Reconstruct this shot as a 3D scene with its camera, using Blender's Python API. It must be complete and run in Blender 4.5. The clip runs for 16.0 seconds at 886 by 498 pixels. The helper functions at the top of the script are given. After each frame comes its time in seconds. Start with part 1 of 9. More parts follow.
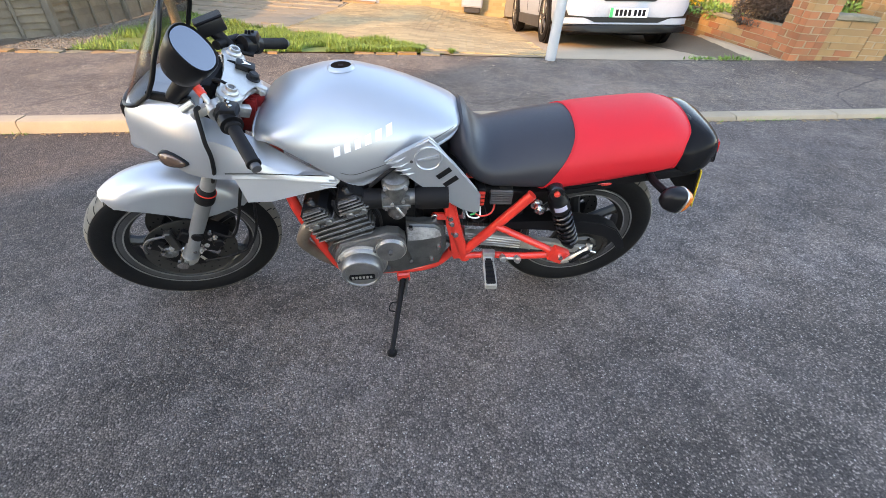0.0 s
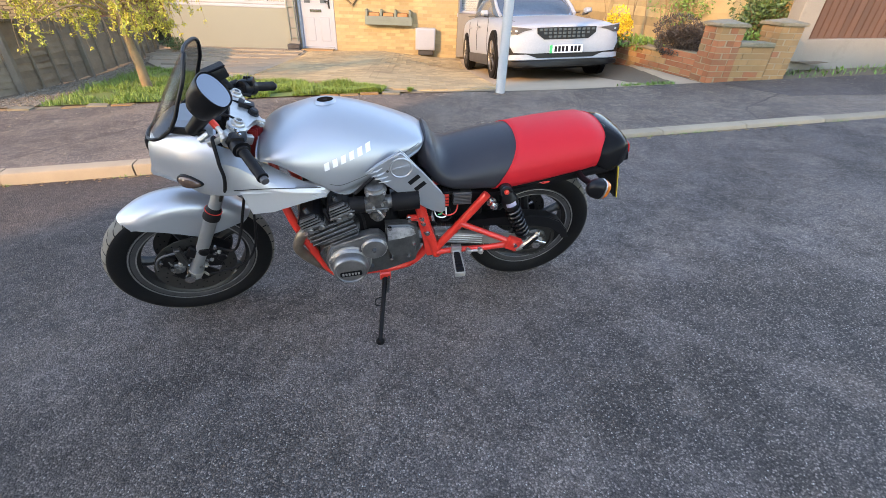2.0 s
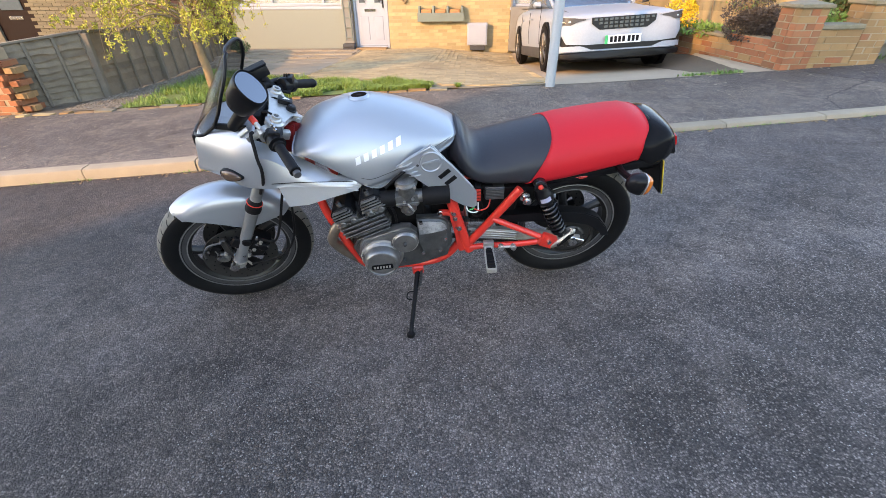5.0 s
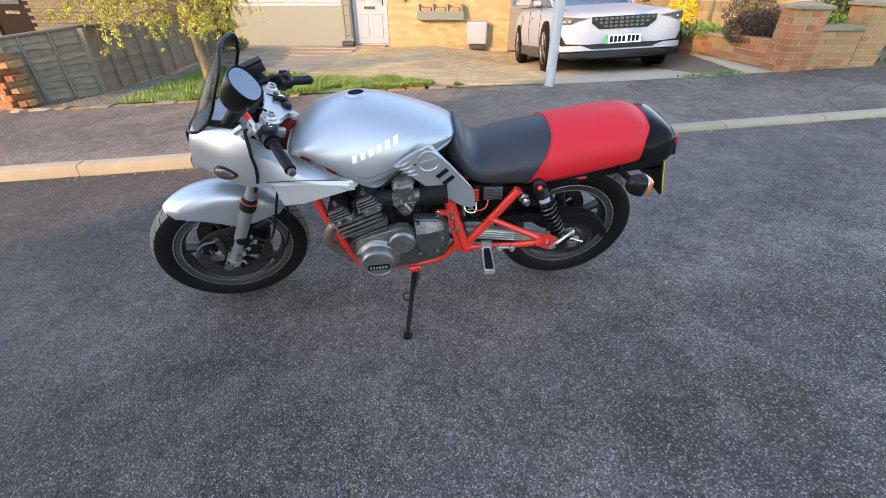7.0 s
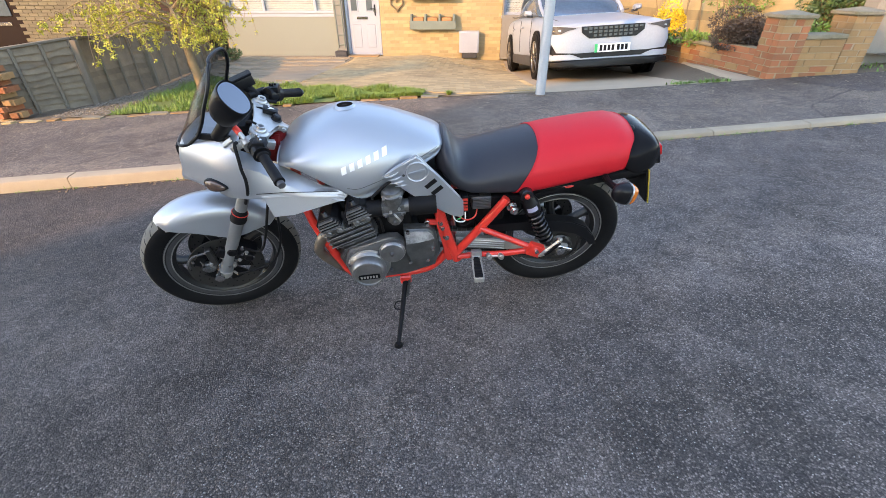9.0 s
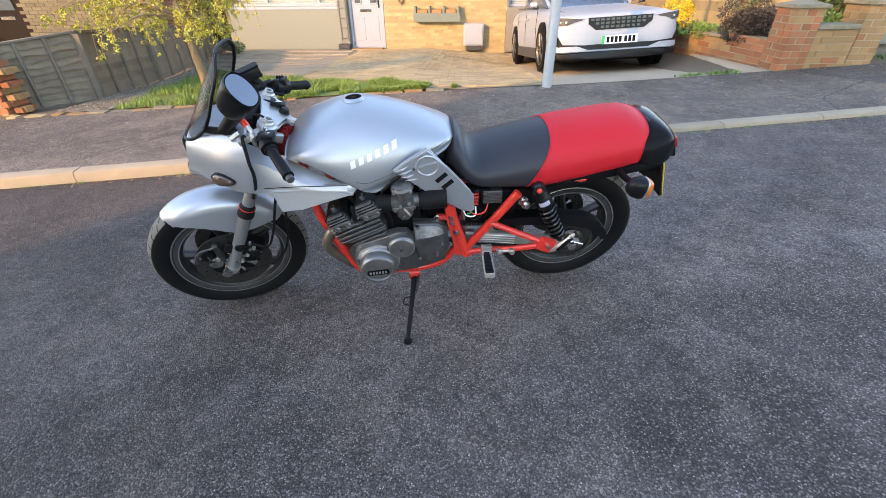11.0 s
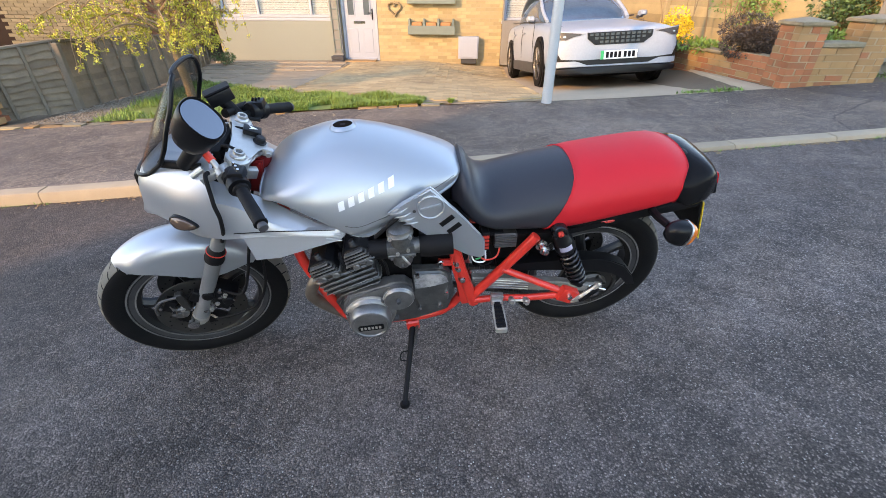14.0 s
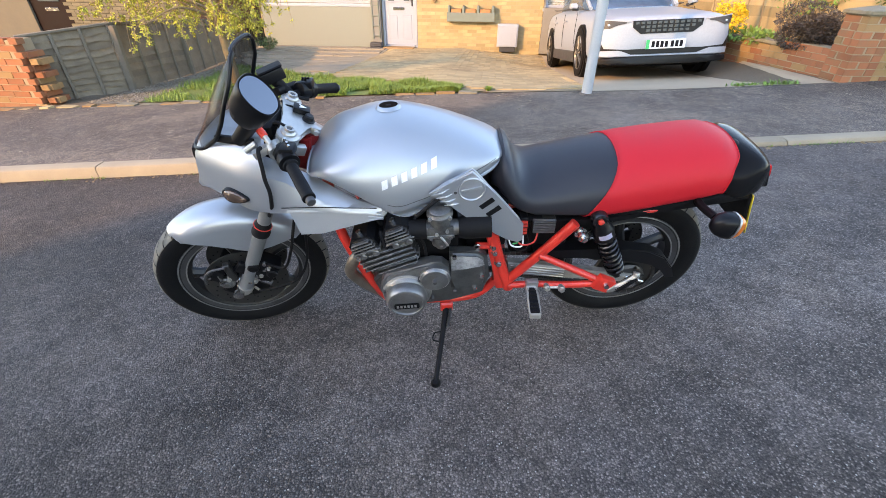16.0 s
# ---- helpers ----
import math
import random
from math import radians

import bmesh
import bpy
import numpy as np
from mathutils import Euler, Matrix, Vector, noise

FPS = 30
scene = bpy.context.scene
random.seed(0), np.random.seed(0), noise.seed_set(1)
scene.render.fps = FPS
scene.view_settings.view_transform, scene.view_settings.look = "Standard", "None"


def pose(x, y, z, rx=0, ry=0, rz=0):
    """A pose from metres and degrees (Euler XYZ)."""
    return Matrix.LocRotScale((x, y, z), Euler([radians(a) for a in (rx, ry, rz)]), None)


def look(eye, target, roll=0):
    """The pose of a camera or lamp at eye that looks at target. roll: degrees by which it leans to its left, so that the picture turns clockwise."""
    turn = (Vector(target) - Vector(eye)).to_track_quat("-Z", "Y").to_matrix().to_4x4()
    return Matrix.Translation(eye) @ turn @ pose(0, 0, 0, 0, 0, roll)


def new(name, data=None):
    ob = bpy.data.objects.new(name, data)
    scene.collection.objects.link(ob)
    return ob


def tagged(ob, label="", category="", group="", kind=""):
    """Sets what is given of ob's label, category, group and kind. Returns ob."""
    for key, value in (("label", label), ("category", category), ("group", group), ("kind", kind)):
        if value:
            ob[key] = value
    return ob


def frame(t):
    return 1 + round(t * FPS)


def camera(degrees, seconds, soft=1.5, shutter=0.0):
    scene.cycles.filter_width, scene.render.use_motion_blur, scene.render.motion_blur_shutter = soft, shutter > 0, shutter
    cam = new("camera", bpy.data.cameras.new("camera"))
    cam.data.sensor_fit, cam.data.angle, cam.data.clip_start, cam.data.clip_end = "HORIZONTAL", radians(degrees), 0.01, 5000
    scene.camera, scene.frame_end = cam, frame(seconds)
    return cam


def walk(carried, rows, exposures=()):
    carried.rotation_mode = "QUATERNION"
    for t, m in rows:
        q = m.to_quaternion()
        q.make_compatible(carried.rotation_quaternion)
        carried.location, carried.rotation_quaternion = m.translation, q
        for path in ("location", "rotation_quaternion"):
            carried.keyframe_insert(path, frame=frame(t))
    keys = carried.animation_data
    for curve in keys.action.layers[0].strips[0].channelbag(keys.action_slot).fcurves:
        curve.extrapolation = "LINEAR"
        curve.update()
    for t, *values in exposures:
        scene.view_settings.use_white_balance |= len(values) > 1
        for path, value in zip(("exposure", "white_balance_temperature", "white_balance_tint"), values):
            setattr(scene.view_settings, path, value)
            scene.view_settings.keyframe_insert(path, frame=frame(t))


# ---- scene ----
cam = camera(92.34, 16.0, soft=0.85)
# seconds, eye, turn in degrees; the road rises gently towards +x
ROWS = [
    (0.0, 0.0313, 0.0883, 1.2523, 52.57, -3.56, 2.64),
    (0.5, -0.065, -0.1235, 1.2649, 54.85, -1.16, 1.22),
    (1.0, -0.1164, -0.2361, 1.2836, 56.58, -1.54, 0.39),
    (1.5, -0.0736, -0.245, 1.2858, 57.35, -1.89, -2.83),
    (2.0, 0.0218, -0.2202, 1.2948, 57.41, -2.05, -3.15),
    (2.5, 0.0692, -0.2104, 1.2936, 57.54, -2.01, -1.0),
    (3.0, 0.0864, -0.1965, 1.2962, 57.54, -1.1, 0.8),
    (3.5, 0.0849, -0.2026, 1.2871, 57.24, -0.23, 2.03),
    (4.0, 0.0962, -0.214, 1.2842, 56.85, 0.49, 2.93),
    (6.5, 0.0973, -0.1979, 1.279, 56.94, 0.51, 3.34),
    (7.0, 0.0996, -0.1911, 1.277, 56.73, 0.07, 3.22),
    (7.5, 0.1129, -0.1934, 1.2822, 56.65, 0.28, 2.74),
    (8.0, 0.1016, -0.2002, 1.2809, 56.7, 0.23, 2.47),
    (8.5, 0.1131, -0.2085, 1.2915, 57.12, 0.13, 2.36),
    (9.0, 0.1222, -0.1983, 1.2923, 57.67, 0.25, 2.39),
    (11.5, 0.0917, -0.1763, 1.2806, 56.81, 0.44, 2.9),
    (12.0, 0.1049, -0.188, 1.2899, 57.3, 0.08, 3.34),
    (12.5, 0.0896, -0.1034, 1.2835, 58.49, -0.17, 3.42),
    (13.0, 0.055, 0.0498, 1.2724, 58.71, 0.37, 2.24),
    (13.5, 0.0425, 0.0783, 1.2714, 58.39, 0.0, 1.79),
    (14.0, 0.0428, 0.0939, 1.2663, 58.22, -0.16, 1.95),
    (14.5, 0.0234, 0.0891, 1.255, 57.71, -0.09, 3.22),
    (15.0, 0.0265, 0.0833, 1.2556, 57.34, -0.15, 4.92),
    (15.5, 0.0245, 0.0736, 1.2539, 56.91, -0.36, 5.92),
    (16.0, 0.0138, 0.0631, 1.2533, 56.91, -0.27, 6.48),
]
walk(cam, [(t, pose(x, y, z, rx, ry, rz)) for t, x, y, z, rx, ry, rz in ROWS], exposures=[(0.0, 3.06, 7750, 16), (0.5, 2.92, 7500, 16), (1.0, 2.71, 7240, 16), (1.5, 2.75, 7240, 16), (4.0, 2.78, 7240, 16), (9.0, 2.79, 7240, 16), (11.5, 2.76, 7240, 16), (12.5, 2.66, 7240, 16), (14.5, 2.73, 7240, 16), (16.0, 2.80, 7240, 16)])

# ---- light: low warm evening sun, clear sky ----
SUN_AZ = (-0.67, -0.74)          # horizontal way towards the sun
SUN_EL = 20.0
world = bpy.data.worlds.new("sky")
scene.world = world
world.use_nodes = True
wn = world.node_tree.nodes
sky = wn.new("ShaderNodeTexSky")
sky.sky_type = 'NISHITA'
sky.sun_disc = False
sky.sun_elevation = radians(SUN_EL)
sky.sun_rotation = math.atan2(SUN_AZ[0], SUN_AZ[1])
sky.air_density, sky.dust_density, sky.ozone_density = 1.0, 0.55, 1.0
wn["Background"].inputs[1].default_value = 0.144
world.node_tree.links.new(sky.outputs[0], wn["Background"].inputs[0])
sun = new("sun", bpy.data.lights.new("sun", 'SUN'))
sun.data.energy, sun.data.angle, sun.data.color = 1.02, radians(0.8), (1.0, 0.58, 0.22)
_h = math.hypot(*SUN_AZ)
sun.matrix_world = look((SUN_AZ[0] / _h * 20, SUN_AZ[1] / _h * 20, 20 * math.tan(radians(SUN_EL))), (0, 0, 0))

# ---- helpers for meshes ----
def part(name, bm, material, parent=None, label="", sharp=35, xf=None, smooth=True):
    """One mesh object out of a bmesh, under a thing or a part."""
    if xf is not None:
        bm.transform(xf)
    bmesh.ops.recalc_face_normals(bm, faces=bm.faces)
    if smooth:
        for f in bm.faces:
            f.smooth = True
        lim = radians(sharp)
        for e in bm.edges:
            e.smooth = len(e.link_faces) == 2 and e.calc_face_angle(0) < lim
    me = bpy.data.meshes.new(name)
    bm.to_mesh(me)
    bm.free()
    for m in (material if isinstance(material, (list, tuple)) else [material]):
        me.materials.append(m)
    ob = new(name, me)
    if parent is not None:
        ob.parent = parent
    if label:
        tagged(ob, label)
    return ob


def thing(name, label, category, m=None, group="", kind=""):
    ob = new(name)
    ob.empty_display_size = 0.1
    if m is not None:
        ob.matrix_world = m
    return tagged(ob, label, category, group, kind)


def box(bm, x0, x1, y0, y1, z0, z1, bevel=0.0, xf=None, seg=1):
    vs = [bm.verts.new(p) for p in ((x0, y0, z0), (x1, y0, z0), (x1, y1, z0), (x0, y1, z0), (x0, y0, z1), (x1, y0, z1), (x1, y1, z1), (x0, y1, z1))]
    fs = [bm.faces.new([vs[i] for i in q]) for q in ((3, 2, 1, 0), (4, 5, 6, 7), (0, 1, 5, 4), (1, 2, 6, 5), (2, 3, 7, 6), (3, 0, 4, 7))]
    if bevel:
        r = bmesh.ops.bevel(bm, geom=list({e for f in fs for e in f.edges}), offset=bevel, segments=seg, affect='EDGES', profile=0.6)
        vs = list({v for f in r["faces"] for v in f.verts} | {v for v in vs if v.is_valid})
    if xf is not None:
        bmesh.ops.transform(bm, matrix=xf, verts=[v for v in vs if v.is_valid])
    return bm


def loft(bm, rings, cap0=True, cap1=True, closed=True):
    rows = [[bm.verts.new(p) for p in r] for r in rings]
    n = len(rows[0])
    for a, b in zip(rows, rows[1:]):
        for i in range(n if closed else n - 1):
            j = (i + 1) % n
            bm.faces.new((a[i], a[j], b[j], b[i]))
    if cap0:
        bm.faces.new(rows[0][::-1])
    if cap1:
        bm.faces.new(rows[-1])
    return bm


def frame_of(d):
    d = Vector(d).normalized()
    u = d.cross(Vector((0, 0, 1)) if abs(d.z) < 0.9 else Vector((1, 0, 0))).normalized()
    return d, u, d.cross(u)


def rod(bm, p0, p1, r0, r1=None, seg=14, cap=True):
    r1 = r0 if r1 is None else r1
    p0, p1 = Vector(p0), Vector(p1)
    d, u, v = frame_of(p1 - p0)
    ring = lambda p, r: [p + r * (math.cos(6.28319 * i / seg) * u + math.sin(6.28319 * i / seg) * v) for i in range(seg)]
    return loft(bm, [ring(p0, r0), ring(p1, r1)], cap, cap)


def smooth_path(pts, n=6):
    pts = [Vector(p) for p in pts]
    if len(pts) < 3:
        return pts
    q = [2 * pts[0] - pts[1]] + pts + [2 * pts[-1] - pts[-2]]
    out = []
    for i in range(1, len(q) - 2):
        a, b, c, d = q[i - 1:i + 3]
        for k in range(n):
            t = k / n
            out.append(0.5 * (2 * b + (c - a) * t + (2 * a - 5 * b + 4 * c - d) * t * t + (3 * b - a - 3 * c + d) * t ** 3))
    return out + [pts[-1]]


def tube(bm, pts, r, seg=10, n=6, cap=True):
    """A round tube along a smooth path; r is one radius or one for each point given."""
    k = len(pts)
    path = smooth_path(pts, n)
    rings, u = [], None
    for i, p in enumerate(path):
        d = (path[min(i + 1, len(path) - 1)] - path[max(i - 1, 0)]).normalized()
        if u is None:
            _, u, v = frame_of(d)
        else:
            u = (u - d * u.dot(d)).normalized()
            v = d.cross(u)
        rr = r if not isinstance(r, (list, tuple)) else float(np.interp(i / max(1, len(path) - 1) * (k - 1), range(k), r))
        rings.append([p + rr * (math.cos(6.28319 * j / seg) * u + math.sin(6.28319 * j / seg) * v) for j in range(seg)])
    return loft(bm, rings, cap, cap)


def lathe(bm, profile, centre, axis=(0, 1, 0), seg=48, closed=False):
    """Turns a profile of (radius, way along the axis) round an axis."""
    c = Vector(centre)
    d, u, v = frame_of(axis)
    rings = []
    for k in range(seg):
        a = 6.283185 * k / seg
        w = math.cos(a) * u + math.sin(a) * v
        rings.append([bm.verts.new(c + w * r + d * h) for r, h in profile])
    m = len(profile)
    for k in range(seg):
        a, b = rings[k], rings[(k + 1) % seg]
        for i in range(m if closed else m - 1):
            j = (i + 1) % m
            bm.faces.new((a[i], a[j], b[j], b[i]))
    if not closed:
        for end in (0, m - 1):
            if profile[end][0] > 1e-5:
                bm.faces.new([r[end] for r in rings])
    bmesh.ops.remove_doubles(bm, verts=bm.verts, dist=1e-5)
    return bm


def prism(bm, outline, y0, y1, bevel=0.0, axis='y', seg=2):
    """An outline (two coordinates) drawn out along an axis."""
    put = {'y': lambda a, b, c: (a, c, b), 'z': lambda a, b, c: (a, b, c), 'x': lambda a, b, c: (c, a, b)}[axis]
    lo = [bm.verts.new(put(a, b, y0)) for a, b in outline]
    hi = [bm.verts.new(put(a, b, y1)) for a, b in outline]
    n = len(lo)
    fs = [bm.faces.new(lo[::-1]), bm.faces.new(hi)]
    for i in range(n):
        fs.append(bm.faces.new((lo[i], lo[(i + 1) % n], hi[(i + 1) % n], hi[i])))
    if bevel:
        bmesh.ops.bevel(bm, geom=list({e for f in fs[:2] for e in f.edges}), offset=bevel, segments=seg, affect='EDGES')
    return bm


def superring(x, top, bot, hw, n=2.5, m=24, mid=0.45, yc=0.0, nb=None):
    """A rounded cross-section at x."""
    zc = bot + mid * (top - bot)
    out = []
    for i in range(m):
        a = 6.283185 * i / m
        c, s = math.cos(a), math.sin(a)
        e = n if s >= 0 else (nb or n)
        y = hw * math.copysign(abs(c) ** (2 / e), c)
        z = math.copysign(abs(s) ** (2 / e), s)
        out.append((x, yc + y, zc + z * ((top - zc) if s >= 0 else (zc - bot))))
    return out


B = bmesh.new

# ---- materials ----
def nodes_of(name):
    m = bpy.data.materials.new(name)
    m.use_nodes = True
    nt = m.node_tree
    return m, nt.nodes, nt.links, nt.nodes["Principled BSDF"]


def rgb(c):
    return (*c, 1) if len(c) == 3 else c


def mixer(nodes, links, fac, a, b, kind='MIX'):
    n = nodes.new("ShaderNodeMix")
    n.data_type, n.blend_type = 'RGBA', kind
    for sock, val in ((n.inputs[0], fac), (n.inputs[6], a), (n.inputs[7], b)):
        if hasattr(val, "is_linked"):
            links.new(val, sock)
        else:
            sock.default_value = rgb(val) if isinstance(val, tuple) else val
    return n.outputs[2]


def noise_at(nodes, links, vec, scale, detail=4, rough=0.6):
    n = nodes.new("ShaderNodeTexNoise")
    n.inputs["Scale"].default_value, n.inputs["Detail"].default_value, n.inputs["Roughness"].default_value = scale, detail, rough
    links.new(vec, n.inputs["Vector"])
    return n.outputs[0]


def ramp(nodes, links, fac, stops):
    r = nodes.new("ShaderNodeValToRGB")
    while len(r.color_ramp.elements) < len(stops):
        r.color_ramp.elements.new(0.5)
    for e, (p, c) in zip(r.color_ramp.elements, stops):
        e.position, e.color = p, rgb(c if isinstance(c, tuple) else (c, c, c))
    links.new(fac, r.inputs[0])
    return r.outputs[0]


def bumped(nodes, links, bsdf, height, strength, dist):
    b = nodes.new("ShaderNodeBump")
    b.inputs["Strength"].default_value, b.inputs["Distance"].default_value = strength, dist
    links.new(height, b.inputs["Height"])
    links.new(b.outputs[0], bsdf.inputs["Normal"])
    return b


def surface(name, base, rough=0.5, metal=0.0, dark=None, scale=6.0, spread=0.35, grain=120.0, bump=0.15, dist=0.002, coat=0.0, piece=0.0, island=False, rvar=0.15, spec=0.5, stain=None):
    """A worn surface: its colour drifts towards a second one at two scales, with fine relief and uneven gloss."""
    m, nodes, links, bsdf = nodes_of(name)
    vec = nodes.new("ShaderNodeTexCoord").outputs["Object"]
    dark = dark or tuple(c * 0.6 for c in base)
    n1, n2 = noise_at(nodes, links, vec, scale, 5), noise_at(nodes, links, vec, grain, 3)
    f1 = ramp(nodes, links, n1, [(0.5 - spread, 0.0), (0.5 + spread, 1.0)])
    col = mixer(nodes, links, f1, dark, base)
    f2 = ramp(nodes, links, n2, [(0.3, 0.0), (0.7, 1.0)])
    col = mixer(nodes, links, 0.25, col, mixer(nodes, links, f2, tuple(c * 0.75 for c in base), tuple(min(1, c * 1.15) for c in base)))
    if piece:
        src = nodes.new("ShaderNodeNewGeometry").outputs["Random Per Island"] if island else nodes.new("ShaderNodeObjectInfo").outputs["Random"]
        hsv = nodes.new("ShaderNodeHueSaturation")
        mr = nodes.new("ShaderNodeMapRange")
        links.new(src, mr.inputs[0])
        mr.inputs[3].default_value, mr.inputs[4].default_value = 1 - piece, 1 + piece
        links.new(mr.outputs[0], hsv.inputs["Value"])
        links.new(col, hsv.inputs["Color"])
        col = hsv.outputs[0]
    if stain:
        tint, size, lo, hi = stain
        place = nodes.new("ShaderNodeNewGeometry").outputs["Position"]
        blot = ramp(nodes, links, noise_at(nodes, links, place, size, 6, 0.7), [(lo, 0.0), (hi, 0.85)])
        col = mixer(nodes, links, blot, col, tint)
    links.new(col, bsdf.inputs["Base Color"])
    mr = nodes.new("ShaderNodeMapRange")
    links.new(n1, mr.inputs[0])
    mr.inputs[3].default_value, mr.inputs[4].default_value = max(0.03, rough - rvar * rough), min(1, rough + rvar * rough)
    links.new(mr.outputs[0], bsdf.inputs["Roughness"])
    bsdf.inputs["Metallic"].default_value = metal
    bsdf.inputs["Specular IOR Level"].default_value = spec
    bsdf.inputs["Coat Weight"].default_value = coat
    bsdf.inputs["Coat Roughness"].default_value = 0.12
    if bump:
        bumped(nodes, links, bsdf, n2, bump, dist)
    return m


def asphalt(name, base, patch, stone=150.0, pale_patch=0.6, specks=0.955, relief=1.0, cracks=0.0, tracks=False):
    """Worn tarmac: packed chippings with dark gaps, stray pale stones, broad dusty patches, dark streaks and wheel tracks."""
    m, nodes, links, bsdf = nodes_of(name)
    vec = nodes.new("ShaderNodeTexCoord").outputs["Object"]

    def chips(scale):
        v = nodes.new("ShaderNodeTexVoronoi")
        v.inputs["Scale"].default_value = scale
        links.new(vec, v.inputs["Vector"])
        sep = nodes.new("ShaderNodeSeparateColor")
        links.new(v.outputs["Color"], sep.inputs[0])
        return v.outputs["Distance"], sep.outputs[0]
    shift = nodes.new("ShaderNodeMapping")
    shift.inputs["Location"].default_value = (4.7, -3.3, 0.0)
    links.new(vec, shift.inputs["Vector"])
    broad_vec = shift.outputs[0]
    wide = noise_at(nodes, links, broad_vec, 0.55, 5, 0.6)
    big, mid = noise_at(nodes, links, broad_vec, 1.6, 6, 0.66), noise_at(nodes, links, vec, 9.0, 5, 0.7)
    dust = ramp(nodes, links, big, [(0.42, 0.0), (0.62, 1.0)])
    dust2 = ramp(nodes, links, mid, [(0.40, 0.0), (0.66, 1.0)])
    broad = ramp(nodes, links, wide, [(0.42, 0.0), (0.60, 1.0)])
    both = ramp(nodes, links, mixer(nodes, links, 0.36, mixer(nodes, links, 0.5, dust, broad), dust2), [(0.20, 0.0), (0.85, 1.0)])
    worn = None
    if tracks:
        # traffic has polished the lane in strips along the road; shade at the low end is painted in
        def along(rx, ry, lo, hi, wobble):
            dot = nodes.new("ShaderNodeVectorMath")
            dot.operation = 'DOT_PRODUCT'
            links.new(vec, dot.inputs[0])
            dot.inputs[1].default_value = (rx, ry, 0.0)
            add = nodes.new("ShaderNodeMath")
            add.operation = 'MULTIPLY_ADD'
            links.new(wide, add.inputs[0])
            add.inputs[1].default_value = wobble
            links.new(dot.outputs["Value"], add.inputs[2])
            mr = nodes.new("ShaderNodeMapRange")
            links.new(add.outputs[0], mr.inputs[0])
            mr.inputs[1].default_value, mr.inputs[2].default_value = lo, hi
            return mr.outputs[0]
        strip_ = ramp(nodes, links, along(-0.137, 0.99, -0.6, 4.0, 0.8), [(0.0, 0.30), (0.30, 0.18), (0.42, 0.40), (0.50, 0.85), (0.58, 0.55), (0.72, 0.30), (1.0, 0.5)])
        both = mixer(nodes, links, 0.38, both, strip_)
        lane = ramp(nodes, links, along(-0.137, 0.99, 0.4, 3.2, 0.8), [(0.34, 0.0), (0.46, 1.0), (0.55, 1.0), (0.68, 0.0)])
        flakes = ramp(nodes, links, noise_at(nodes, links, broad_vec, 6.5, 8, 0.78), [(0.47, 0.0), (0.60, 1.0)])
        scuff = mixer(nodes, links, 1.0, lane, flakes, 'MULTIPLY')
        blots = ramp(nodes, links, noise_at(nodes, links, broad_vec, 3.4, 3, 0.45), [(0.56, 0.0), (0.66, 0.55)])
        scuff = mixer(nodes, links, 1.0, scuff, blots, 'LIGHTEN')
        # painted shade: a multiplier that darkens the tarmac towards the low end
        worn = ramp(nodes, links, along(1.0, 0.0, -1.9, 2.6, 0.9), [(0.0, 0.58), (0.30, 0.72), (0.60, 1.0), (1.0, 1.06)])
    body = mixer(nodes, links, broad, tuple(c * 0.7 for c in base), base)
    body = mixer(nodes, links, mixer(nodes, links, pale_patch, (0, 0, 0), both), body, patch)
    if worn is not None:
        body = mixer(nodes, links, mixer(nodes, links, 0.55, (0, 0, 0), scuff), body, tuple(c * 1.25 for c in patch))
    tint = noise_at(nodes, links, broad_vec, 2.3, 4, 0.6)
    body = mixer(nodes, links, 0.5, body, ramp(nodes, links, tint, [(0.38, (0.96, 0.98, 1.06)), (0.62, (1.06, 0.99, 0.93))]), 'MULTIPLY')
    dist, pick = chips(stone)
    col = mixer(nodes, links, 1.0, body, ramp(nodes, links, pick, [(0.0, 0.52), (0.45, 0.84), (0.80, 1.0), (1.0, 1.0)]), 'MULTIPLY')
    col = mixer(nodes, links, ramp(nodes, links, pick, [(0.72, 0.0), (1.0, 0.42)]), col, tuple(c * 2.1 for c in patch))
    col = mixer(nodes, links, 1.0, col, ramp(nodes, links, dist, [(0.40, 1.0), (0.75, 0.42)]), 'MULTIPLY')
    d2, pick2 = chips(stone * 0.8)
    stray = mixer(nodes, links, 1.0, ramp(nodes, links, pick2, [(specks, 0.0), (specks + 0.008, 0.8), (1.0, 1.0)]), ramp(nodes, links, d2, [(0.26, 1.0), (0.44, 0.0)]), 'MULTIPLY')
    col = mixer(nodes, links, stray, col, (0.46, 0.43, 0.39))
    fine = noise_at(nodes, links, vec, 30.0, 4, 0.7)
    col = mixer(nodes, links, 0.45, col, ramp(nodes, links, fine, [(0.32, 0.25), (0.66, 1.0)]), 'MULTIPLY')
    # the low end's shade goes into the colour here
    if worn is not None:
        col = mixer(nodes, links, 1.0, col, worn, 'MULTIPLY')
    if cracks:
        warp = nodes.new("ShaderNodeTexNoise")
        warp.inputs["Scale"].default_value, warp.inputs["Detail"].default_value = 2.5, 6
        links.new(vec, warp.inputs["Vector"])
        e = nodes.new("ShaderNodeTexVoronoi")
        e.feature = 'DISTANCE_TO_EDGE'
        e.inputs["Scale"].default_value = cracks
        links.new(mixer(nodes, links, 0.22, vec, warp.outputs["Color"], 'ADD'), e.inputs["Vector"])
        col = mixer(nodes, links, ramp(nodes, links, e.outputs["Distance"], [(0.0, 0.75), (0.0015, 0.45), (0.0035, 0.0)]), col, (0.018, 0.016, 0.015))
    links.new(col, bsdf.inputs["Base Color"])
    bsdf.inputs["Roughness"].default_value = 0.8
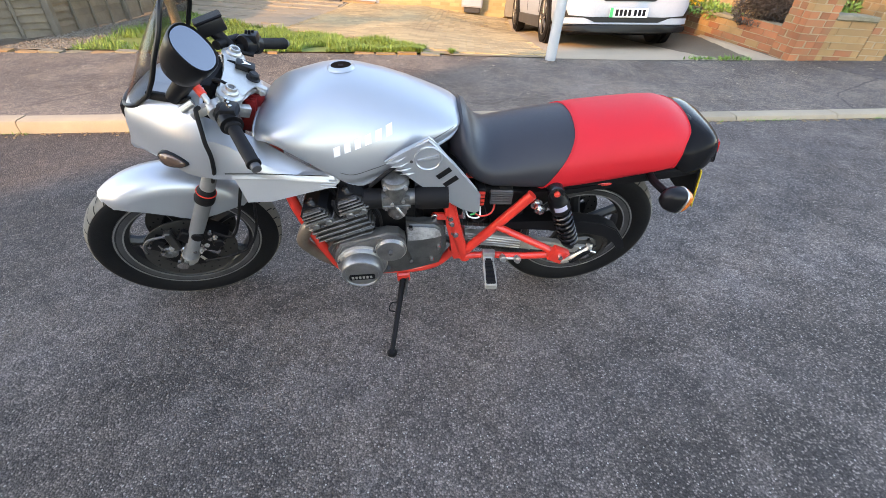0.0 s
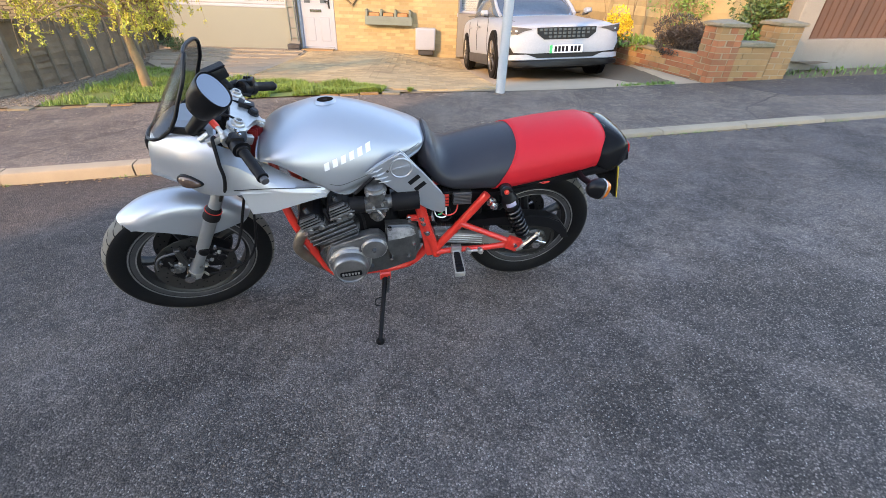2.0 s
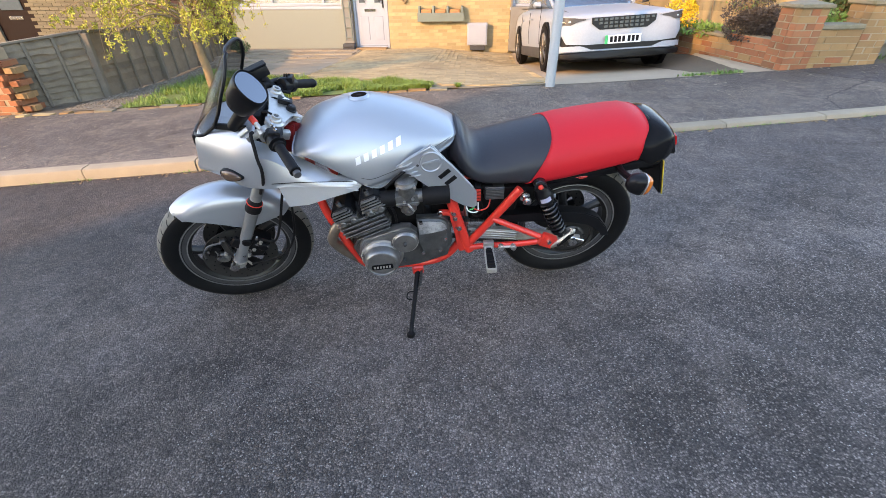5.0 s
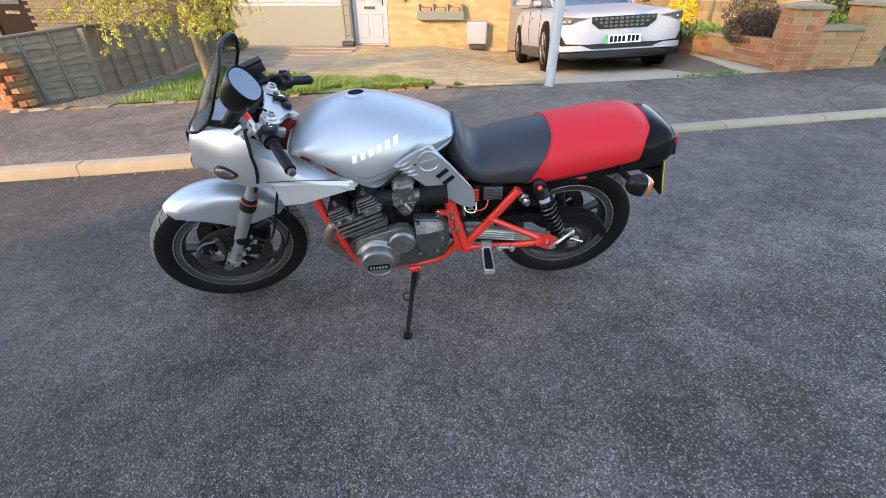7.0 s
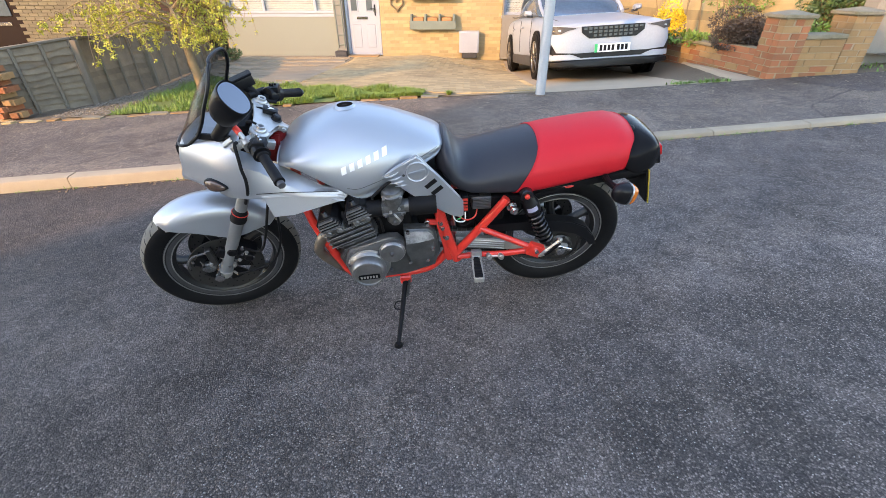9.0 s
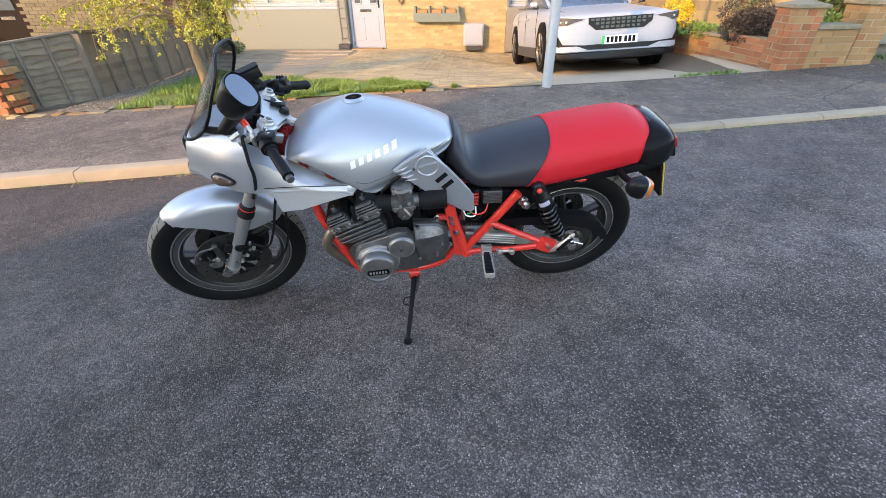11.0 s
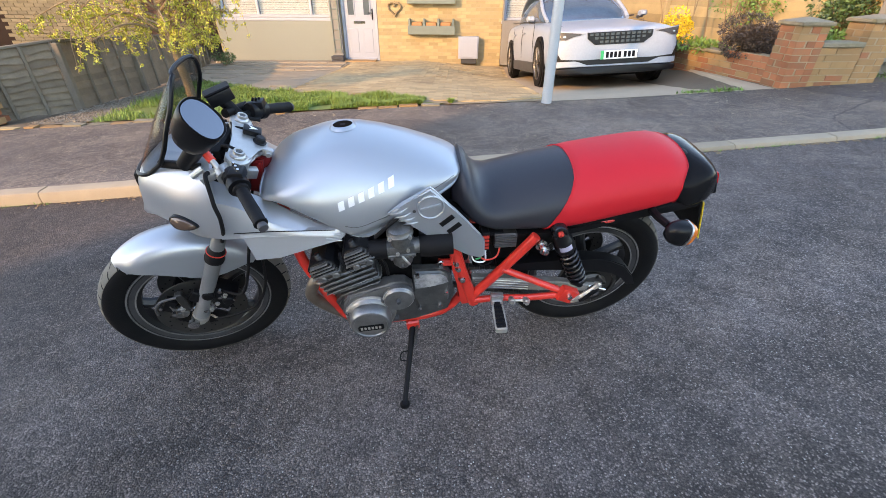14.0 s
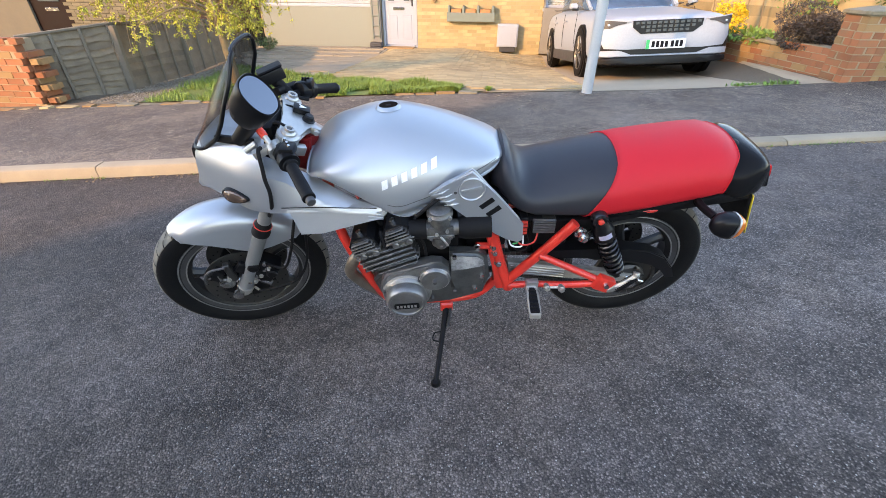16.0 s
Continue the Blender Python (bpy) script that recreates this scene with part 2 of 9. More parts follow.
    bsdf.inputs["Specular IOR Level"].default_value = 0.3
    bumped(nodes, links, bsdf, ramp(nodes, links, dist, [(0.0, 1.0), (0.8, 0.0)]), relief, 0.004)
    return m


def glassy(name, tint, rough=0.03, alpha=0.35):
    m, nodes, links, bsdf = nodes_of(name)
    bsdf.inputs["Base Color"].default_value = rgb(tint)
    bsdf.inputs["Roughness"].default_value = rough
    bsdf.inputs["Alpha"].default_value = alpha
    bsdf.inputs["Specular IOR Level"].default_value = 0.2
    return m


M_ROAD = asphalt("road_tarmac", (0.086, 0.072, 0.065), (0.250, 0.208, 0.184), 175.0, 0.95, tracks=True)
M_PAVE = asphalt("pavement_tarmac", (0.168, 0.136, 0.110), (0.332, 0.268, 0.212), 170.0, 0.85, 0.97, 0.6, 0.30)
M_PATCH = asphalt("newer_tarmac", (0.130, 0.109, 0.096), (0.23, 0.195, 0.168), 170.0, 0.5, 0.975, 0.6)
M_KERB = surface("kerb_concrete", (0.30, 0.25, 0.175), 0.9, dark=(0.19, 0.155, 0.11), scale=5, grain=160, bump=0.5, piece=0.12)
M_SILVER = surface("silver_paint", (0.365, 0.386, 0.413), 0.37, 0.60, dark=(0.335, 0.356, 0.384), scale=4, spread=0.4, grain=900, bump=0.02, dist=0.0003, coat=0.25)
M_REDPAINT = surface("red_frame_paint", (0.62, 0.035, 0.022), 0.32, dark=(0.48, 0.022, 0.014), scale=18, grain=300, bump=0.05, coat=0.3)
# the frame's red darkened: the headstock's shade is in this colour
M_REDDEEP = surface("old_deep_red_paint", (0.24, 0.010, 0.010), 0.42, dark=(0.10, 0.006, 0.006), scale=34, spread=0.22, grain=300, bump=0.2)
M_REDVINYL = surface("red_vinyl", (0.50, 0.012, 0.020), 0.58, dark=(0.43, 0.010, 0.016), scale=5, grain=700, bump=0.25, dist=0.0008, spec=0.28)
M_BLKVINYL = surface("black_vinyl", (0.026, 0.027, 0.033), 0.44, dark=(0.018, 0.019, 0.024), scale=5, grain=700, bump=0.3, dist=0.0008, spec=0.3)
M_BLKPLASTIC = surface("black_plastic", (0.007, 0.007, 0.008), 0.36, dark=(0.004, 0.004, 0.005), scale=20, grain=500, bump=0.1, spec=0.22)
M_SPRING = surface("black_enamel", (0.010, 0.010, 0.012), 0.24, dark=(0.006, 0.006, 0.007), scale=20, grain=300, bump=0.05, spec=0.6)
M_LABEL = surface("pale_label", (0.42, 0.40, 0.50), 0.45, dark=(0.34, 0.32, 0.44), scale=60, grain=300, bump=0.02)
M_WORN = surface("rubbed_alloy", (0.46, 0.46, 0.47), 0.5, 0.45, dark=(0.10, 0.10, 0.10), scale=34, spread=0.14, grain=200, bump=0.2)
M_BLKGLOSS = surface("black_gloss", (0.010, 0.010, 0.011), 0.2, dark=(0.008, 0.008, 0.009), scale=8, grain=300, bump=0.02, spec=0.05)
M_BLKMATT = surface("matt_black", (0.004, 0.004, 0.005), 0.55, dark=(0.007, 0.006, 0.006), scale=25, grain=400, bump=0.2, spec=0.13)
M_RUBBER = surface("rubber", (0.005, 0.005, 0.006), 0.62, dark=(0.009, 0.008, 0.008), scale=14, grain=250, bump=0.3, spec=0.15)
M_TREAD = surface("worn_tread", (0.16, 0.145, 0.12), 0.88, dark=(0.085, 0.077, 0.064), scale=20, grain=250, bump=0.3)
M_TYRE = surface("tyre_rubber", (0.005, 0.005, 0.006), 0.58, dark=(0.009, 0.0085, 0.008), scale=9, spread=0.25, grain=250, bump=0.3, spec=0.13)
M_ALLOY = surface("bare_alloy", (0.55, 0.54, 0.52), 0.42, 0.85, dark=(0.36, 0.35, 0.33), scale=22, spread=0.3, grain=260, bump=0.25, dist=0.001)
M_ENGINE = surface("engine_alloy", (0.275, 0.272, 0.27), 0.38, 0.75, dark=(0.085, 0.082, 0.08), scale=16, spread=0.3, grain=240, bump=0.35, dist=0.0012)
M_OLDALLOY = surface("oxidised_alloy", (0.34, 0.32, 0.29), 0.6, 0.35, dark=(0.15, 0.135, 0.115), scale=18, spread=0.3, grain=220, bump=0.3)
M_CASE = surface("dull_dark_case", (0.13, 0.13, 0.13), 0.42, 0.65, dark=(0.035, 0.034, 0.033), scale=20, spread=0.25, grain=240, bump=0.3, dist=0.001)
M_CARB = surface("grimy_carb_alloy", (0.17, 0.167, 0.162), 0.42, 0.6, dark=(0.035, 0.032, 0.029), scale=30, spread=0.22, grain=240, bump=0.35, dist=0.0012)
M_FIN = surface("fin_alloy", (0.29, 0.28, 0.265), 0.42, 0.85, dark=(0.03, 0.027, 0.025), scale=24, spread=0.2, grain=300, bump=0.2)
M_FORK = surface("fork_grey", (0.21, 0.214, 0.22), 0.5, 0.4, dark=(0.12, 0.12, 0.122), scale=14, grain=300, bump=0.2)
M_RIM = surface("wheel_grey", (0.010, 0.010, 0.011), 0.42, 0.0, dark=(0.018, 0.017, 0.016), scale=12, grain=300, bump=0.15, spec=0.4)
M_RIMLIP = surface("rim_lip_alloy", (0.34, 0.336, 0.33), 0.38, 0.7, dark=(0.10, 0.10, 0.10), scale=14, spread=0.2, grain=300, bump=0.15)
M_RIMFLANK = surface("scuffed_rim_flank", (0.12, 0.12, 0.124), 0.36, 0.7, dark=(0.035, 0.035, 0.036), scale=10, spread=0.25, grain=300, bump=0.2)
M_HOLE = surface("rusty_dark_inside", (0.014, 0.009, 0.006), 0.9, dark=(0.007, 0.005, 0.004), scale=60, grain=300, bump=0.1, spec=0.02)
M_CHROME = surface("plated_steel", (0.72, 0.71, 0.69), 0.2, 1.0, dark=(0.5, 0.48, 0.45), scale=30, grain=400, bump=0.05)
M_RUSTPIPE = surface("discoloured_pipe", (0.30, 0.25, 0.20), 0.45, 0.8, dark=(0.12, 0.085, 0.06), scale=14, grain=200, bump=0.2)
M_DARKMETAL = surface("dark_disc", (0.060, 0.057, 0.054), 0.40, 0.6, dark=(0.030, 0.028, 0.026), scale=20, grain=300, bump=0.1)
M_WHITE = surface("white_paint", (0.78, 0.78, 0.77), 0.4, dark=(0.70, 0.70, 0.69), scale=6, grain=200, bump=0.05)
M_ORANGE = surface("amber_lens", (0.62, 0.16, 0.02), 0.15, dark=(0.48, 0.11, 0.015), scale=30, grain=300, bump=0.1)
M_SMOKELENS = surface("smoked_lens", (0.085, 0.055, 0.04), 0.1, dark=(0.05, 0.03, 0.025), scale=30, grain=300, bump=0.05)
M_REDLENS = surface("red_lens", (0.5, 0.01, 0.01), 0.12, dark=(0.35, 0.006, 0.006), scale=30, grain=300, bump=0.05)
M_REDRUBBER = surface("red_sleeve", (0.68, 0.05, 0.03), 0.45, dark=(0.5, 0.03, 0.02), scale=30, grain=300, bump=0.1)
M_YELLOW = surface("yellow_plate", (0.75, 0.55, 0.03), 0.4, dark=(0.65, 0.47, 0.03), scale=10, grain=300, bump=0.02)
M_MARK = surface("faded_white_mark", (0.76, 0.76, 0.76), 0.5, dark=(0.68, 0.68, 0.69), scale=30, grain=300, bump=0.05)
M_BRASS = surface("brass", (0.55, 0.36, 0.12), 0.4, 0.8, dark=(0.4, 0.25, 0.08), scale=20, grain=300, bump=0.1)
M_SCREEN = glassy("smoked_screen", (0.030, 0.030, 0.032), 0.10, 0.36)
M_MIRROR, _n, _l, _b = nodes_of("mirror_glass")
_b.inputs["Base Color"].default_value, _b.inputs["Metallic"].default_value, _b.inputs["Roughness"].default_value = (0.17, 0.18, 0.20, 1), 1.0, 0.14
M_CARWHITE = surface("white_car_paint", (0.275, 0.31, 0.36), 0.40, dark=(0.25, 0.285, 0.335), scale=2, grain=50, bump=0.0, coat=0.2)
# the blue stands in for reflected sky, put into the glass colour
M_CARGLASS = surface("car_glass", (0.085, 0.15, 0.24), 0.06, 0.25, dark=(0.05, 0.09, 0.15), scale=2.5, spread=0.2, grain=20, bump=0.0, coat=0.2)
M_CARDARK = surface("grey_car_trim", (0.05, 0.05, 0.053), 0.5, dark=(0.035, 0.035, 0.037), scale=8, grain=200, bump=0.1)
M_GREEN = surface("green_plate_flash", (0.02, 0.45, 0.13), 0.4, scale=10, bump=0.0)
M_BRICKBUFF = surface("buff_brick", (0.39, 0.30, 0.155), 0.88, dark=(0.29, 0.22, 0.11), scale=5, grain=110, bump=0.4, piece=0.19, stain=((0.27, 0.20, 0.105), 1.3, 0.50, 0.78))
# buff brick darkened: the shade on the neighbour's front is in the colour
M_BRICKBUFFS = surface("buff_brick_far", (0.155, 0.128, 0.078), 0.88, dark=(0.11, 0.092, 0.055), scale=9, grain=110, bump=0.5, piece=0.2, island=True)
M_BRICKRED = surface("red_brick", (0.322, 0.115, 0.046), 0.9, dark=(0.21, 0.085, 0.046), scale=9, grain=120, bump=0.5, piece=0.26, stain=((0.185, 0.125, 0.066), 2.2, 0.46, 0.72))
M_BRICKREDS = surface("red_brick_far", (0.30, 0.13, 0.075), 0.88, dark=(0.22, 0.10, 0.06), scale=7, grain=120, bump=0.5, piece=0.22, island=True)
M_BRICKTAN = surface("tan_brick", (0.300, 0.182, 0.080), 0.9, dark=(0.215, 0.130, 0.060), scale=6, grain=120, bump=0.5, piece=0.18, stain=((0.215, 0.142, 0.060), 2.4, 0.46, 0.74))
M_MORTAR = surface("mortar", (0.345, 0.268, 0.170), 0.95, dark=(0.235, 0.182, 0.118), scale=6, grain=200, bump=0.5, stain=((0.185, 0.137, 0.070), 2.4, 0.46, 0.72))
M_MORTARBUFF = surface("buff_mortar", (0.36, 0.285, 0.165), 0.95, dark=(0.27, 0.21, 0.12), scale=4, grain=200, bump=0.4)
M_MORTARDULL = surface("dull_mortar", (0.15, 0.125, 0.085), 0.95, dark=(0.10, 0.085, 0.06), scale=4, grain=200, bump=0.4)
M_RENDER = surface("cream_render", (0.222, 0.232, 0.195), 0.9, dark=(0.198, 0.207, 0.172), scale=1.2, grain=150, bump=0.3)
M_WHITERENDER = surface("white_render", (0.225, 0.215, 0.19), 0.9, dark=(0.155, 0.145, 0.125), scale=1.6, grain=120, bump=0.4, stain=((0.13, 0.12, 0.10), 1.8, 0.55, 0.75))
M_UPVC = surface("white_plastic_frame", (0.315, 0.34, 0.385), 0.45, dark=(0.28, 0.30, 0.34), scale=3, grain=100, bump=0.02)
M_PANE = surface("window_pane", (0.10, 0.12, 0.13), 0.06, dark=(0.07, 0.09, 0.10), scale=1, grain=20, bump=0.0)
M_BLIND = surface("pale_blind", (0.62, 0.65, 0.64), 0.7, dark=(0.55, 0.58, 0.57), scale=3, grain=100, bump=0.05)
M_PAVER = surface("buff_paver", (0.385, 0.30, 0.165), 0.9, dark=(0.26, 0.20, 0.11), scale=1.3, spread=0.25, grain=140, bump=0.5, piece=0.18, stain=((0.16, 0.12, 0.07), 0.9, 0.52, 0.72))
M_PAVERS = surface("buff_paver_far", (0.385, 0.30, 0.165), 0.9, dark=(0.26, 0.20, 0.11), scale=1.3, spread=0.25, grain=140, bump=0.5, piece=0.18, island=True, stain=((0.16, 0.12, 0.07), 0.9, 0.52, 0.72))
M_SAND = surface("joint_sand", (0.30, 0.23, 0.13), 0.95, dark=(0.15, 0.11, 0.07), scale=3, grain=200, bump=0.5)
M_CONCRETE = surface("drive_concrete", (0.40, 0.32, 0.22), 0.92, dark=(0.25, 0.20, 0.145), scale=1.6, grain=150, bump=0.4)
M_SLAB = surface("grey_slab", (0.30, 0.25, 0.18), 0.92, dark=(0.17, 0.142, 0.10), scale=2.2, grain=150, bump=0.4, piece=0.12)
M_SOIL = surface("soil", (0.15, 0.115, 0.075), 0.97, dark=(0.09, 0.07, 0.047), scale=5, grain=120, bump=0.8, dist=0.01)
M_TURF = surface("turf", (0.15, 0.19, 0.04), 0.95, dark=(0.09, 0.12, 0.028), scale=3, grain=80, bump=0.6, dist=0.01)
M_GRASS = surface("grass_blades", (0.185, 0.26, 0.04), 0.6, dark=(0.10, 0.165, 0.028), scale=3, spread=0.25, grain=40, bump=0.0, piece=0.35, island=True)
M_WEED = surface("weed_leaves", (0.15, 0.26, 0.05), 0.55, dark=(0.08, 0.16, 0.03), scale=6, grain=60, bump=0.0, piece=0.3, island=True)
M_FENCE = surface("weathered_fence", (0.232, 0.186, 0.130), 0.85, dark=(0.100, 0.074, 0.047), scale=5, spread=0.25, grain=70, bump=0.5, piece=0.16)
M_FENCEPOST = surface("fence_post_wood", (0.195, 0.165, 0.125), 0.85, dark=(0.105, 0.088, 0.066), scale=8, grain=90, bump=0.5)
M_FENCEWARM = surface("larch_fence", (0.34, 0.275, 0.15), 0.8, dark=(0.17, 0.135, 0.075), scale=4, grain=80, bump=0.4, piece=0.22)
M_GATE = surface("brown_boards", (0.105, 0.055, 0.034), 0.75, dark=(0.065, 0.034, 0.022), scale=5, grain=80, bump=0.4, piece=0.16)
M_BARK = surface("bark", (0.26, 0.185, 0.10), 0.9, dark=(0.13, 0.092, 0.052), scale=14, grain=90, bump=0.8, dist=0.006)
M_LEAFY = surface("spring_leaves", (0.455, 0.435, 0.055), 0.6, dark=(0.33, 0.335, 0.045), scale=4, grain=60, bump=0.0, piece=0.3, island=True)
M_PURPLE = surface("purple_leaves", (0.055, 0.045, 0.038), 0.45, dark=(0.022, 0.020, 0.018), scale=6, grain=60, bump=0.0, piece=0.5, island=True)
M_FLOWER = surface("yellow_blossom", (0.75, 0.52, 0.02), 0.6, dark=(0.55, 0.36, 0.02), scale=6, grain=60, bump=0.0, piece=0.25, island=True)
M_IVY = surface("ivy_leaves", (0.07, 0.12, 0.035), 0.45, dark=(0.04, 0.075, 0.02), scale=5, grain=60, bump=0.0, piece=0.35, island=True)
M_GALV = surface("galvanised_post", (0.36, 0.385, 0.41), 0.5, 0.35, dark=(0.34, 0.37, 0.40), scale=6, grain=120, bump=0.1)
M_STONECAP = surface("coping_stone", (0.235, 0.205, 0.145), 0.92, dark=(0.12, 0.105, 0.07), scale=9, grain=120, bump=0.6, stain=((0.12, 0.115, 0.06), 6.0, 0.50, 0.70))
M_ROOF = surface("roof_tiles", (0.22, 0.12, 0.08), 0.9, dark=(0.15, 0.085, 0.06), scale=3, grain=40, bump=0.4)
M_GREYGREEN = surface("grey_green_paint", (0.17, 0.20, 0.17), 0.7, dark=(0.12, 0.14, 0.12), scale=6, grain=90, bump=0.3)
M_BROWNDOOR = surface("brown_door", (0.012, 0.005, 0.004), 0.6, dark=(0.008, 0.003, 0.003), scale=4, grain=80, bump=0.1, spec=0.1)
M_GRAVEL = surface("gravel", (0.24, 0.205, 0.155), 0.92, dark=(0.13, 0.11, 0.085), scale=6, grain=100, bump=0.4, piece=0.4, island=True)

# ---- the lie of the land ----
SLOPE = math.tan(radians(2.6))
HOUSE_Y, HOUSE_Z = 11.7, -0.37


def road_z(x):
    return SLOPE * max(-40.0, min(40.0, x))


def kerb_y(x):
    return 3.315 + 0.139 * x


def edge_y(x):
    return 5.28 + 0.10 * x


def upstand(x):
    return 0.088 if x < -1 else max(0.034, 0.088 - 0.018 * (x + 1))


def pave_z(x):
    return road_z(x) + upstand(x) - 0.004


def garden_z(x, y):
    """The front gardens fall from the pavement to the houses, more steeply on the drive."""
    t = min(1.0, max(0.0, (x + 1.0) / 2.0))
    t = t * t * (3 - 2 * t)
    low = HOUSE_Z - 0.10 * t
    d = y - edge_y(x)
    z = pave_z(x) - (0.060 + 0.062 * t) * d if d > 0 else pave_z(x)
    if x > 3.6:
        return pave_z(x) - 0.02 * max(0.0, d)
    return max(z, low)


def sheet(name, x0, x1, ylo, yhi, zf, mat, nx, ny, parent=None, thick=0.05):
    """A slab between two lines, with a skirt of some thickness."""
    bm = B()
    rows = []
    for i in range(nx + 1):
        x = x0 + (x1 - x0) * i / nx
        a, b = ylo(x), yhi(x)
        rows.append([bm.verts.new((x, a + (b - a) * j / ny, zf(x, a + (b - a) * j / ny))) for j in range(ny + 1)])
    for p, q in zip(rows, rows[1:]):
        for j in range(ny):
            bm.faces.new((p[j], q[j], q[j + 1], p[j + 1]))
    r = bmesh.ops.extrude_edge_only(bm, edges=[e for e in bm.edges if len(e.link_faces) == 1])
    for v in r["geom"]:
        if isinstance(v, bmesh.types.BMVert):
            v.co.z -= thick
    return part(name, bm, mat, parent, sharp=40)


def terrain(x, y):
    if y < -3.9:
        return road_z(x) + 0.05
    if y < kerb_y(x):
        return road_z(x)
    if y < edge_y(x):
        return pave_z(x)
    return garden_z(x, y) if abs(x) < 30 else pave_z(x)


bm = B()
gx = [-400, -200, -100, -60, -40] + [-30 + i * 1.5 for i in range(41)] + [40, 60, 100, 200, 400]
gy = [-400, -200, -100, -50, -25, -12, -6, -4] + [-2 + i * 1.0 for i in range(18)] + [20, 35, 60, 120, 250, 400]
grid = [[bm.verts.new((x, y, terrain(x, y) - 0.12)) for y in gy] for x in gx]
for a, b in zip(grid, grid[1:]):
    for j in range(len(gy) - 1):
        bm.faces.new((a[j], b[j], b[j + 1], a[j + 1]))
tagged(part("ground", bm, M_SOIL), "bare brown earth under street and gardens", "ground", kind="structure")

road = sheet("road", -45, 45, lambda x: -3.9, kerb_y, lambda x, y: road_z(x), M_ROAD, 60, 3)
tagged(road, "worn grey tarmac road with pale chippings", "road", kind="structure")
pavement = sheet("pavement", -45, 45, lambda x: kerb_y(x) + 0.125, lambda x: edge_y(x), lambda x, y: pave_z(x), M_PAVE, 90, 4)
tagged(pavement, "patched dark tarmac pavement", "pavement", kind="structure")
# a thin, darker sheet over the pavement beside the walls
sheet("tarmac_patch", 4.18, 12.0, lambda x: edge_y(x) - min(0.85 + 0.10 * noise.noise((x * 1.3, 0, 0)) + 0.10 * (x - 4.18), 0.15 + 2.0 * (x - 4.18)), lambda x: edge_y(x) - 0.002, lambda x, y: pave_z(x) + 0.003, M_PATCH, 40, 2, pavement, thick=0.02)
sheet_far = sheet("pavement_far", -45, 45, lambda x: -5.9, lambda x: -3.9, lambda x, y: road_z(x) + 0.07, M_PAVE, 40, 2, thick=0.2)
tagged(sheet_far, "tarmac pavement along the far side", "pavement", kind="structure")

kerb = thing("kerb", "weathered buff concrete kerb with open joints", "kerb", kind="structure")
KL = 0.915
d_k = Vector((1, 0.139, SLOPE)).normalized()


def kerb_mesh():
    bm = B()
    prism(bm, [(0.0, -0.14), (0.0, 0.068), (0.012, 0.088), (0.03, 0.094), (0.122, 0.094), (0.125, 0.09), (0.125, -0.14)], 0.005, KL - 0.005, axis='x')
    return part("kerb_stone", bm, M_KERB, kerb)


first = kerb_mesh()
for i in range(-12, 14):
    x = -3.06 + i * KL * d_k.x
    ob = first if i == -12 else first.copy()
    if ob is not first:
        scene.collection.objects.link(ob)
    drop = upstand(x + 0.45) - 0.092 + random.uniform(-0.003, 0.003)
    y_ax = Vector((-d_k.y, d_k.x, 0)).normalized()
    z_ax = d_k.cross(y_ax)
    ob.matrix_local = Matrix(((d_k.x, y_ax.x, z_ax.x, x), (d_k.y, y_ax.y, z_ax.y, kerb_y(x) + random.uniform(-0.004, 0.004)), (d_k.z, y_ax.z, z_ax.z, road_z(x) + drop), (0, 0, 0, 1)))


# ---- gardens ----
def strip(name, pts_lo, pts_hi, off, mat, label, category, n=30):
    """A ground cover between two bent lines over the garden."""
    bm = B()
    lo, hi = [Vector((*p, 0)) for p in pts_lo], [Vector((*p, 0)) for p in pts_hi]

    def along(ps, t):
        t = t * (len(ps) - 1)
        k = min(int(t), len(ps) - 2)
        return ps[k].lerp(ps[k + 1], t - k)
    rows = []
    for i in range(n + 1):
        a, b = along(lo, i / n), along(hi, i / n)
        row = []
        for j in range(9):
            p = a.lerp(b, j / 8)
            row.append(bm.verts.new((p.x, p.y, garden_z(p.x, p.y) + off)))
        rows.append(row)
    for p, q in zip(rows, rows[1:]):
        for j in range(8):
            bm.faces.new((p[j], q[j], q[j + 1], p[j + 1]))
    return tagged(part(name, bm, mat), label, category, kind="structure")


garden = sheet("garden_ground", -30, 30, edge_y, lambda x: 12.2, lambda x, y: garden_z(x, y) - 0.006, M_SOIL, 80, 16)
tagged(garden, "bare earth of the front gardens", "ground", kind="structure")
GRASS_LO = [(-4.3, 5.0), (-3.2, 5.08), (-2.0, 5.14), (-1.0, 5.24), (-0.02, 5.38)]
GRASS_HI = [(-5.25, 9.0), (-3.9, 7.75), (-2.5, 6.72), (-1.3, 6.1), (-0.02, 5.5)]
strip("lawn", GRASS_LO, GRASS_HI, 0.006, M_TURF, "ragged strip of green lawn", "lawn")
strip("gravel_bed", [(-5.05, 5.0), (-4.7, 4.95), (-4.3, 5.0)], [(-5.75, 10.6), (-5.6, 9.9), (-5.25, 9.0)], 0.006, M_GRAVEL, "bed of pale gravel beside the fence", "gravel bed")
slab_base = strip("slab_path", [(-5.6, 9.6), (-4.2, 8.05), (-2.62, 6.85)], [(-5.9, 11.66), (-4.2, 11.66), (-2.62, 11.66)], 0.015, M_SLAB, "path of worn grey concrete slabs", "path")
strip("drive_bed", [(-2.62, 6.82), (-1.3, 6.15), (0.0, 5.275), (1.12, 5.385)], [(-2.62, 11.66), (-1.3, 11.66), (0.0, 11.66), (1.12, 11.66)], 0.008, M_SAND, "sand bed between the drive's pavers", "drive")
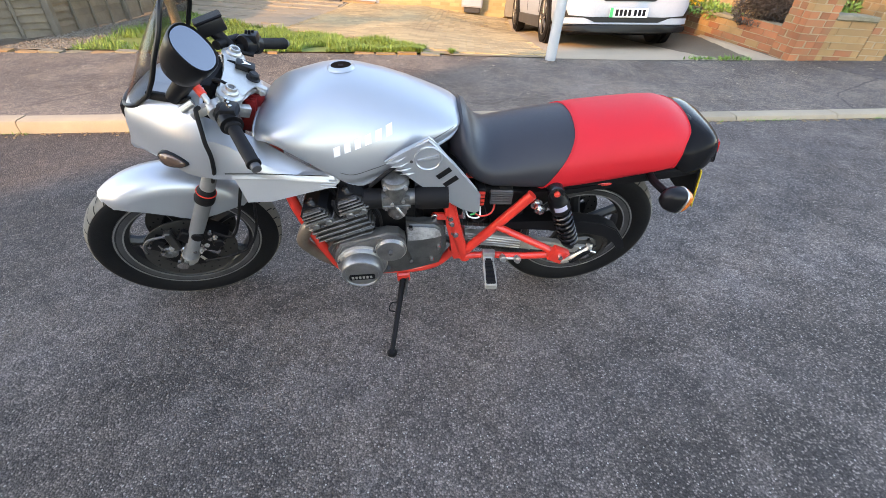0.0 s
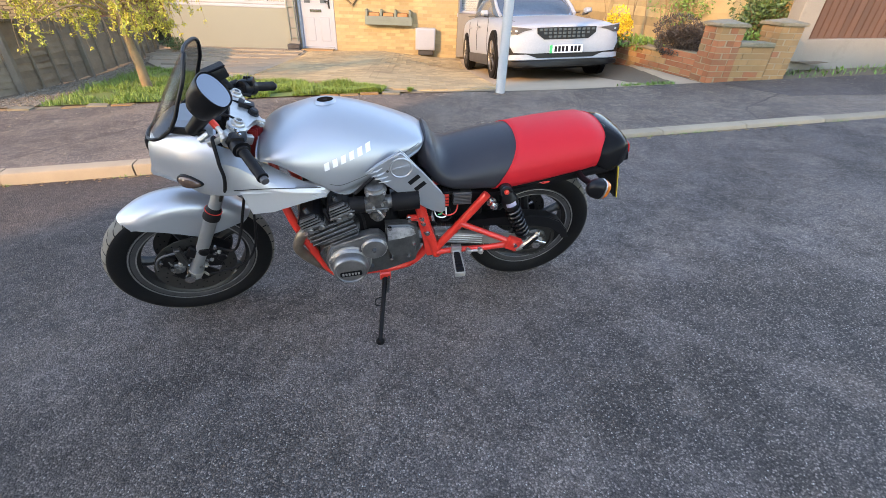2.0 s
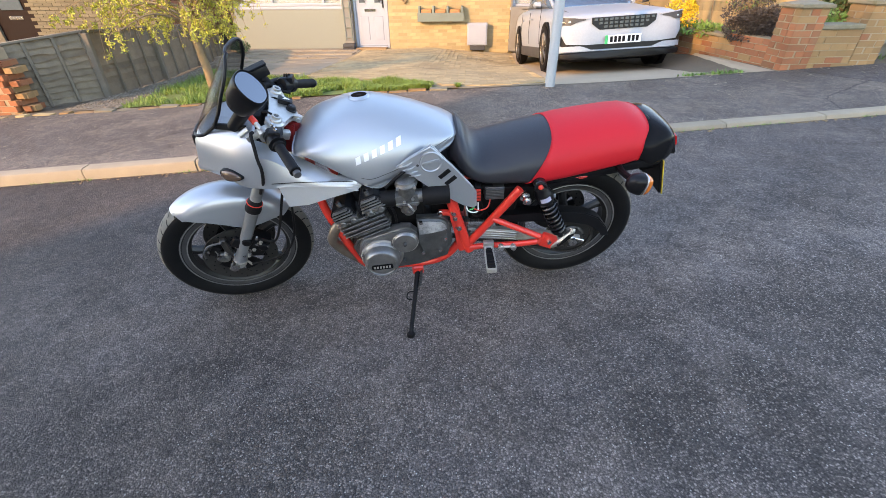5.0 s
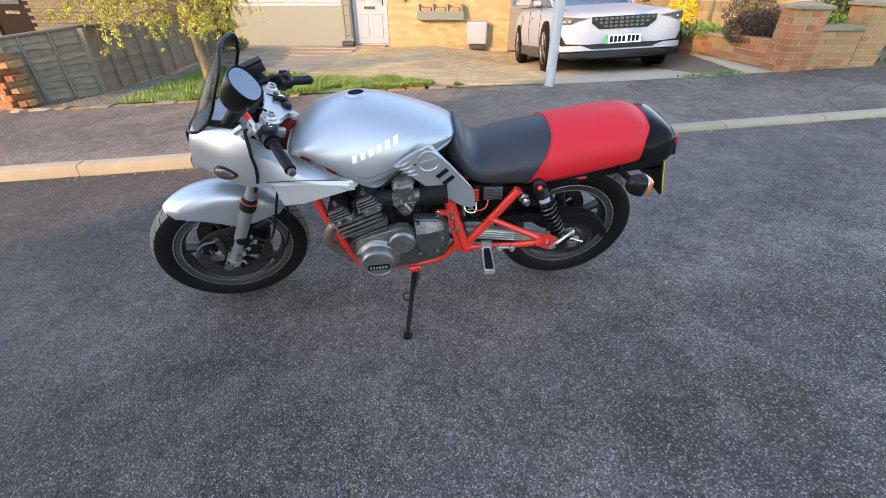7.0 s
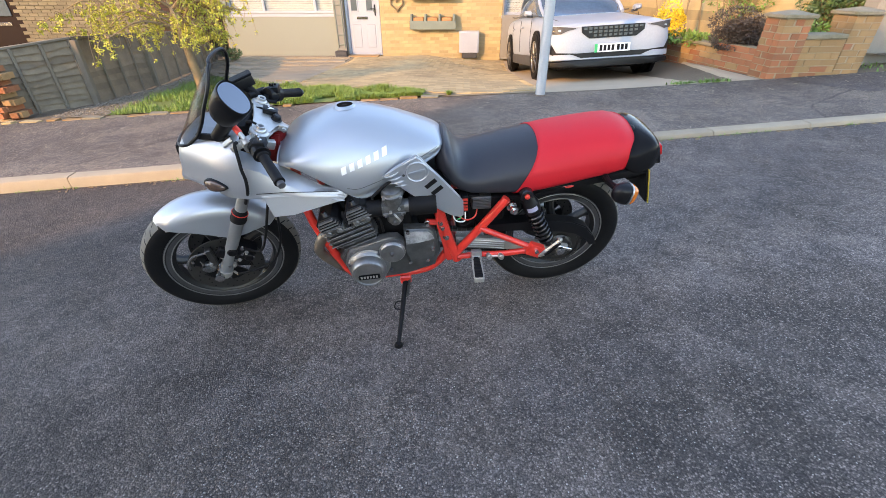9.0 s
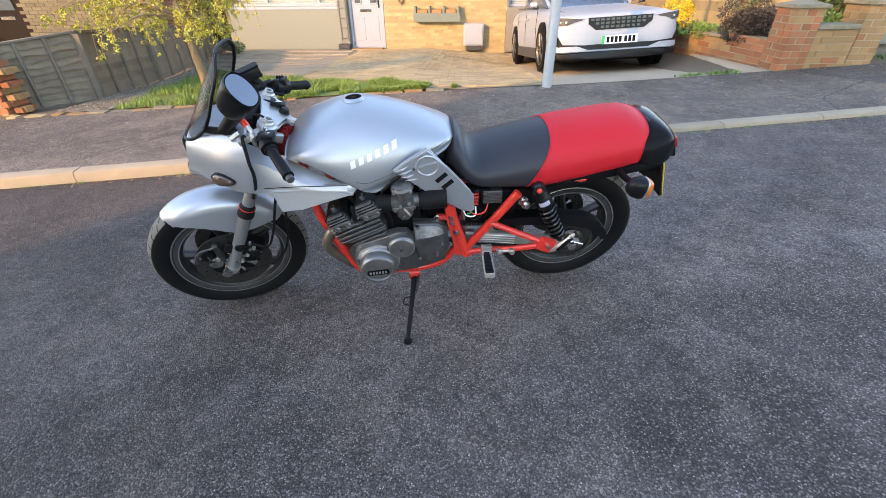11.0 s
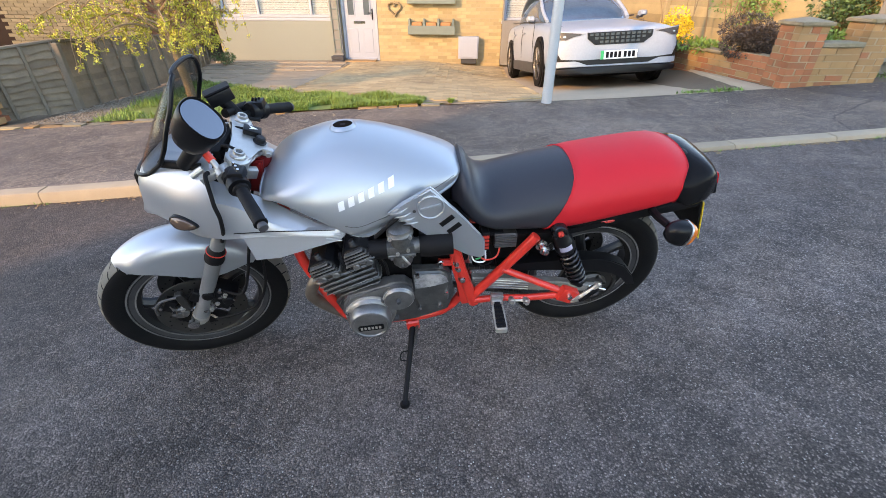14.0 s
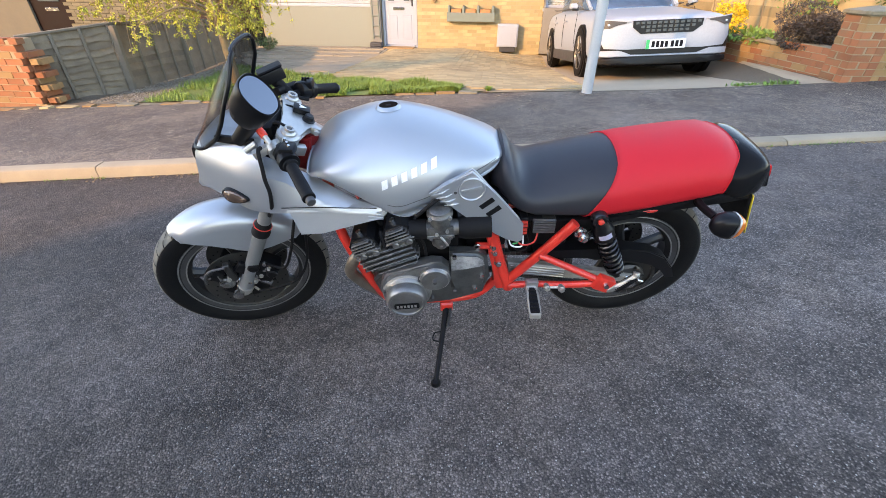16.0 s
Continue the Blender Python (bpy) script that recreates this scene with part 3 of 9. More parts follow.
strip("concrete_drive", [(1.12, 5.36), (2.4, 5.5), (3.9, 5.66)], [(1.12, 11.66), (2.4, 11.66), (3.3, 11.66)], 0.005, M_CONCRETE, "weathered buff concrete drive", "drive")


def boxes_mesh(name, items, mat, parent, label=""):
    """Many small boxes as one mesh: each item is a centre, a size and a turn."""
    vs, fs = [], []
    for (c, (a, b, h), turn) in items:
        k = len(vs)
        co, si = math.cos(turn), math.sin(turn)
        for dz in (-0.5, 0.5):
            for dx, dy in ((-.5, -.5), (.5, -.5), (.5, .5), (-.5, .5)):
                x, y = dx * a, dy * b
                vs.append((c[0] + x * co - y * si, c[1] + x * si + y * co, c[2] + dz * h))
        fs += [[k + i for i in q] for q in ((3, 2, 1, 0), (4, 5, 6, 7), (0, 1, 5, 4), (1, 2, 6, 5), (2, 3, 7, 6), (3, 0, 4, 7))]
    me = bpy.data.meshes.new(name)
    me.from_pydata(vs, [], fs)
    me.materials.append(mat)
    ob = new(name, me)
    if parent:
        ob.parent = parent
    return tagged(ob, label, kind="stuff")


def blades(name, mat, spots, label, category, parent=None):
    """Narrow pointed leaves standing in tufts; each spot is a place, a height, a width and a lean."""
    vs, fs = [], []
    for (p, h, w, lean, az) in spots:
        k = len(vs)
        dx, dy = math.cos(az), math.sin(az)
        vs += [(p[0] - dy * w, p[1] + dx * w, p[2]), (p[0] + dy * w, p[1] - dx * w, p[2]),
               (p[0] + dx * lean * 0.4 + dy * w * 0.8, p[1] + dy * lean * 0.4 - dx * w * 0.8, p[2] + h * 0.6), (p[0] + dx * lean * 0.4 - dy * w * 0.8, p[1] + dy * lean * 0.4 + dx * w * 0.8, p[2] + h * 0.6),
               (p[0] + dx * lean, p[1] + dy * lean, p[2] + h)]
        fs += [(k, k + 1, k + 2, k + 3), (k + 3, k + 2, k + 4)]
    me = bpy.data.meshes.new(name)
    me.from_pydata(vs, [], fs)
    me.materials.append(mat)
    ob = new(name, me)
    if parent:
        ob.parent = parent
    return tagged(ob, label, category, kind="stuff")


rng = random.Random(4)
spots = []
for _ in range(42000):
    t = rng.random() ** 0.75
    k = t * 4
    i = min(int(k), 3)
    a = Vector(GRASS_LO[i]).lerp(Vector(GRASS_LO[i + 1]), k - i)
    b = Vector(GRASS_HI[i]).lerp(Vector(GRASS_HI[i + 1]), k - i)
    p = a.lerp(b, rng.random() ** 1.2 * 1.06 - 0.02 + 0.05 * noise.noise((t * 17, 2, 7)))
    if noise.noise((p.x * 2.2, p.y * 2.2, 0)) < -0.22:
        continue
    h = rng.uniform(0.02, 0.075) * (1 + 0.9 * noise.noise((p.x * 3, p.y * 3, 5)))
    spots.append(((p.x, p.y, garden_z(p.x, p.y) + 0.01), h, rng.uniform(0.0022, 0.0048), rng.uniform(0.0, 0.075), rng.uniform(0, 6.28)))
blades("grass", M_GRASS, spots, "long uncut green grass on the lawn", "grass")

# loose gravel
items = []
for _ in range(2200):
    t, s = rng.random(), rng.random()
    p = Vector((-5.05, 5.0)).lerp(Vector((-4.3, 5.0)), s).lerp(Vector((-5.75, 10.6)).lerp(Vector((-5.25, 9.0)), s), t ** 1.3)
    r = rng.uniform(0.008, 0.02)
    items.append(((p.x, p.y, garden_z(p.x, p.y) + 0.018), (r, r * 0.8, r * 0.6), rng.uniform(0, 3)))
tagged(boxes_mesh("gravel", items, M_GRAVEL, None), "loose pale gravel stones", "gravel")


# ---- walls of bricks ----
BRICK = (0.215, 0.1025, 0.065)


def brick_mesh(name, size, mat):
    bm = B()
    a, b, c = size
    box(bm, -a / 2, a / 2, -b / 2, b / 2, -c / 2, c / 2)
    for v in bm.verts:
        v.co += Vector((rng.uniform(-1, 1), rng.uniform(-1, 1), rng.uniform(-1, 1))) * 0.0025
    me = bpy.data.meshes.new(name)
    bm.to_mesh(me)
    bm.free()
    me.materials.append(mat)
    return me


BRICK_SETS = {}


def brick_kind(mat, half, depth=BRICK[1]):
    key = (mat.name, half, round(depth, 3))
    if key not in BRICK_SETS:
        BRICK_SETS[key] = [brick_mesh("brick", ((0.1025 if half else 0.215), depth, 0.065), mat) for _ in range(3)]
    return rng.choice(BRICK_SETS[key])


def brick_at(x, y, z, turn, mat, half, parent, depth=BRICK[1]):
    ob = new("brick", brick_kind(mat, half, depth))
    ob.parent = parent
    ob.matrix_local = pose(x, y, z, 0, rng.uniform(-0.4, 0.4), math.degrees(turn) + rng.uniform(-0.5, 0.5))
    return ob


def brick_face(p0, p1, z0, courses, mat, parent, top=None, odd=0, skip=None, alt=None, mix=0.12):
    """A leaf of stretchers from p0 to p1; its bricks are parts of the wall."""
    p0, p1 = Vector(p0), Vector(p1)
    d = (p1 - p0)
    length = d.length
    d.normalize()
    turn = math.atan2(d.y, d.x)
    for k in range(courses):
        s = 0.0 if (k + odd) % 2 == 0 else -0.1125
        z = z0 + 0.075 * k + 0.0325
        while s < length - 0.03:
            a, b = max(0.0, s), min(length, s + 0.215)
            half = (b - a) < 0.16
            mid = (a + b) / 2 if not half else (a + 0.051 if s < 0 else b - 0.051)
            if b - a > 0.05 and (top is None or z + 0.03 < top(mid)) and not (skip and skip(mid, z)):
                q = p0 + d * mid
                brick_at(q.x, q.y, z, turn, alt if (alt and rng.random() < mix) else mat, half, parent)
            s += 0.225


def core(parent, outline, z0, z1, name="mortar_core", mat=None):
    bm = B()
    prism(bm, outline, z0, z1, axis='z')
    return part(name, bm, mat or M_MORTAR, parent)


def pier(name, label, x0, y0, turn, side, zb, zt, cap, mat, alt, group="", bricks=True):
    """A square pier of bricks with a weathered stone cap."""
    root = thing(name, label, "brick pier", group=group)
    co, si = math.cos(turn), math.sin(turn)
    w = lambda a, b: (x0 + a * co - b * si, y0 + a * si + b * co)
    h = side / 2
    core(root, [w(-h + .005, -h + .005), w(h - .005, -h + .005), w(h - .005, h - .005), w(-h + .005, h - .005)], zb - 0.15, zt)
    n = int(round((zt - zb) / 0.075)) + 1
    o = h - 0.051
    for i, (a, b) in enumerate([((-h, -o), (h - 0.1025, -o)), ((o, -h), (o, h - 0.1025)), ((h, o), (-h + 0.1025, o)), ((-o, h), (-o, -h + 0.1025))]):
        brick_face(w(*a), w(*b), zt - n * 0.075, n, mat, root, odd=i, alt=alt)
    bm = B()
    c = h + cap
    v = [bm.verts.new((*w(sx * c, sy * c), z)) for z in (zt + 0.004, zt + 0.04) for sx, sy in ((-1, -1), (1, -1), (1, 1), (-1, 1))]
    t = [bm.verts.new((*w(sx * c * 0.12, sy * c * 0.12), zt + 0.085)) for sx, sy in ((-1, -1), (1, -1), (1, 1), (-1, 1))]
    bm.faces.new(v[3::-1])
    for i in range(4):
        j = (i + 1) % 4
        bm.faces.new((v[i], v[j], v[4 + j], v[4 + i]))
        bm.faces.new((v[4 + i], v[4 + j], t[j], t[i]))
    bm.faces.new(t)
    bmesh.ops.bevel(bm, geom=bm.edges[:], offset=0.006, segments=2, affect='EDGES')
    part("cap", bm, M_STONECAP, root, "weathered stone pier cap")
    return root


PT = math.atan(0.10)
pier("gate_pier", "red brick gate pier with a pointed stone cap", 4.10, 5.85, PT, 0.335, 0.24, 0.885, 0.035, M_BRICKRED, M_BRICKTAN, "garden wall piers")
pier("gate_pier", "tan brick wall pier beside the white wall", 4.99, 5.98, PT, 0.335, 0.27, 0.91, 0.035, M_BRICKTAN, M_BRICKRED, "garden wall piers")

front_wall = thing("front_garden_wall", "low tan brick wall with stone coping between piers", "garden wall")
fx = lambda s, o: (4.28 + s * math.cos(PT) - o * math.sin(PT), 5.72 + s * math.sin(PT) + o * math.cos(PT))
core(front_wall, [fx(0, .005), fx(.54, .005), fx(.54, .19), fx(0, .19)], 0.1, 0.66)
brick_face(fx(0, .051), fx(.53, .051), 0.66 - 7 * 0.075, 7, M_BRICKTAN, front_wall, alt=M_BRICKRED)
bm = B()
box(bm, 0, .53, -.03, .23, 0.66, 0.715, 0.01, xf=pose(fx(0, 0)[0], fx(0, 0)[1], 0, 0, 0, math.degrees(PT)))
part("coping", bm, M_STONECAP, front_wall, "mossy coping stone")

side_wall = thing("side_garden_wall", "low stepped red and grey brick wall along the drive", "garden wall")
W0, W1 = Vector((3.96, 6.06)), Vector((2.95, 10.4))
wd = (W1 - W0).normalized()
wn2 = Vector((wd.y, -wd.x))
wl = (W1 - W0).length


def wall_top(s):
    return 0.52 if s < 0.75 else (0.445 if s < 1.7 else (0.37 if s < 2.7 else 0.295))


for a, b in ((0, .75), (.75, 1.7), (1.7, 2.7), (2.7, wl)):
    q = [W0 + wd * a, W0 + wd * b]
    core(side_wall, [tuple(q[0] + wn2 * .005), tuple(q[1] + wn2 * .005), tuple(q[1] + wn2 * .2), tuple(q[0] + wn2 * .2)], -0.5, wall_top((a + b) / 2) - .004)
    bm = B()
    box(bm, a + .01, b - .01, -.21, .02, wall_top((a + b) / 2), wall_top((a + b) / 2) + .045, 0.008, xf=pose(W0.x, W0.y, 0, 0, 0, math.degrees(math.atan2(wd.y, wd.x))))
    if a != 0 and a < 2:
        part("coping", bm, M_STONECAP, side_wall, "mossy coping stone")
    else:
        bm.free()
brick_face(tuple(W0 + wn2 * .051), tuple(W0 + wd * 3.4 + wn2 * .051), 0.52 - 8 * 0.075, 8, M_BRICKRED, side_wall, top=wall_top, alt=M_BRICKTAN, mix=0.38)

bed = strip("planting_bed", [(4.1, 6.05), (6.2, 6.3)], [(3.2, 11.6), (6.2, 11.6)], 0.0, M_SOIL, "raised bed of dark soil behind the wall", "flower bed")
for v in bed.data.vertices:
    v.co.z = 0.42 - 0.03 * (v.co.y - 6) + 0.04 * noise.noise(v.co * 2)

# broken wall end on the neighbour's side
left_wall = thing("broken_brick_wall", "red brick wall end with toothed broken edge", "garden wall")
lz = pave_z(-5.9)
core(left_wall, [(-8.4, 4.946), (-5.62, 4.946), (-5.62, 5.2), (-8.4, 5.2)], lz - 0.2, 0.56)
brick_face((-8.4, 4.99), (-5.55, 4.99), 0.59 - 11 * 0.075, 11, M_BRICKRED, left_wall, skip=lambda s, z: s < 1.9 and z > 0.2, alt=M_BRICKTAN)
for k in range(9):
    z = 0.59 - 11 * 0.075 + 0.075 * k + 0.0325
    if z > lz - 0.05:
        brick_at(-5.55 + (0.05 if k % 2 else -0.03) + rng.uniform(-.015, .015), 5.09, z, 1.5708, rng.choice((M_BRICKRED, M_BRICKTAN)), False, left_wall)
        if k % 2:
            brick_at(-5.47 + rng.uniform(-.02, .02), 5.06, z, 0.02, rng.choice((M_BRICKRED, M_BRICKTAN)), True, left_wall)


# brick edging along the lawn and the gravel
edging = thing("brick_edging", "row of worn buff bricks edging the lawn", "edging")
x = -5.9
while x < -0.1:
    if rng.random() < (0.96 if x < -4.2 else 0.74):
        brick_at(x, edge_y(x) + 0.02 + rng.uniform(-0.02, 0.015), pave_z(x) - 0.020 + rng.uniform(-0.014, 0.008), 0.1 + rng.uniform(-.10, .10), rng.choice((M_BRICKBUFF, M_BRICKTAN, M_BRICKTAN, M_STONECAP)), rng.random() < 0.25, edging)
    x += 0.225 + rng.uniform(0, 0.05)


# ---- fences ----
def lap_panel(root, p0, p1, z0, z1, mat, slats, battens, mat_b, up=None):
    """A waney lap panel: overlapping slats, upright battens and a top rail."""
    p0, p1 = Vector((*p0, 0)), Vector((*p1, 0))
    d = (p1 - p0)
    L = d.length
    ang = math.degrees(math.atan2(d.y, d.x))
    base = Matrix.Translation((p0.x, p0.y, 0)) @ pose(0, 0, 0, 0, 0, ang)
    h0, h1 = z1[0] - z0[0], z1[1] - z0[1]
    for k in range(slats):
        bm = B()
        n = 14
        lo, hi = [], []
        ph = rng.uniform(0, 9)
        for i in range(n + 1):
            s = i / n
            zb = z0[0] + (z0[1] - z0[0]) * s + (h0 + (h1 - h0) * s) * (k / slats) - 0.012 + 0.026 * noise.noise((s * 5 + ph, k, 0)) + 0.010 * noise.noise((s * 17 + ph, k, 3))
            zt = zb + (h0 + (h1 - h0) * s) / slats + 0.018
            lo.append((L * s, zb))
            hi.append((L * s, zt))
        for i in range(n):
            for side in (0, 1):
                y = lambda top: (0.012 if top else -0.018) + side * 0.009
                a, b, c, e = (lo[i][0], y(0), lo[i][1]), (lo[i + 1][0], y(0), lo[i + 1][1]), (hi[i + 1][0], y(1), hi[i + 1][1]), (hi[i][0], y(1), hi[i][1])
                bm.faces.new([bm.verts.new(v) for v in ((a, b, c, e) if side == 0 else (e, c, b, a))])
        bmesh.ops.remove_doubles(bm, verts=bm.verts, dist=1e-4)
        bmesh.ops.holes_fill(bm, edges=[e for e in bm.edges if len(e.link_faces) == 1])
        part("slat", bm, mat, root, xf=base)
    for k in range(battens):
        s = (k + 0.5) / battens if battens < 4 else 0.015 + 0.97 * k / (battens - 1)
        bm = B()
        zb, zt = z0[0] + (z0[1] - z0[0]) * s, z1[0] + (z1[1] - z1[0]) * s
        box(bm, L * s - 0.017, L * s + 0.017, -0.040, -0.016, zb - 0.02, zt, 0.003)
        part("batten", bm, mat_b, root, xf=base)
    bm = B()
    box(bm, 0, L, -0.03, 0.03, z1[0], z1[0] + 0.03, 0.004)
    for v in bm.verts:
        v.co.z += (z1[1] - z1[0]) * v.co.x / L
    part("top_rail", bm, mat_b, root, xf=base)


def fence_post(root, x, y, zb, zt, mat, r=0.045):
    bm = B()
    box(bm, -r, r, -r, r, zb - 0.1, zt, 0.006, xf=pose(x, y, 0, rng.uniform(-1, 1), rng.uniform(-1, 1), 8))
    part("fence_post", bm, mat, root)


FP = [(-5.80, 5.16), (-5.22, 5.98), (-5.55, 7.85), (-5.77, 9.8), (-5.87, 10.8)]
side_fence = thing("panel_fence", "grey weathered waney lap fence with battens", "fence")
for (a, b), nb in zip(zip(FP, FP[1:]), (4, 5, 5, 5)):
    z0 = (garden_z(*a) + 0.02, garden_z(*b) + 0.02)
    lap_panel(side_fence, a, b, z0, (z0[0] + (0.74 if a == FP[0] else (0.72 if a == FP[-2] else 0.84)), z0[1] + (0.32 if b == FP[-1] else (0.72 if b == FP[-2] else 0.84))), M_FENCE, 10, nb, M_FENCEPOST)
for p in FP[1:-1]:
    fence_post(side_fence, p[0] + 0.05, p[1] - 0.01, garden_z(*p), garden_z(*p) + (0.73 if p == FP[-2] else 0.85), M_FENCEPOST, 0.036)

RF = [(3.25, 11.5), (4.12, 9.9), (4.99, 8.3), (5.86, 6.7)]
far_fence = thing("panel_fence", "sunlit larch lap fence behind the planting bed", "fence")
for a, b in zip(RF, RF[1:]):
    lap_panel(far_fence, b, a, (0.3, 0.3), (1.75, 1.75), M_FENCEWARM, 9, 4, M_FENCEWARM)
for p in RF:
    fence_post(far_fence, p[0] - 0.03, p[1] - 0.05, 0.3, 1.85, M_FENCEWARM)

# white wall and brown boards beyond the piers
white_wall = thing("white_wall", "low stained white rendered wall with a square post", "garden wall")
bm = B()
box(bm, 5.62, 14.0, 6.45, 6.65, 0.0, 0.70, 0.008)
for v in bm.verts:
    v.co.y += 0.08 * (v.co.x - 5.6)
    v.co.z += 0.03 * (v.co.x - 5.6)
part("wall", bm, M_WHITERENDER, white_wall)
bm = B()
box(bm, 5.50, 5.78, 6.38, 6.62, 0.2, 1.75, 0.01)
part("post", bm, M_WHITERENDER, white_wall, "stained white rendered post")
board_fence = thing("board_fence", "dark brown close boarded fence on the white wall", "fence")
for i in range(44):
    x = 5.84 + i * 0.115
    bm = B()
    y = 6.54 + 0.08 * (x - 5.6)
    prism(bm, [(x, y), (x + 0.118, y + 0.02), (x + 0.118, y + 0.03), (x, y + 0.025)], 0.70 + 0.03 * (x - 5.6), 2.2, axis='z')
    part("board", bm, M_GATE, board_fence)

# ---- lamp post ----
lamp_post = thing("lamp_post", "grey galvanised street lamp post with a base joint", "lamp post")
bm = B()
zb = pave_z(1.07)
lathe(bm, [(0.0, -0.1), (0.057, -0.1), (0.057, 0.9), (0.056, 1.0), (0.053, 1.9), (0.04, 2.0), (0.036, 5.2), (0.0, 5.2)], (1.07, 5.22, zb), (0, 0, 1), 28)
part("pole", bm, M_GALV, lamp_post)
bm = B()
lathe(bm, [(0.0, 0.002), (0.085, 0.002), (0.075, 0.014), (0.058, 0.02), (0.057, 0.0)], (1.07, 5.22, zb), (0, 0, 1), 24)
part("base_patch", bm, M_PAVE, lamp_post, "tarmac collar round the pole")
bm = B()
box(bm, 0.9, 1.24, 4.85, 5.25, zb + 5.2, zb + 5.3, 0.03)
part("lantern", bm, M_GALV, lamp_post)

# ---- the house ----
def wall_panels(name, x0, x1, z0, z1, y0, y1, holes, mat, parent, label=""):
    """A wall of some thickness with openings that go through it."""
    xs = sorted({x0, x1, *[h[0] for h in holes], *[h[1] for h in holes]})
    zs = sorted({z0, z1, *[h[2] for h in holes], *[h[3] for h in holes]})
    bm = B()
    for a, b in zip(xs, xs[1:]):
        for c, d in zip(zs, zs[1:]):
            if not any(h[0] < (a + b) / 2 < h[1] and h[2] < (c + d) / 2 < h[3] for h in holes):
                box(bm, a, b, y0, y1, c, d)
    bmesh.ops.remove_doubles(bm, verts=bm.verts, dist=1e-4)
    return part(name, bm, mat, parent, label, smooth=False)


def window(parent, x0, x1, z0, z1, y, bars=(), blind=True, sill=True):
    bm = B()
    t = 0.06
    box(bm, x0, x1, y, y + 0.07, z0, z0 + t, 0.006)
    box(bm, x0, x1, y, y + 0.07, z1 - t, z1, 0.006)
    box(bm, x0, x0 + t, y, y + 0.07, z0 + t, z1 - t, 0.006)
    box(bm, x1 - t, x1, y, y + 0.07, z0 + t, z1 - t, 0.006)
    for b in bars:
        box(bm, b - 0.03, b + 0.03, y, y + 0.07, z0 + t, z1 - t, 0.006)
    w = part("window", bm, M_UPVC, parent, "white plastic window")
    cuts = [x0 + t] + [v for b in bars for v in (b - 0.03, b + 0.03)] + [x1 - t]
    for a, b in zip(cuts[::2], cuts[1::2]):
        bm = B()
        box(bm, a, b, y + 0.03, y + 0.036, z0 + t, z1 - t)
        ob = part("pane", bm, M_PANEGLASS, w, smooth=False)
        ob.visible_shadow = False
    if blind:
        for k in range(int((z1 - z0 - 2 * t) / 0.05)):
            z = z0 + t + 0.05 * k
            bm = B()
            box(bm, x0 + t, x1 - t, y + 0.09, y + 0.125, z, z + 0.043, xf=None)
            part("blind_slat", bm, M_BLIND, w, smooth=False)
    if sill:
        bm = B()
        box(bm, x0 - 0.05, x1 + 0.05, y - 0.08, y + 0.07, z0 - 0.075, z0 - 0.004, 0.01)
        part("window_sill", bm, M_UPVC, w)
    return w


M_PANEGLASS = glassy("pane_glass", (0.25, 0.30, 0.32), 0.03, 0.3)
house = thing("house", "buff brick house with cream panel and white front door", "house")
HY, HZ = HOUSE_Y, HOUSE_Z
DOOR = (-2.80, -1.94, HZ + 0.02, 1.72)
WIN1 = (-5.75, -3.06, 0.60, 1.85)
WIN2 = (1.10, 2.6, 0.56, 1.75)
wall_panels("wall", -5.95, 5.2, HZ - 0.3, 2.1, HY + 0.03, HY + 0.3, [DOOR, WIN1, WIN2], M_MORTAR, house)
wall_panels("render_panel", -5.9, -3.0, HZ - 0.05, 2.1, HY - 0.01, HY + 0.028, [WIN1], M_RENDER, house, "smooth cream rendered panel")
wall_panels("garage_panel", 1.07, 5.2, HZ - 0.05, 2.1, HY - 0.10, HY + 0.028, [WIN2], M_WHITERENDER, house, "pale rendered panel")
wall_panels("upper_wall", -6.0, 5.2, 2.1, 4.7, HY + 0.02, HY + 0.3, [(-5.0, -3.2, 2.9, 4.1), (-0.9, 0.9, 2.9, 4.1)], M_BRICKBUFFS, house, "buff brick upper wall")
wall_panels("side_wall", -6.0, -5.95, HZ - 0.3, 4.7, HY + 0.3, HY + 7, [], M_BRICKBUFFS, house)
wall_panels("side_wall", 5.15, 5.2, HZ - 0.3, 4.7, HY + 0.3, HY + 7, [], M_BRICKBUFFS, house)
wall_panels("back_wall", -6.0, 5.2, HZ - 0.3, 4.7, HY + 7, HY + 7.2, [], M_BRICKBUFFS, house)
window(house, *WIN1, HY + 0.06, bars=(-4.85, -3.55))
window(house, *WIN2, HY, bars=(1.62,))
window(house, -5.0, -3.2, 2.9, 4.1, HY + 0.1, bars=(-4.1,))
window(house, -0.9, 0.9, 2.9, 4.1, HY + 0.1, bars=(0.0,))
bm = B()
prism(bm, [(HY - 0.4, 4.62), (HY + 3.6, 6.6), (HY + 7.6, 4.62), (HY + 7.6, 4.5), (HY + 3.6, 6.45), (HY - 0.4, 4.5)], -6.3, 5.5, axis='x')
part("roof", bm, M_ROOF, house, "brown tiled roof")
# a black panel stands in for the dimness of the room
bm = B()
box(bm, -5.9, 5.1, HY + 0.6, HY + 0.65, HZ - 0.3, 2.1)
part("inner_wall", bm, M_BLKMATT, house, "dark room behind the windows")

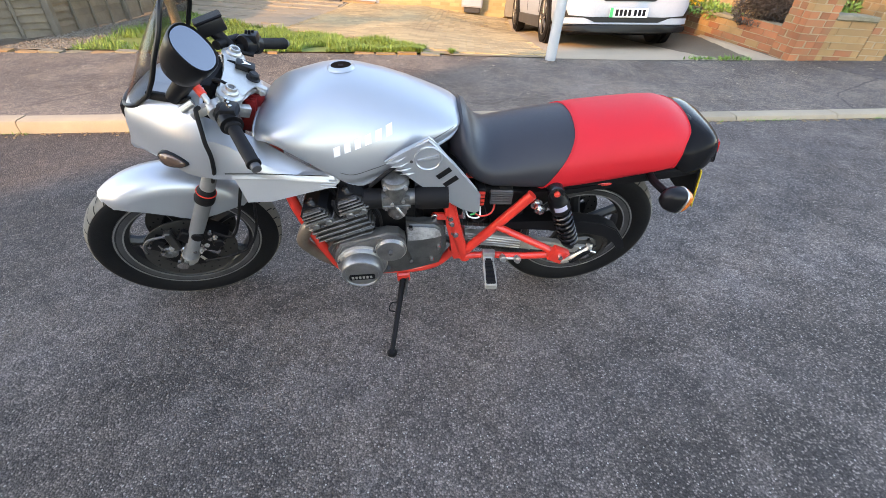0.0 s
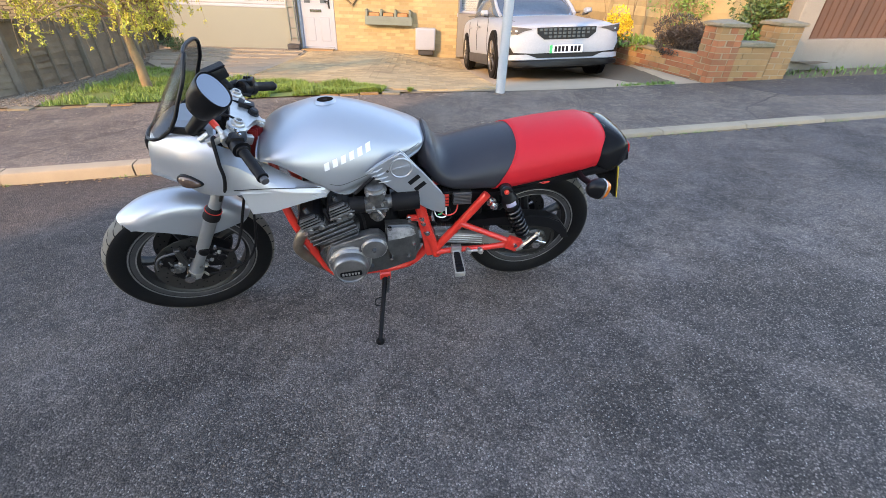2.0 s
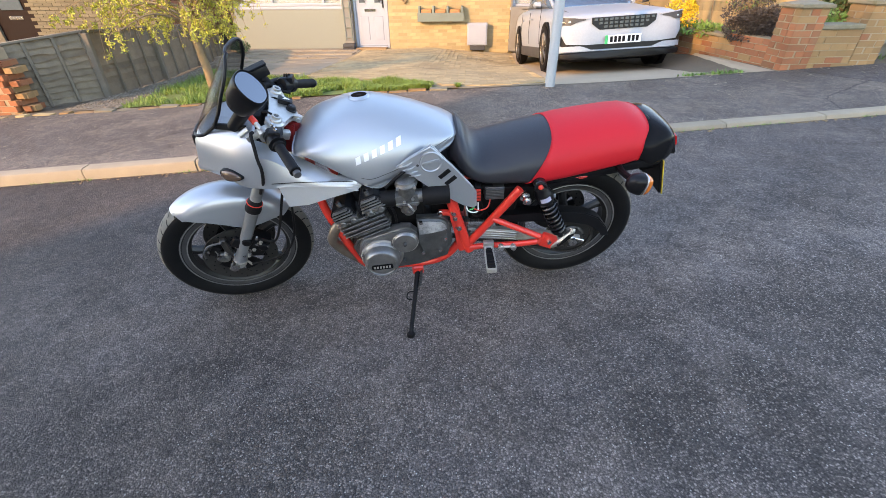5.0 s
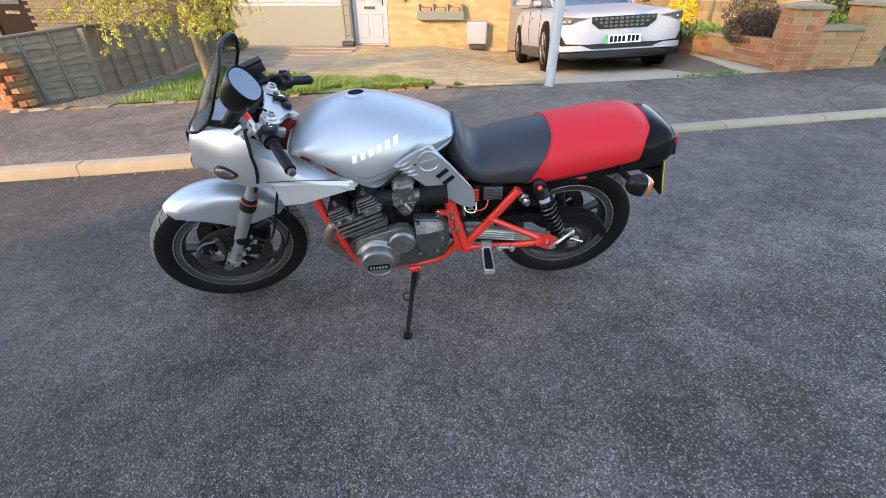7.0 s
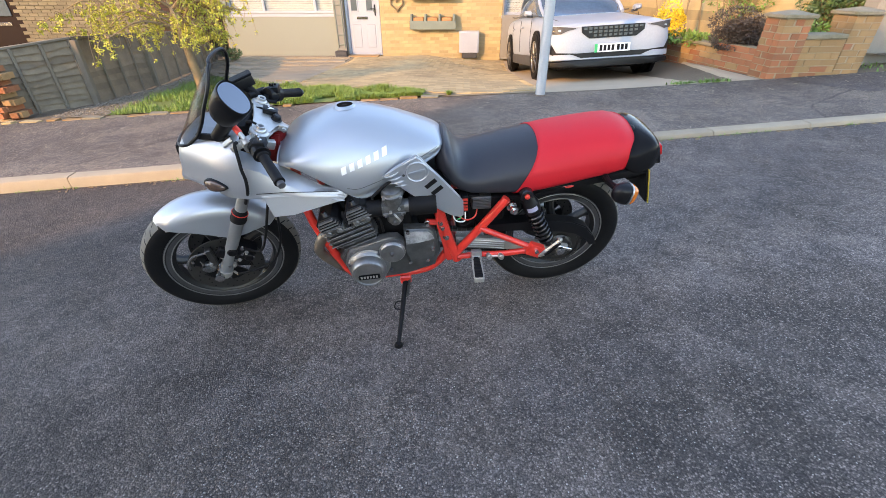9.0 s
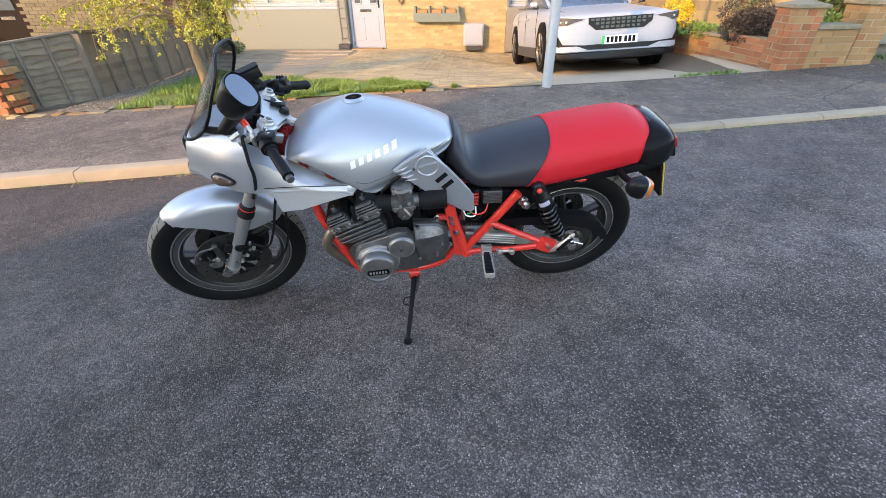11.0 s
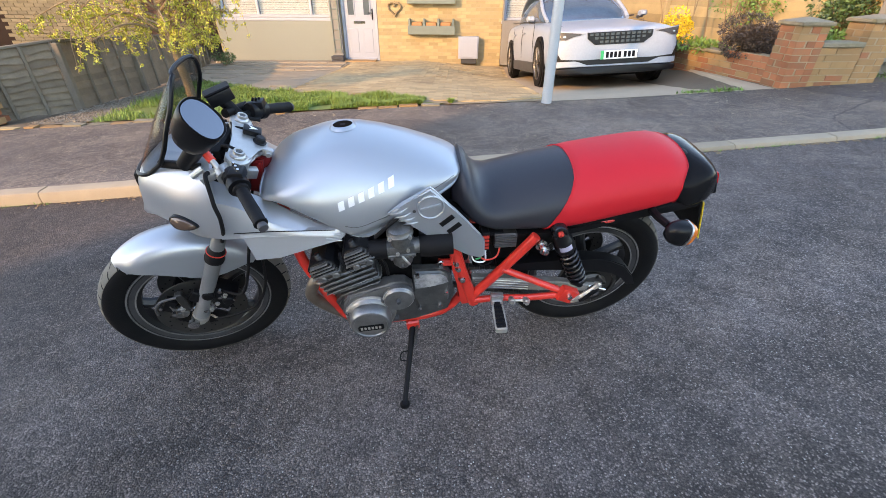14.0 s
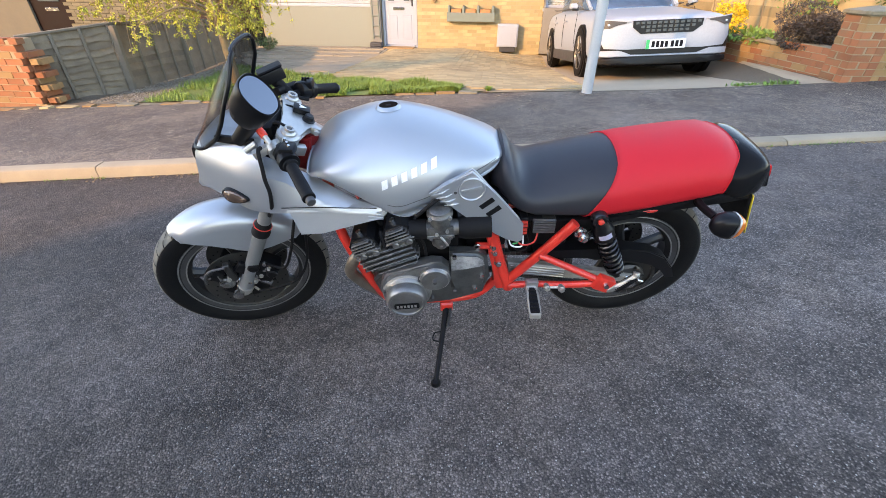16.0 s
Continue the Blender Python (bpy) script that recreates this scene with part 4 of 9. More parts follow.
# front door
bm = B()
x0, x1, z0, z1 = DOOR
box(bm, x0, x0 + 0.06, HY + 0.0, HY + 0.1, z0, z1, 0.005)
box(bm, x1 - 0.06, x1, HY + 0.0, HY + 0.1, z0, z1, 0.005)
box(bm, x0 + 0.06, x1 - 0.06, HY + 0.0, HY + 0.1, z1 - 0.06, z1, 0.005)
box(bm, x0 + 0.06, x1 - 0.06, HY - 0.02, HY + 0.1, z0, z0 + 0.05, 0.005)
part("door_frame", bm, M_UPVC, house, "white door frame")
bm = B()
box(bm, x0 + 0.062, x1 - 0.062, HY + 0.035, HY + 0.08, z0 + 0.052, z1 - 0.062, 0.004)
for a, b, c, d in ((-2.66, -2.44, -0.17, 0.36), (-2.30, -2.08, -0.17, 0.36)):
    for k, o in ((0.0, 0.028), (0.03, 0.034)):
        box(bm, a + k, b - k, HY + o, HY + 0.05, c + k, d - k, 0.006)
front_door = part("front_door", bm, M_UPVC, house, "white panelled front door with two narrow panes")
for a in (-2.64, -2.26):
    bm = B()
    prism(bm, [(a, 0.66), (a + 0.14, 0.66), (a + 0.14, 1.42), (a + 0.07, 1.50), (a, 1.42)], HY + 0.024, HY + 0.045)
    part("door_pane", bm, M_PANE, front_door, "dark glazed door pane")
    bm = B()
    for s, t, u, v in ((a - 0.025, a, 0.635, 1.45), (a + 0.14, a + 0.165, 0.635, 1.45), (a, a + 0.14, 0.635, 0.66)):
        box(bm, s, t, HY + 0.018, HY + 0.04, u, v, 0.004)
    part("pane_trim", bm, M_UPVC, front_door)
bm = B()
box(bm, -2.53, -2.25, HY + 0.02, HY + 0.045, 0.465, 0.53, 0.008)
part("letterbox", bm, M_CHROME, front_door, "pale metal letterbox")
bm = B()
box(bm, -2.075, -2.045, HY + 0.02, HY + 0.04, 0.55, 0.79, 0.006)
rod(bm, (-2.06, HY + 0.0, 0.70), (-2.06, HY + 0.03, 0.70), 0.01)
rod(bm, (-2.06, HY + 0.0, 0.70), (-2.16, HY + 0.0, 0.70), 0.009)
part("door_handle", bm, M_BLKPLASTIC, front_door, "dark lever handle")
bm = B()
box(bm, -2.78, -2.0, HY - 0.28, HY - 0.03, HZ - 0.1, HZ + 0.045, 0.01)
tagged(part("door_step", bm, M_BRICKTAN), "brown brick door step", "step", kind="structure")

# pillar with trellis beside the door
trellis = thing("trellis", "grey ladder trellis on a dark brick plinth", "trellis")
bm = B()
for xx in (-3.03, -2.87):
    box(bm, xx - 0.012, xx + 0.012, HY - 0.12, HY - 0.1, -0.16, 1.15, 0.003)
for k in range(6):
    box(bm, -3.03, -2.87, HY - 0.125, HY - 0.105, -0.1 + 0.22 * k, -0.08 + 0.22 * k, 0.003)
part("lattice", bm, M_GREYGREEN, trellis)
bm = B()
box(bm, -3.06, -2.83, HY - 0.1, HY - 0.012, HZ - 0.1, 2.1, 0.004)
part("board", bm, M_WHITERENDER, trellis, "pale backing board")
bm = B()
for k in range(3):
    box(bm, -3.09, -2.80, HY - 0.32, HY - 0.102, HZ - 0.1 + 0.085 * k, HZ - 0.022 + 0.085 * k, 0.006)
part("plinth", bm, M_CARDARK, trellis, "dark brick plinth")

# meter box, planters, wreath
meter_box = thing("meter_box", "white plastic meter box on the brick wall", "meter box")
bm = B()
box(bm, 0.03, 0.52, HY - 0.20, HY - 0.003, -0.27, 0.22, 0.012, seg=2)
part("body", bm, M_UPVC, meter_box)
bm = B()
box(bm, 0.055, 0.495, HY - 0.212, HY - 0.196, -0.245, 0.195, 0.006)
part("lid", bm, M_UPVC, meter_box)
bm = B()
box(bm, 0.10, 0.48, HY - 0.16, HY - 0.003, HZ - 0.02, -0.268, 0.01)
part("base_duct", bm, M_CARDARK, meter_box, "dark duct under the box")
pot_mats = surface("clay_pot", (0.40, 0.20, 0.08), 0.85, scale=8, grain=100, bump=0.3)
for zz in (0.26, 0.905):
    pl = thing("wall_planter", "grey green wooden wall planter with clay pots", "planter", group="planters on the wall")
    bm = B()
    box(bm, -1.19, -0.06, HY - 0.20, HY - 0.18, zz, zz + 0.19, 0.004)
    box(bm, -1.19, -0.06, HY - 0.18, HY - 0.004, zz, zz + 0.02, 0.004)
    box(bm, -1.19, -0.06, HY - 0.205, HY - 0.2, zz + 0.085, zz + 0.10, 0.001)
    part("trough", bm, M_GREYGREEN, pl)
    for k in range(4):
        xx = -1.15 + k * 0.345
        bm = B()
        box(bm, xx - 0.02, xx + 0.03, HY - 0.19, HY - 0.004, zz + 0.02, zz + 0.33, 0.004)
        part("divider", bm, M_GREYGREEN, pl)
        if k < 3:
            bm = B()
            box(bm, xx + 0.05, xx + 0.30, HY - 0.16, HY - 0.02, zz + 0.03, zz + 0.26, 0.02, seg=2)
            part("pot", bm, pot_mats, pl, "orange clay pot")
wreath = thing("heart_wreath", "brown woven heart hanging on the wall", "wreath")
bm = B()
pts = []
for k in range(25):
    a = 6.2832 * k / 24
    pts.append((-1.50 + 0.011 * 16 * math.sin(a) ** 3 * 0.85, HY - 0.05, 0.80 + 0.011 * (13 * math.cos(a) - 5 * math.cos(2 * a) - 2 * math.cos(3 * a) - math.cos(4 * a)) * 0.85))
for k in range(3):
    tube(bm, [(p[0] * 1 + rng.uniform(-.012, .012), p[1] + rng.uniform(-.015, .015), p[2] + rng.uniform(-.012, .012)) for p in pts], 0.017, 6, 2)
part("ring", bm, M_BARK, wreath)
bm = B()
tube(bm, [(-1.5, HY - 0.02, 0.90), (-1.5, HY - 0.015, 1.05)], 0.004, 6)
part("string", bm, M_BARK, wreath)

# buff bricks of the front wall
# neighbour
neighbour = thing("neighbour_house", "buff brick neighbouring house with a brown door", "house")
NY = 10.6
wall_panels("wall", -18, -7.0, -0.6, 4.6, NY + 0.03, NY + 0.3, [(-11.2, -10.15, -0.4, 1.65), (-14.5, -12.2, 0.4, 1.7)], M_MORTARDULL, neighbour)
wall_panels("side_wall", -7.05, -7.0, -0.6, 4.6, NY + 0.3, NY + 8, [], M_MORTARDULL, neighbour)
window(neighbour, -14.5, -12.2, 0.4, 1.7, NY + 0.08, bars=(-13.3,), blind=False)
bm = B()
box(bm, -11.2, -10.15, NY + 0.08, NY + 0.14, -0.4, 1.65, 0.005)
nd = part("brown_door", bm, M_BROWNDOOR, neighbour, "dark brown front door with small panes")
bm = B()
box(bm, -10.95, -10.4, NY + 0.06, NY + 0.079, 0.62, 1.4, 0.004)
part("door_pane", bm, M_PANE, nd)
bm = B()
box(bm, -10.85, -10.5, NY + 0.065, NY + 0.079, 0.42, 0.49, 0.004)
part("letterbox", bm, M_CHROME, nd)
bm = B()
prism(bm, [(NY - 0.4, 4.6), (NY + 3.8, 6.5), (NY + 8.2, 4.6), (NY + 8.2, 4.48), (NY + 3.8, 6.35), (NY - 0.4, 4.48)], -18.3, -6.7, axis='x')
part("roof", bm, M_ROOF, neighbour)
# a house across the road, out of view, placed and sized to keep the evening sun off the near side
opposite = thing("opposite_house", "buff brick house on the far side", "house")
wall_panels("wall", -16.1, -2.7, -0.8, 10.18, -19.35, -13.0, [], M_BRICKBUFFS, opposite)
bm = B()
prism(bm, [(-12.97, 10.18), (-16.25, 11.32), (-19.45, 10.18)], -16.12, -2.68, axis='x')
part("roof", bm, M_ROOF, opposite)

# courses of bricks on the neighbour's front and flank
items = []
for k in range(26):
    z = -0.1 + 0.075 * k
    for i in range(18):
        x = -10.02 + 0.225 * i - (0.1125 if k % 2 else 0)
        if x < -7.1:
            items.append(((x, NY + 0.02, z), (0.215, 0.06, 0.065), 0))
boxes_mesh("front_brick", items, M_BRICKBUFFS, neighbour, "buff bricks of the front")
items = []
for k in range(26):
    z = -0.1 + 0.075 * k
    for i in range(14):
        y = NY + 0.2 + 0.225 * i + (0.1125 if k % 2 else 0)
        items.append(((-7.0, y, z), (0.06, 0.215, 0.065), 0))
boxes_mesh("flank_brick", items, M_BRICKREDS, neighbour, "red bricks of the flank")

# an added house past a gap, out of view, that blocks sky light from the left
opposite_next = thing("opposite_house", "buff brick house past the gap across the road", "house")
wall_panels("wall", -42.2, -27.2, -1.8, 7.83, -19.35, -13.0, [], M_BRICKBUFFS, opposite_next)
bm = B()
prism(bm, [(-12.97, 7.83), (-16.25, 8.91), (-19.45, 7.83)], -42.2, -27.1, axis='x')
part("roof", bm, M_ROOF, opposite_next)

# ---- the motorcycle; x runs back along it, -y is its left side ----
HEAD, LEANED = radians(7.15), 10.7
bx = Vector((math.cos(HEAD), math.sin(HEAD), SLOPE * math.cos(HEAD))).normalized()
by = Vector((-SLOPE, 0, 1)).normalized().cross(bx).normalized()
bz = bx.cross(by)
BIKE = Matrix(((bx.x, by.x, bz.x, -0.194), (bx.y, by.y, bz.y, 1.503), (bx.z, by.z, bz.z, -0.0088), (0, 0, 0, 1))) @ pose(0, 0, 0, LEANED)
bike = thing("motorcycle", "silver sports motorcycle with red frame leaning on its stand", "motorcycle", BIKE)

FA, RA = Vector((-0.715, 0, 0.317)), Vector((0.747, 0, 0.306))
RAKE = radians(28.8)
AX = Vector((math.sin(RAKE), 0, math.cos(RAKE)))
FB = Vector((-0.7135, 0, 0.313))          # foot of the fork's centre line
STEER = Matrix.Translation(FB + Vector((0.06, 0, 0))) @ Matrix.Rotation(radians(10.8), 4, AX) @ Matrix.Translation(-FB - Vector((0.06, 0, 0)))


def settle(bm):
    """Moves the bodywork back on to the wheels and widens both ends, to fit the camera's view."""
    for v in bm.verts:
        x, y, z = v.co
        wide = 0.0068 - 0.0428 * x
        v.co = (x + 0.081, y + math.copysign(wide * min(1.0, abs(y) / 0.08), y), z + 0.004 - 0.005 * x)


plain_part = part


def part(name, bm, material, parent=None, label="", sharp=35, xf=None, smooth=True, raw=False):
    """As above, for the motorcycle: what is not raw is moved to fit the camera's view."""
    if xf is not None:
        bm.transform(xf)
    if not raw:
        settle(bm)
    return plain_part(name, bm, material, parent, label, sharp, None, smooth)


def arc_tyre(r, w, h):
    """Outline of a tyre: tread, sidewalls and bead."""
    out = []
    for k in range(13):
        a = math.pi * k / 12
        out.append((r - h * 0.42 + h * 0.42 * math.sin(a) ** 0.8, -w / 2 * math.cos(a)))
    return [(r - h, -w * 0.36), (r - h * 0.75, -w * 0.47)] + out + [(r - h * 0.75, w * 0.47), (r - h, w * 0.36)]


def wheel(name, c, r, w, h, spokes, discs, xf, parent):
    """A cast wheel: rim, bright lip, spokes, tyre with grooves, discs."""
    bm = B()
    ri = r - h
    lathe(bm, [(ri + 0.004, -w * .40), (ri + 0.004, -w * .32), (ri - 0.012, -w * .28), (ri - 0.028, -w * .14), (ri - 0.03, w * .14), (ri - 0.012, w * .28), (ri + 0.004, w * .32), (ri + 0.004, w * .40),
               (ri - 0.02, w * .38), (ri - 0.042, w * .2), (ri - 0.042, -w * .2), (ri - 0.02, -w * .38)], c, seg=64, closed=True)
    hubw = w * 0.62
    lathe(bm, [(0.0, -hubw), (0.03, -hubw), (0.035, -hubw * 0.8), (0.048, -hubw * 0.7), (0.05, hubw * 0.7), (0.035, hubw * 0.8), (0.03, hubw), (0.0, hubw)], c, seg=24)
    for k in range(spokes):
        a0 = 6.2832 * k / spokes + 0.3
        rings = []
        for i in range(6):
            t = i / 5
            rr = 0.04 + (ri - 0.036 - 0.04) * t
            a = a0 + 0.16 * math.sin(t * 2.2)
            half = 0.021 - 0.007 * t + 0.012 * t ** 6
            dpt = 0.022 - 0.006 * t
            d, n = Vector((math.cos(a), 0, math.sin(a))), Vector((-math.sin(a), 0, math.cos(a)))
            p = c + d * rr
            ch = 0.4
            rings.append([p + n * sx * half + Vector((0, sy * dpt, 0)) for sx, sy in ((-1, -ch), (-ch, -1), (ch, -1), (1, -ch), (1, ch), (ch, 1), (-ch, 1), (-1, ch))])
        loft(bm, rings)
    rim = part(name, bm, M_RIM, parent, "dark grey cast wheel", xf=xf, raw=True)
    bm = B()
    for s in (-1, 1):
        lathe(bm, [(ri + 0.002, s * w * .405), (ri - 0.0005, s * w * .412), (ri - 0.003, s * w * .405), (ri - 0.003, s * w * .37)], c, seg=64, closed=True)
    part("rim_lip", bm, M_RIMLIP, rim, "polished rim edge", xf=xf, raw=True)
    bm = B()
    for s in (-1, 1):
        lathe(bm, [(ri - 0.008, s * w * .40), (ri - 0.008, s * w * .385), (ri - 0.026, s * w * .355), (ri - 0.026, s * w * .375)], c, seg=64, closed=True)
    part("rim_flank", bm, M_RIMFLANK, rim, "scuffed grey rim flank", xf=xf, raw=True)
    bm = B()
    for s in (-1, 1):
        lathe(bm, [(ri - 0.0245, s * w * .378), (ri - 0.0265, s * w * .383), (ri - 0.0295, s * w * .376), (ri - 0.028, s * w * .34)], c, seg=64, closed=True)
    part("rim_edge", bm, M_RIMLIP, rim, "worn bright inner rim edge", xf=xf, raw=True)
    bm = B()
    lathe(bm, arc_tyre(r, w, h), c, seg=72, closed=True)
    part("tyre", bm, M_TYRE, rim, "worn black tyre", xf=xf, raw=True)
    bm = B()
    crown = [(r - h * 0.42 + h * 0.42 * math.sin(math.pi * k / 12) ** 0.8, -w / 2 * math.cos(math.pi * k / 12)) for k in range(2, 11)]
    lathe(bm, [(a + 0.0012, b * 1.006) for a, b in crown] + [(a - 0.002, b) for a, b in crown[::-1]], c, seg=72, closed=True)
    part("tread", bm, M_TREAD, rim, "dusty worn tread", xf=xf, raw=True)
    bm = B()
    for k in range(76):
        for s in (-1, 1):
            a = 6.2832 * (k + (0.5 if s > 0 else 0)) / 76
            rows = []
            for i in range(4):
                t = i / 3
                aa = a + 0.05 * t
                y = s * w * (0.05 + 0.21 * (k % 2) + 0.19 * t)
                e = math.acos(min(1, abs(y) / (w / 2)))
                rr = r - h * 0.42 + h * 0.42 * math.sin(e) ** 0.8 + 0.0026
                rows.append([c + Vector((math.cos(aa + o) * rr, y, math.sin(aa + o) * rr)) for o in (-0.009, 0.009)])
            vv = [[bm.verts.new(p) for p in q] for q in rows]
            for p, q in zip(vv, vv[1:]):
                bm.faces.new((p[0], p[1], q[1], q[0]))
    tagged(part("tread_groove", bm, M_BLKMATT, rim, "", xf=xf, raw=True), "dark slanted tread grooves", kind="stuff")
    for y, rd in discs:
        bm = B()
        lathe(bm, [(rd * 0.62, y - 0.003), (rd, y - 0.003), (rd, y + 0.003), (rd * 0.62, y + 0.003)], c, seg=48, closed=True)
        disc = part("brake_disc", bm, M_DARKMETAL, rim, "dark brake disc", xf=xf, raw=True)
        bm = B()
        for k in range(36):
            a = 6.2832 * k / 36
            q = c + Vector((math.cos(a) * rd * (0.74 + 0.09 * (k % 3)), y - 0.0036, math.sin(a) * rd * (0.74 + 0.09 * (k % 3))))
            rod(bm, q, q + Vector((0, 0.0072, 0)), 0.0035, seg=6)
        tagged(part("disc_hole", bm, M_BLKMATT, disc, xf=xf, raw=True), "", kind="stuff")
        bm = B()
        for k in range(5):
            a = 6.2832 * k / 5
            d, n = Vector((math.cos(a), 0, math.sin(a))), Vector((-math.sin(a), 0, math.cos(a)))
            p, q = c + d * 0.04, c + d * rd * 0.64
            vs = [bm.verts.new(v + Vector((0, y + e, 0))) for e in (-0.003, 0.004) for v in (p - n * 0.024, q - n * 0.044, q + n * 0.044, p + n * 0.024)]
            for f in ((3, 2, 1, 0), (4, 5, 6, 7), (0, 1, 5, 4), (1, 2, 6, 5), (2, 3, 7, 6), (3, 0, 4, 7)):
                bm.faces.new([vs[i] for i in f])
        part("disc_carrier", bm, M_BLKMATT, disc, xf=xf, raw=True)
    return rim


wheel("front_wheel", FA, 0.314, 0.100, 0.080, 5, ((-0.065, 0.150), (0.065, 0.150)), STEER @ Matrix.Translation(FA) @ Matrix.Rotation(radians(6), 4, "Z") @ Matrix.Translation(-FA), bike)
wheel("rear_wheel", RA, 0.306, 0.124, 0.088, 5, ((0.085, 0.13),), None, bike)

# fork, mudguard, calipers
up = AX
for s in (-1, 1):
    foot = FB + Vector((0.0, s * 0.0965, 0.0))
    off = Vector((0.0, 0, 0.0))
    bm = B()
    lathe(bm, [(0.0, -0.03), (0.022, -0.03), (0.026, -0.015), (0.027, 0.03), (0.0235, 0.05), (0.0240, 0.285), (0.028, 0.297), (0.028, 0.318), (0.0, 0.318)], foot + off, up, 24)
    leg = part("fork_leg", bm, M_FORK, bike, "scuffed grey fork leg", raw=True, xf=STEER)
    bm = B()
    lathe(bm, [(0.0215, 0.30), (0.0215, 0.712), (0.0, 0.712)], foot + off, up, 20)
    part("fork_tube", bm, M_FORK, leg, raw=True, xf=STEER)
    bm = B()
    lathe(bm, [(0.022, 0.298), (0.0300, 0.302), (0.0310, 0.314), (0.0285, 0.322), (0.0295, 0.336), (0.026, 0.348), (0.0220, 0.358), (0.02, 0.358)], foot + off, up, 24)
    part("dust_boot", bm, M_RUBBER, leg, "black rubber dust boot", raw=True, xf=STEER)
    bm = B()
    lathe(bm, [(0.027, 0.339), (0.0305, 0.3395), (0.0305, 0.3415), (0.027, 0.342)], foot + off, up, 24, closed=True)
    part("tie_ring", bm, M_REDRUBBER, leg, "thin red tie", raw=True, xf=STEER)
    bm = B()
    rod(bm, FA + Vector((-0.018, s * 0.06, 0)), FA + Vector((-0.018, s * 0.135, 0)), 0.012, seg=12)
    lathe(bm, [(0.0, 0.0), (0.02, 0.0), (0.02, 0.016), (0.012, 0.018), (0.0, 0.018)], FA + Vector((-0.018, s * 0.126, 0)), (0, s, 0), 6)
    part("axle_nut", bm, M_CHROME, leg, "dull axle nut", raw=True, xf=STEER)
    bm = B()
    box(bm, -0.035, 0.035, -0.03, 0.03, -0.055, 0.055, 0.012, xf=Matrix.Translation(FA + Vector((0.098, s * 0.078, 0.09))) @ Matrix.Rotation(radians(-48), 4, 'Y'), seg=2)
    box(bm, -0.02, 0.03, -0.012, 0.012, -0.07, 0.07, 0.005, xf=Matrix.Translation(FA + Vector((0.062, s * 0.098, 0.07))) @ Matrix.Rotation(radians(-48), 4, 'Y'))
    for k in (-1, 1):
        q = FA + Vector((0.098 + 0.026 * k, s * 0.108, 0.09 - 0.022 * k))
        lathe(bm, [(0.0, 0.0), (0.020, 0.0), (0.020, 0.012), (0.015, 0.016), (0.0, 0.016)], q, (0, s, 0), 16)
    box(bm, -0.019, 0.019, -0.018, 0.018, -0.028, 0.028, 0.008, xf=Matrix.Translation(FA + Vector((-0.070, s * 0.086, 0.080))) @ Matrix.Rotation(radians(40), 4, 'Y'), seg=2)
    caliper = part("brake_caliper", bm, M_BLKMATT, bike, "black brake caliper", raw=True, xf=STEER)
    for k in (-1, 0, 1):
        bm = B()
        q = FA + Vector((0.07 + 0.035 * k, s * 0.112, 0.065 + 0.028 * k))
        lathe(bm, [(0.0, 0.0), (0.007, 0.0), (0.007, 0.008), (0.0, 0.008)], q, (0, s, 0), 6)
        part("caliper_bolt", bm, M_CHROME, caliper, raw=True, xf=STEER)
    for dx, dz, dr in ((-0.085, 0.10, 0.006), (-0.06, 0.055, 0.008), (0.115, 0.125, 0.007), (0.14, 0.07, 0.006)):
        bm = B()
        lathe(bm, [(0.0, 0.0), (dr, 0.0), (dr, 0.012), (0.0, 0.013)], FA + Vector((dx, s * 0.110, dz)), (0, s, 0), 8)
        part("banjo_bolt", bm, M_CHROME, caliper, raw=True, xf=STEER)
    bm = B()
    box(bm, -0.03, -0.005, s * 0.10 - 0.012, s * 0.10 + 0.012, 0.05, 0.14, 0.004, xf=Matrix.Translation(FA))
    part("caliper_bracket", bm, M_DARKMETAL, leg, raw=True, xf=STEER)
    bm = B()
    lathe(bm, [(0.0, 0.0), (0.026, 0.0), (0.028, 0.006), (0.028, 0.016), (0.022, 0.022), (0.012, 0.023), (0.010, 0.028), (0.0, 0.028)], FA + Vector((-0.052, s * 0.084, 0.034)), (0, s, 0), 20)
    rod(bm, FA + Vector((-0.064, s * 0.098, 0.055)), FA + Vector((-0.066, s * 0.098, 0.085)), 0.007, seg=8)
    part("speedo_drive", bm, M_CARB, leg, "worn alloy drive housing", raw=True, xf=STEER)
    bm = B()
    lathe(bm, [(0.0, -0.026), (0.018, -0.026), (0.020, -0.020), (0.028, -0.016), (0.029, 0.010), (0.024, 0.014)], foot, up, 14)
    part("axle_clamp", bm, M_OLDALLOY, leg, "stained alloy axle clamp", raw=True, xf=STEER)
    for dx, dz, dr, dl in ((-0.030, 0.066, 0.009, 0.020), (0.052, 0.030, 0.008, 0.018), (0.082, 0.058, 0.010, 0.016), (0.120, 0.092, 0.008, 0.020), (-0.020, -0.030, 0.008, 0.014)):
        bm = B()
        lathe(bm, [(0.0, 0.0), (dr, 0.0), (dr, dl * 0.6), (dr * 0.7, dl * 0.65), (dr * 0.7, dl), (0.0, dl)], FA + Vector((dx, s * 0.100, dz)), (0, s, 0), 10)
        part("hub_fitting", bm, M_OLDALLOY, leg, "stained alloy bolt head", raw=True, xf=STEER)
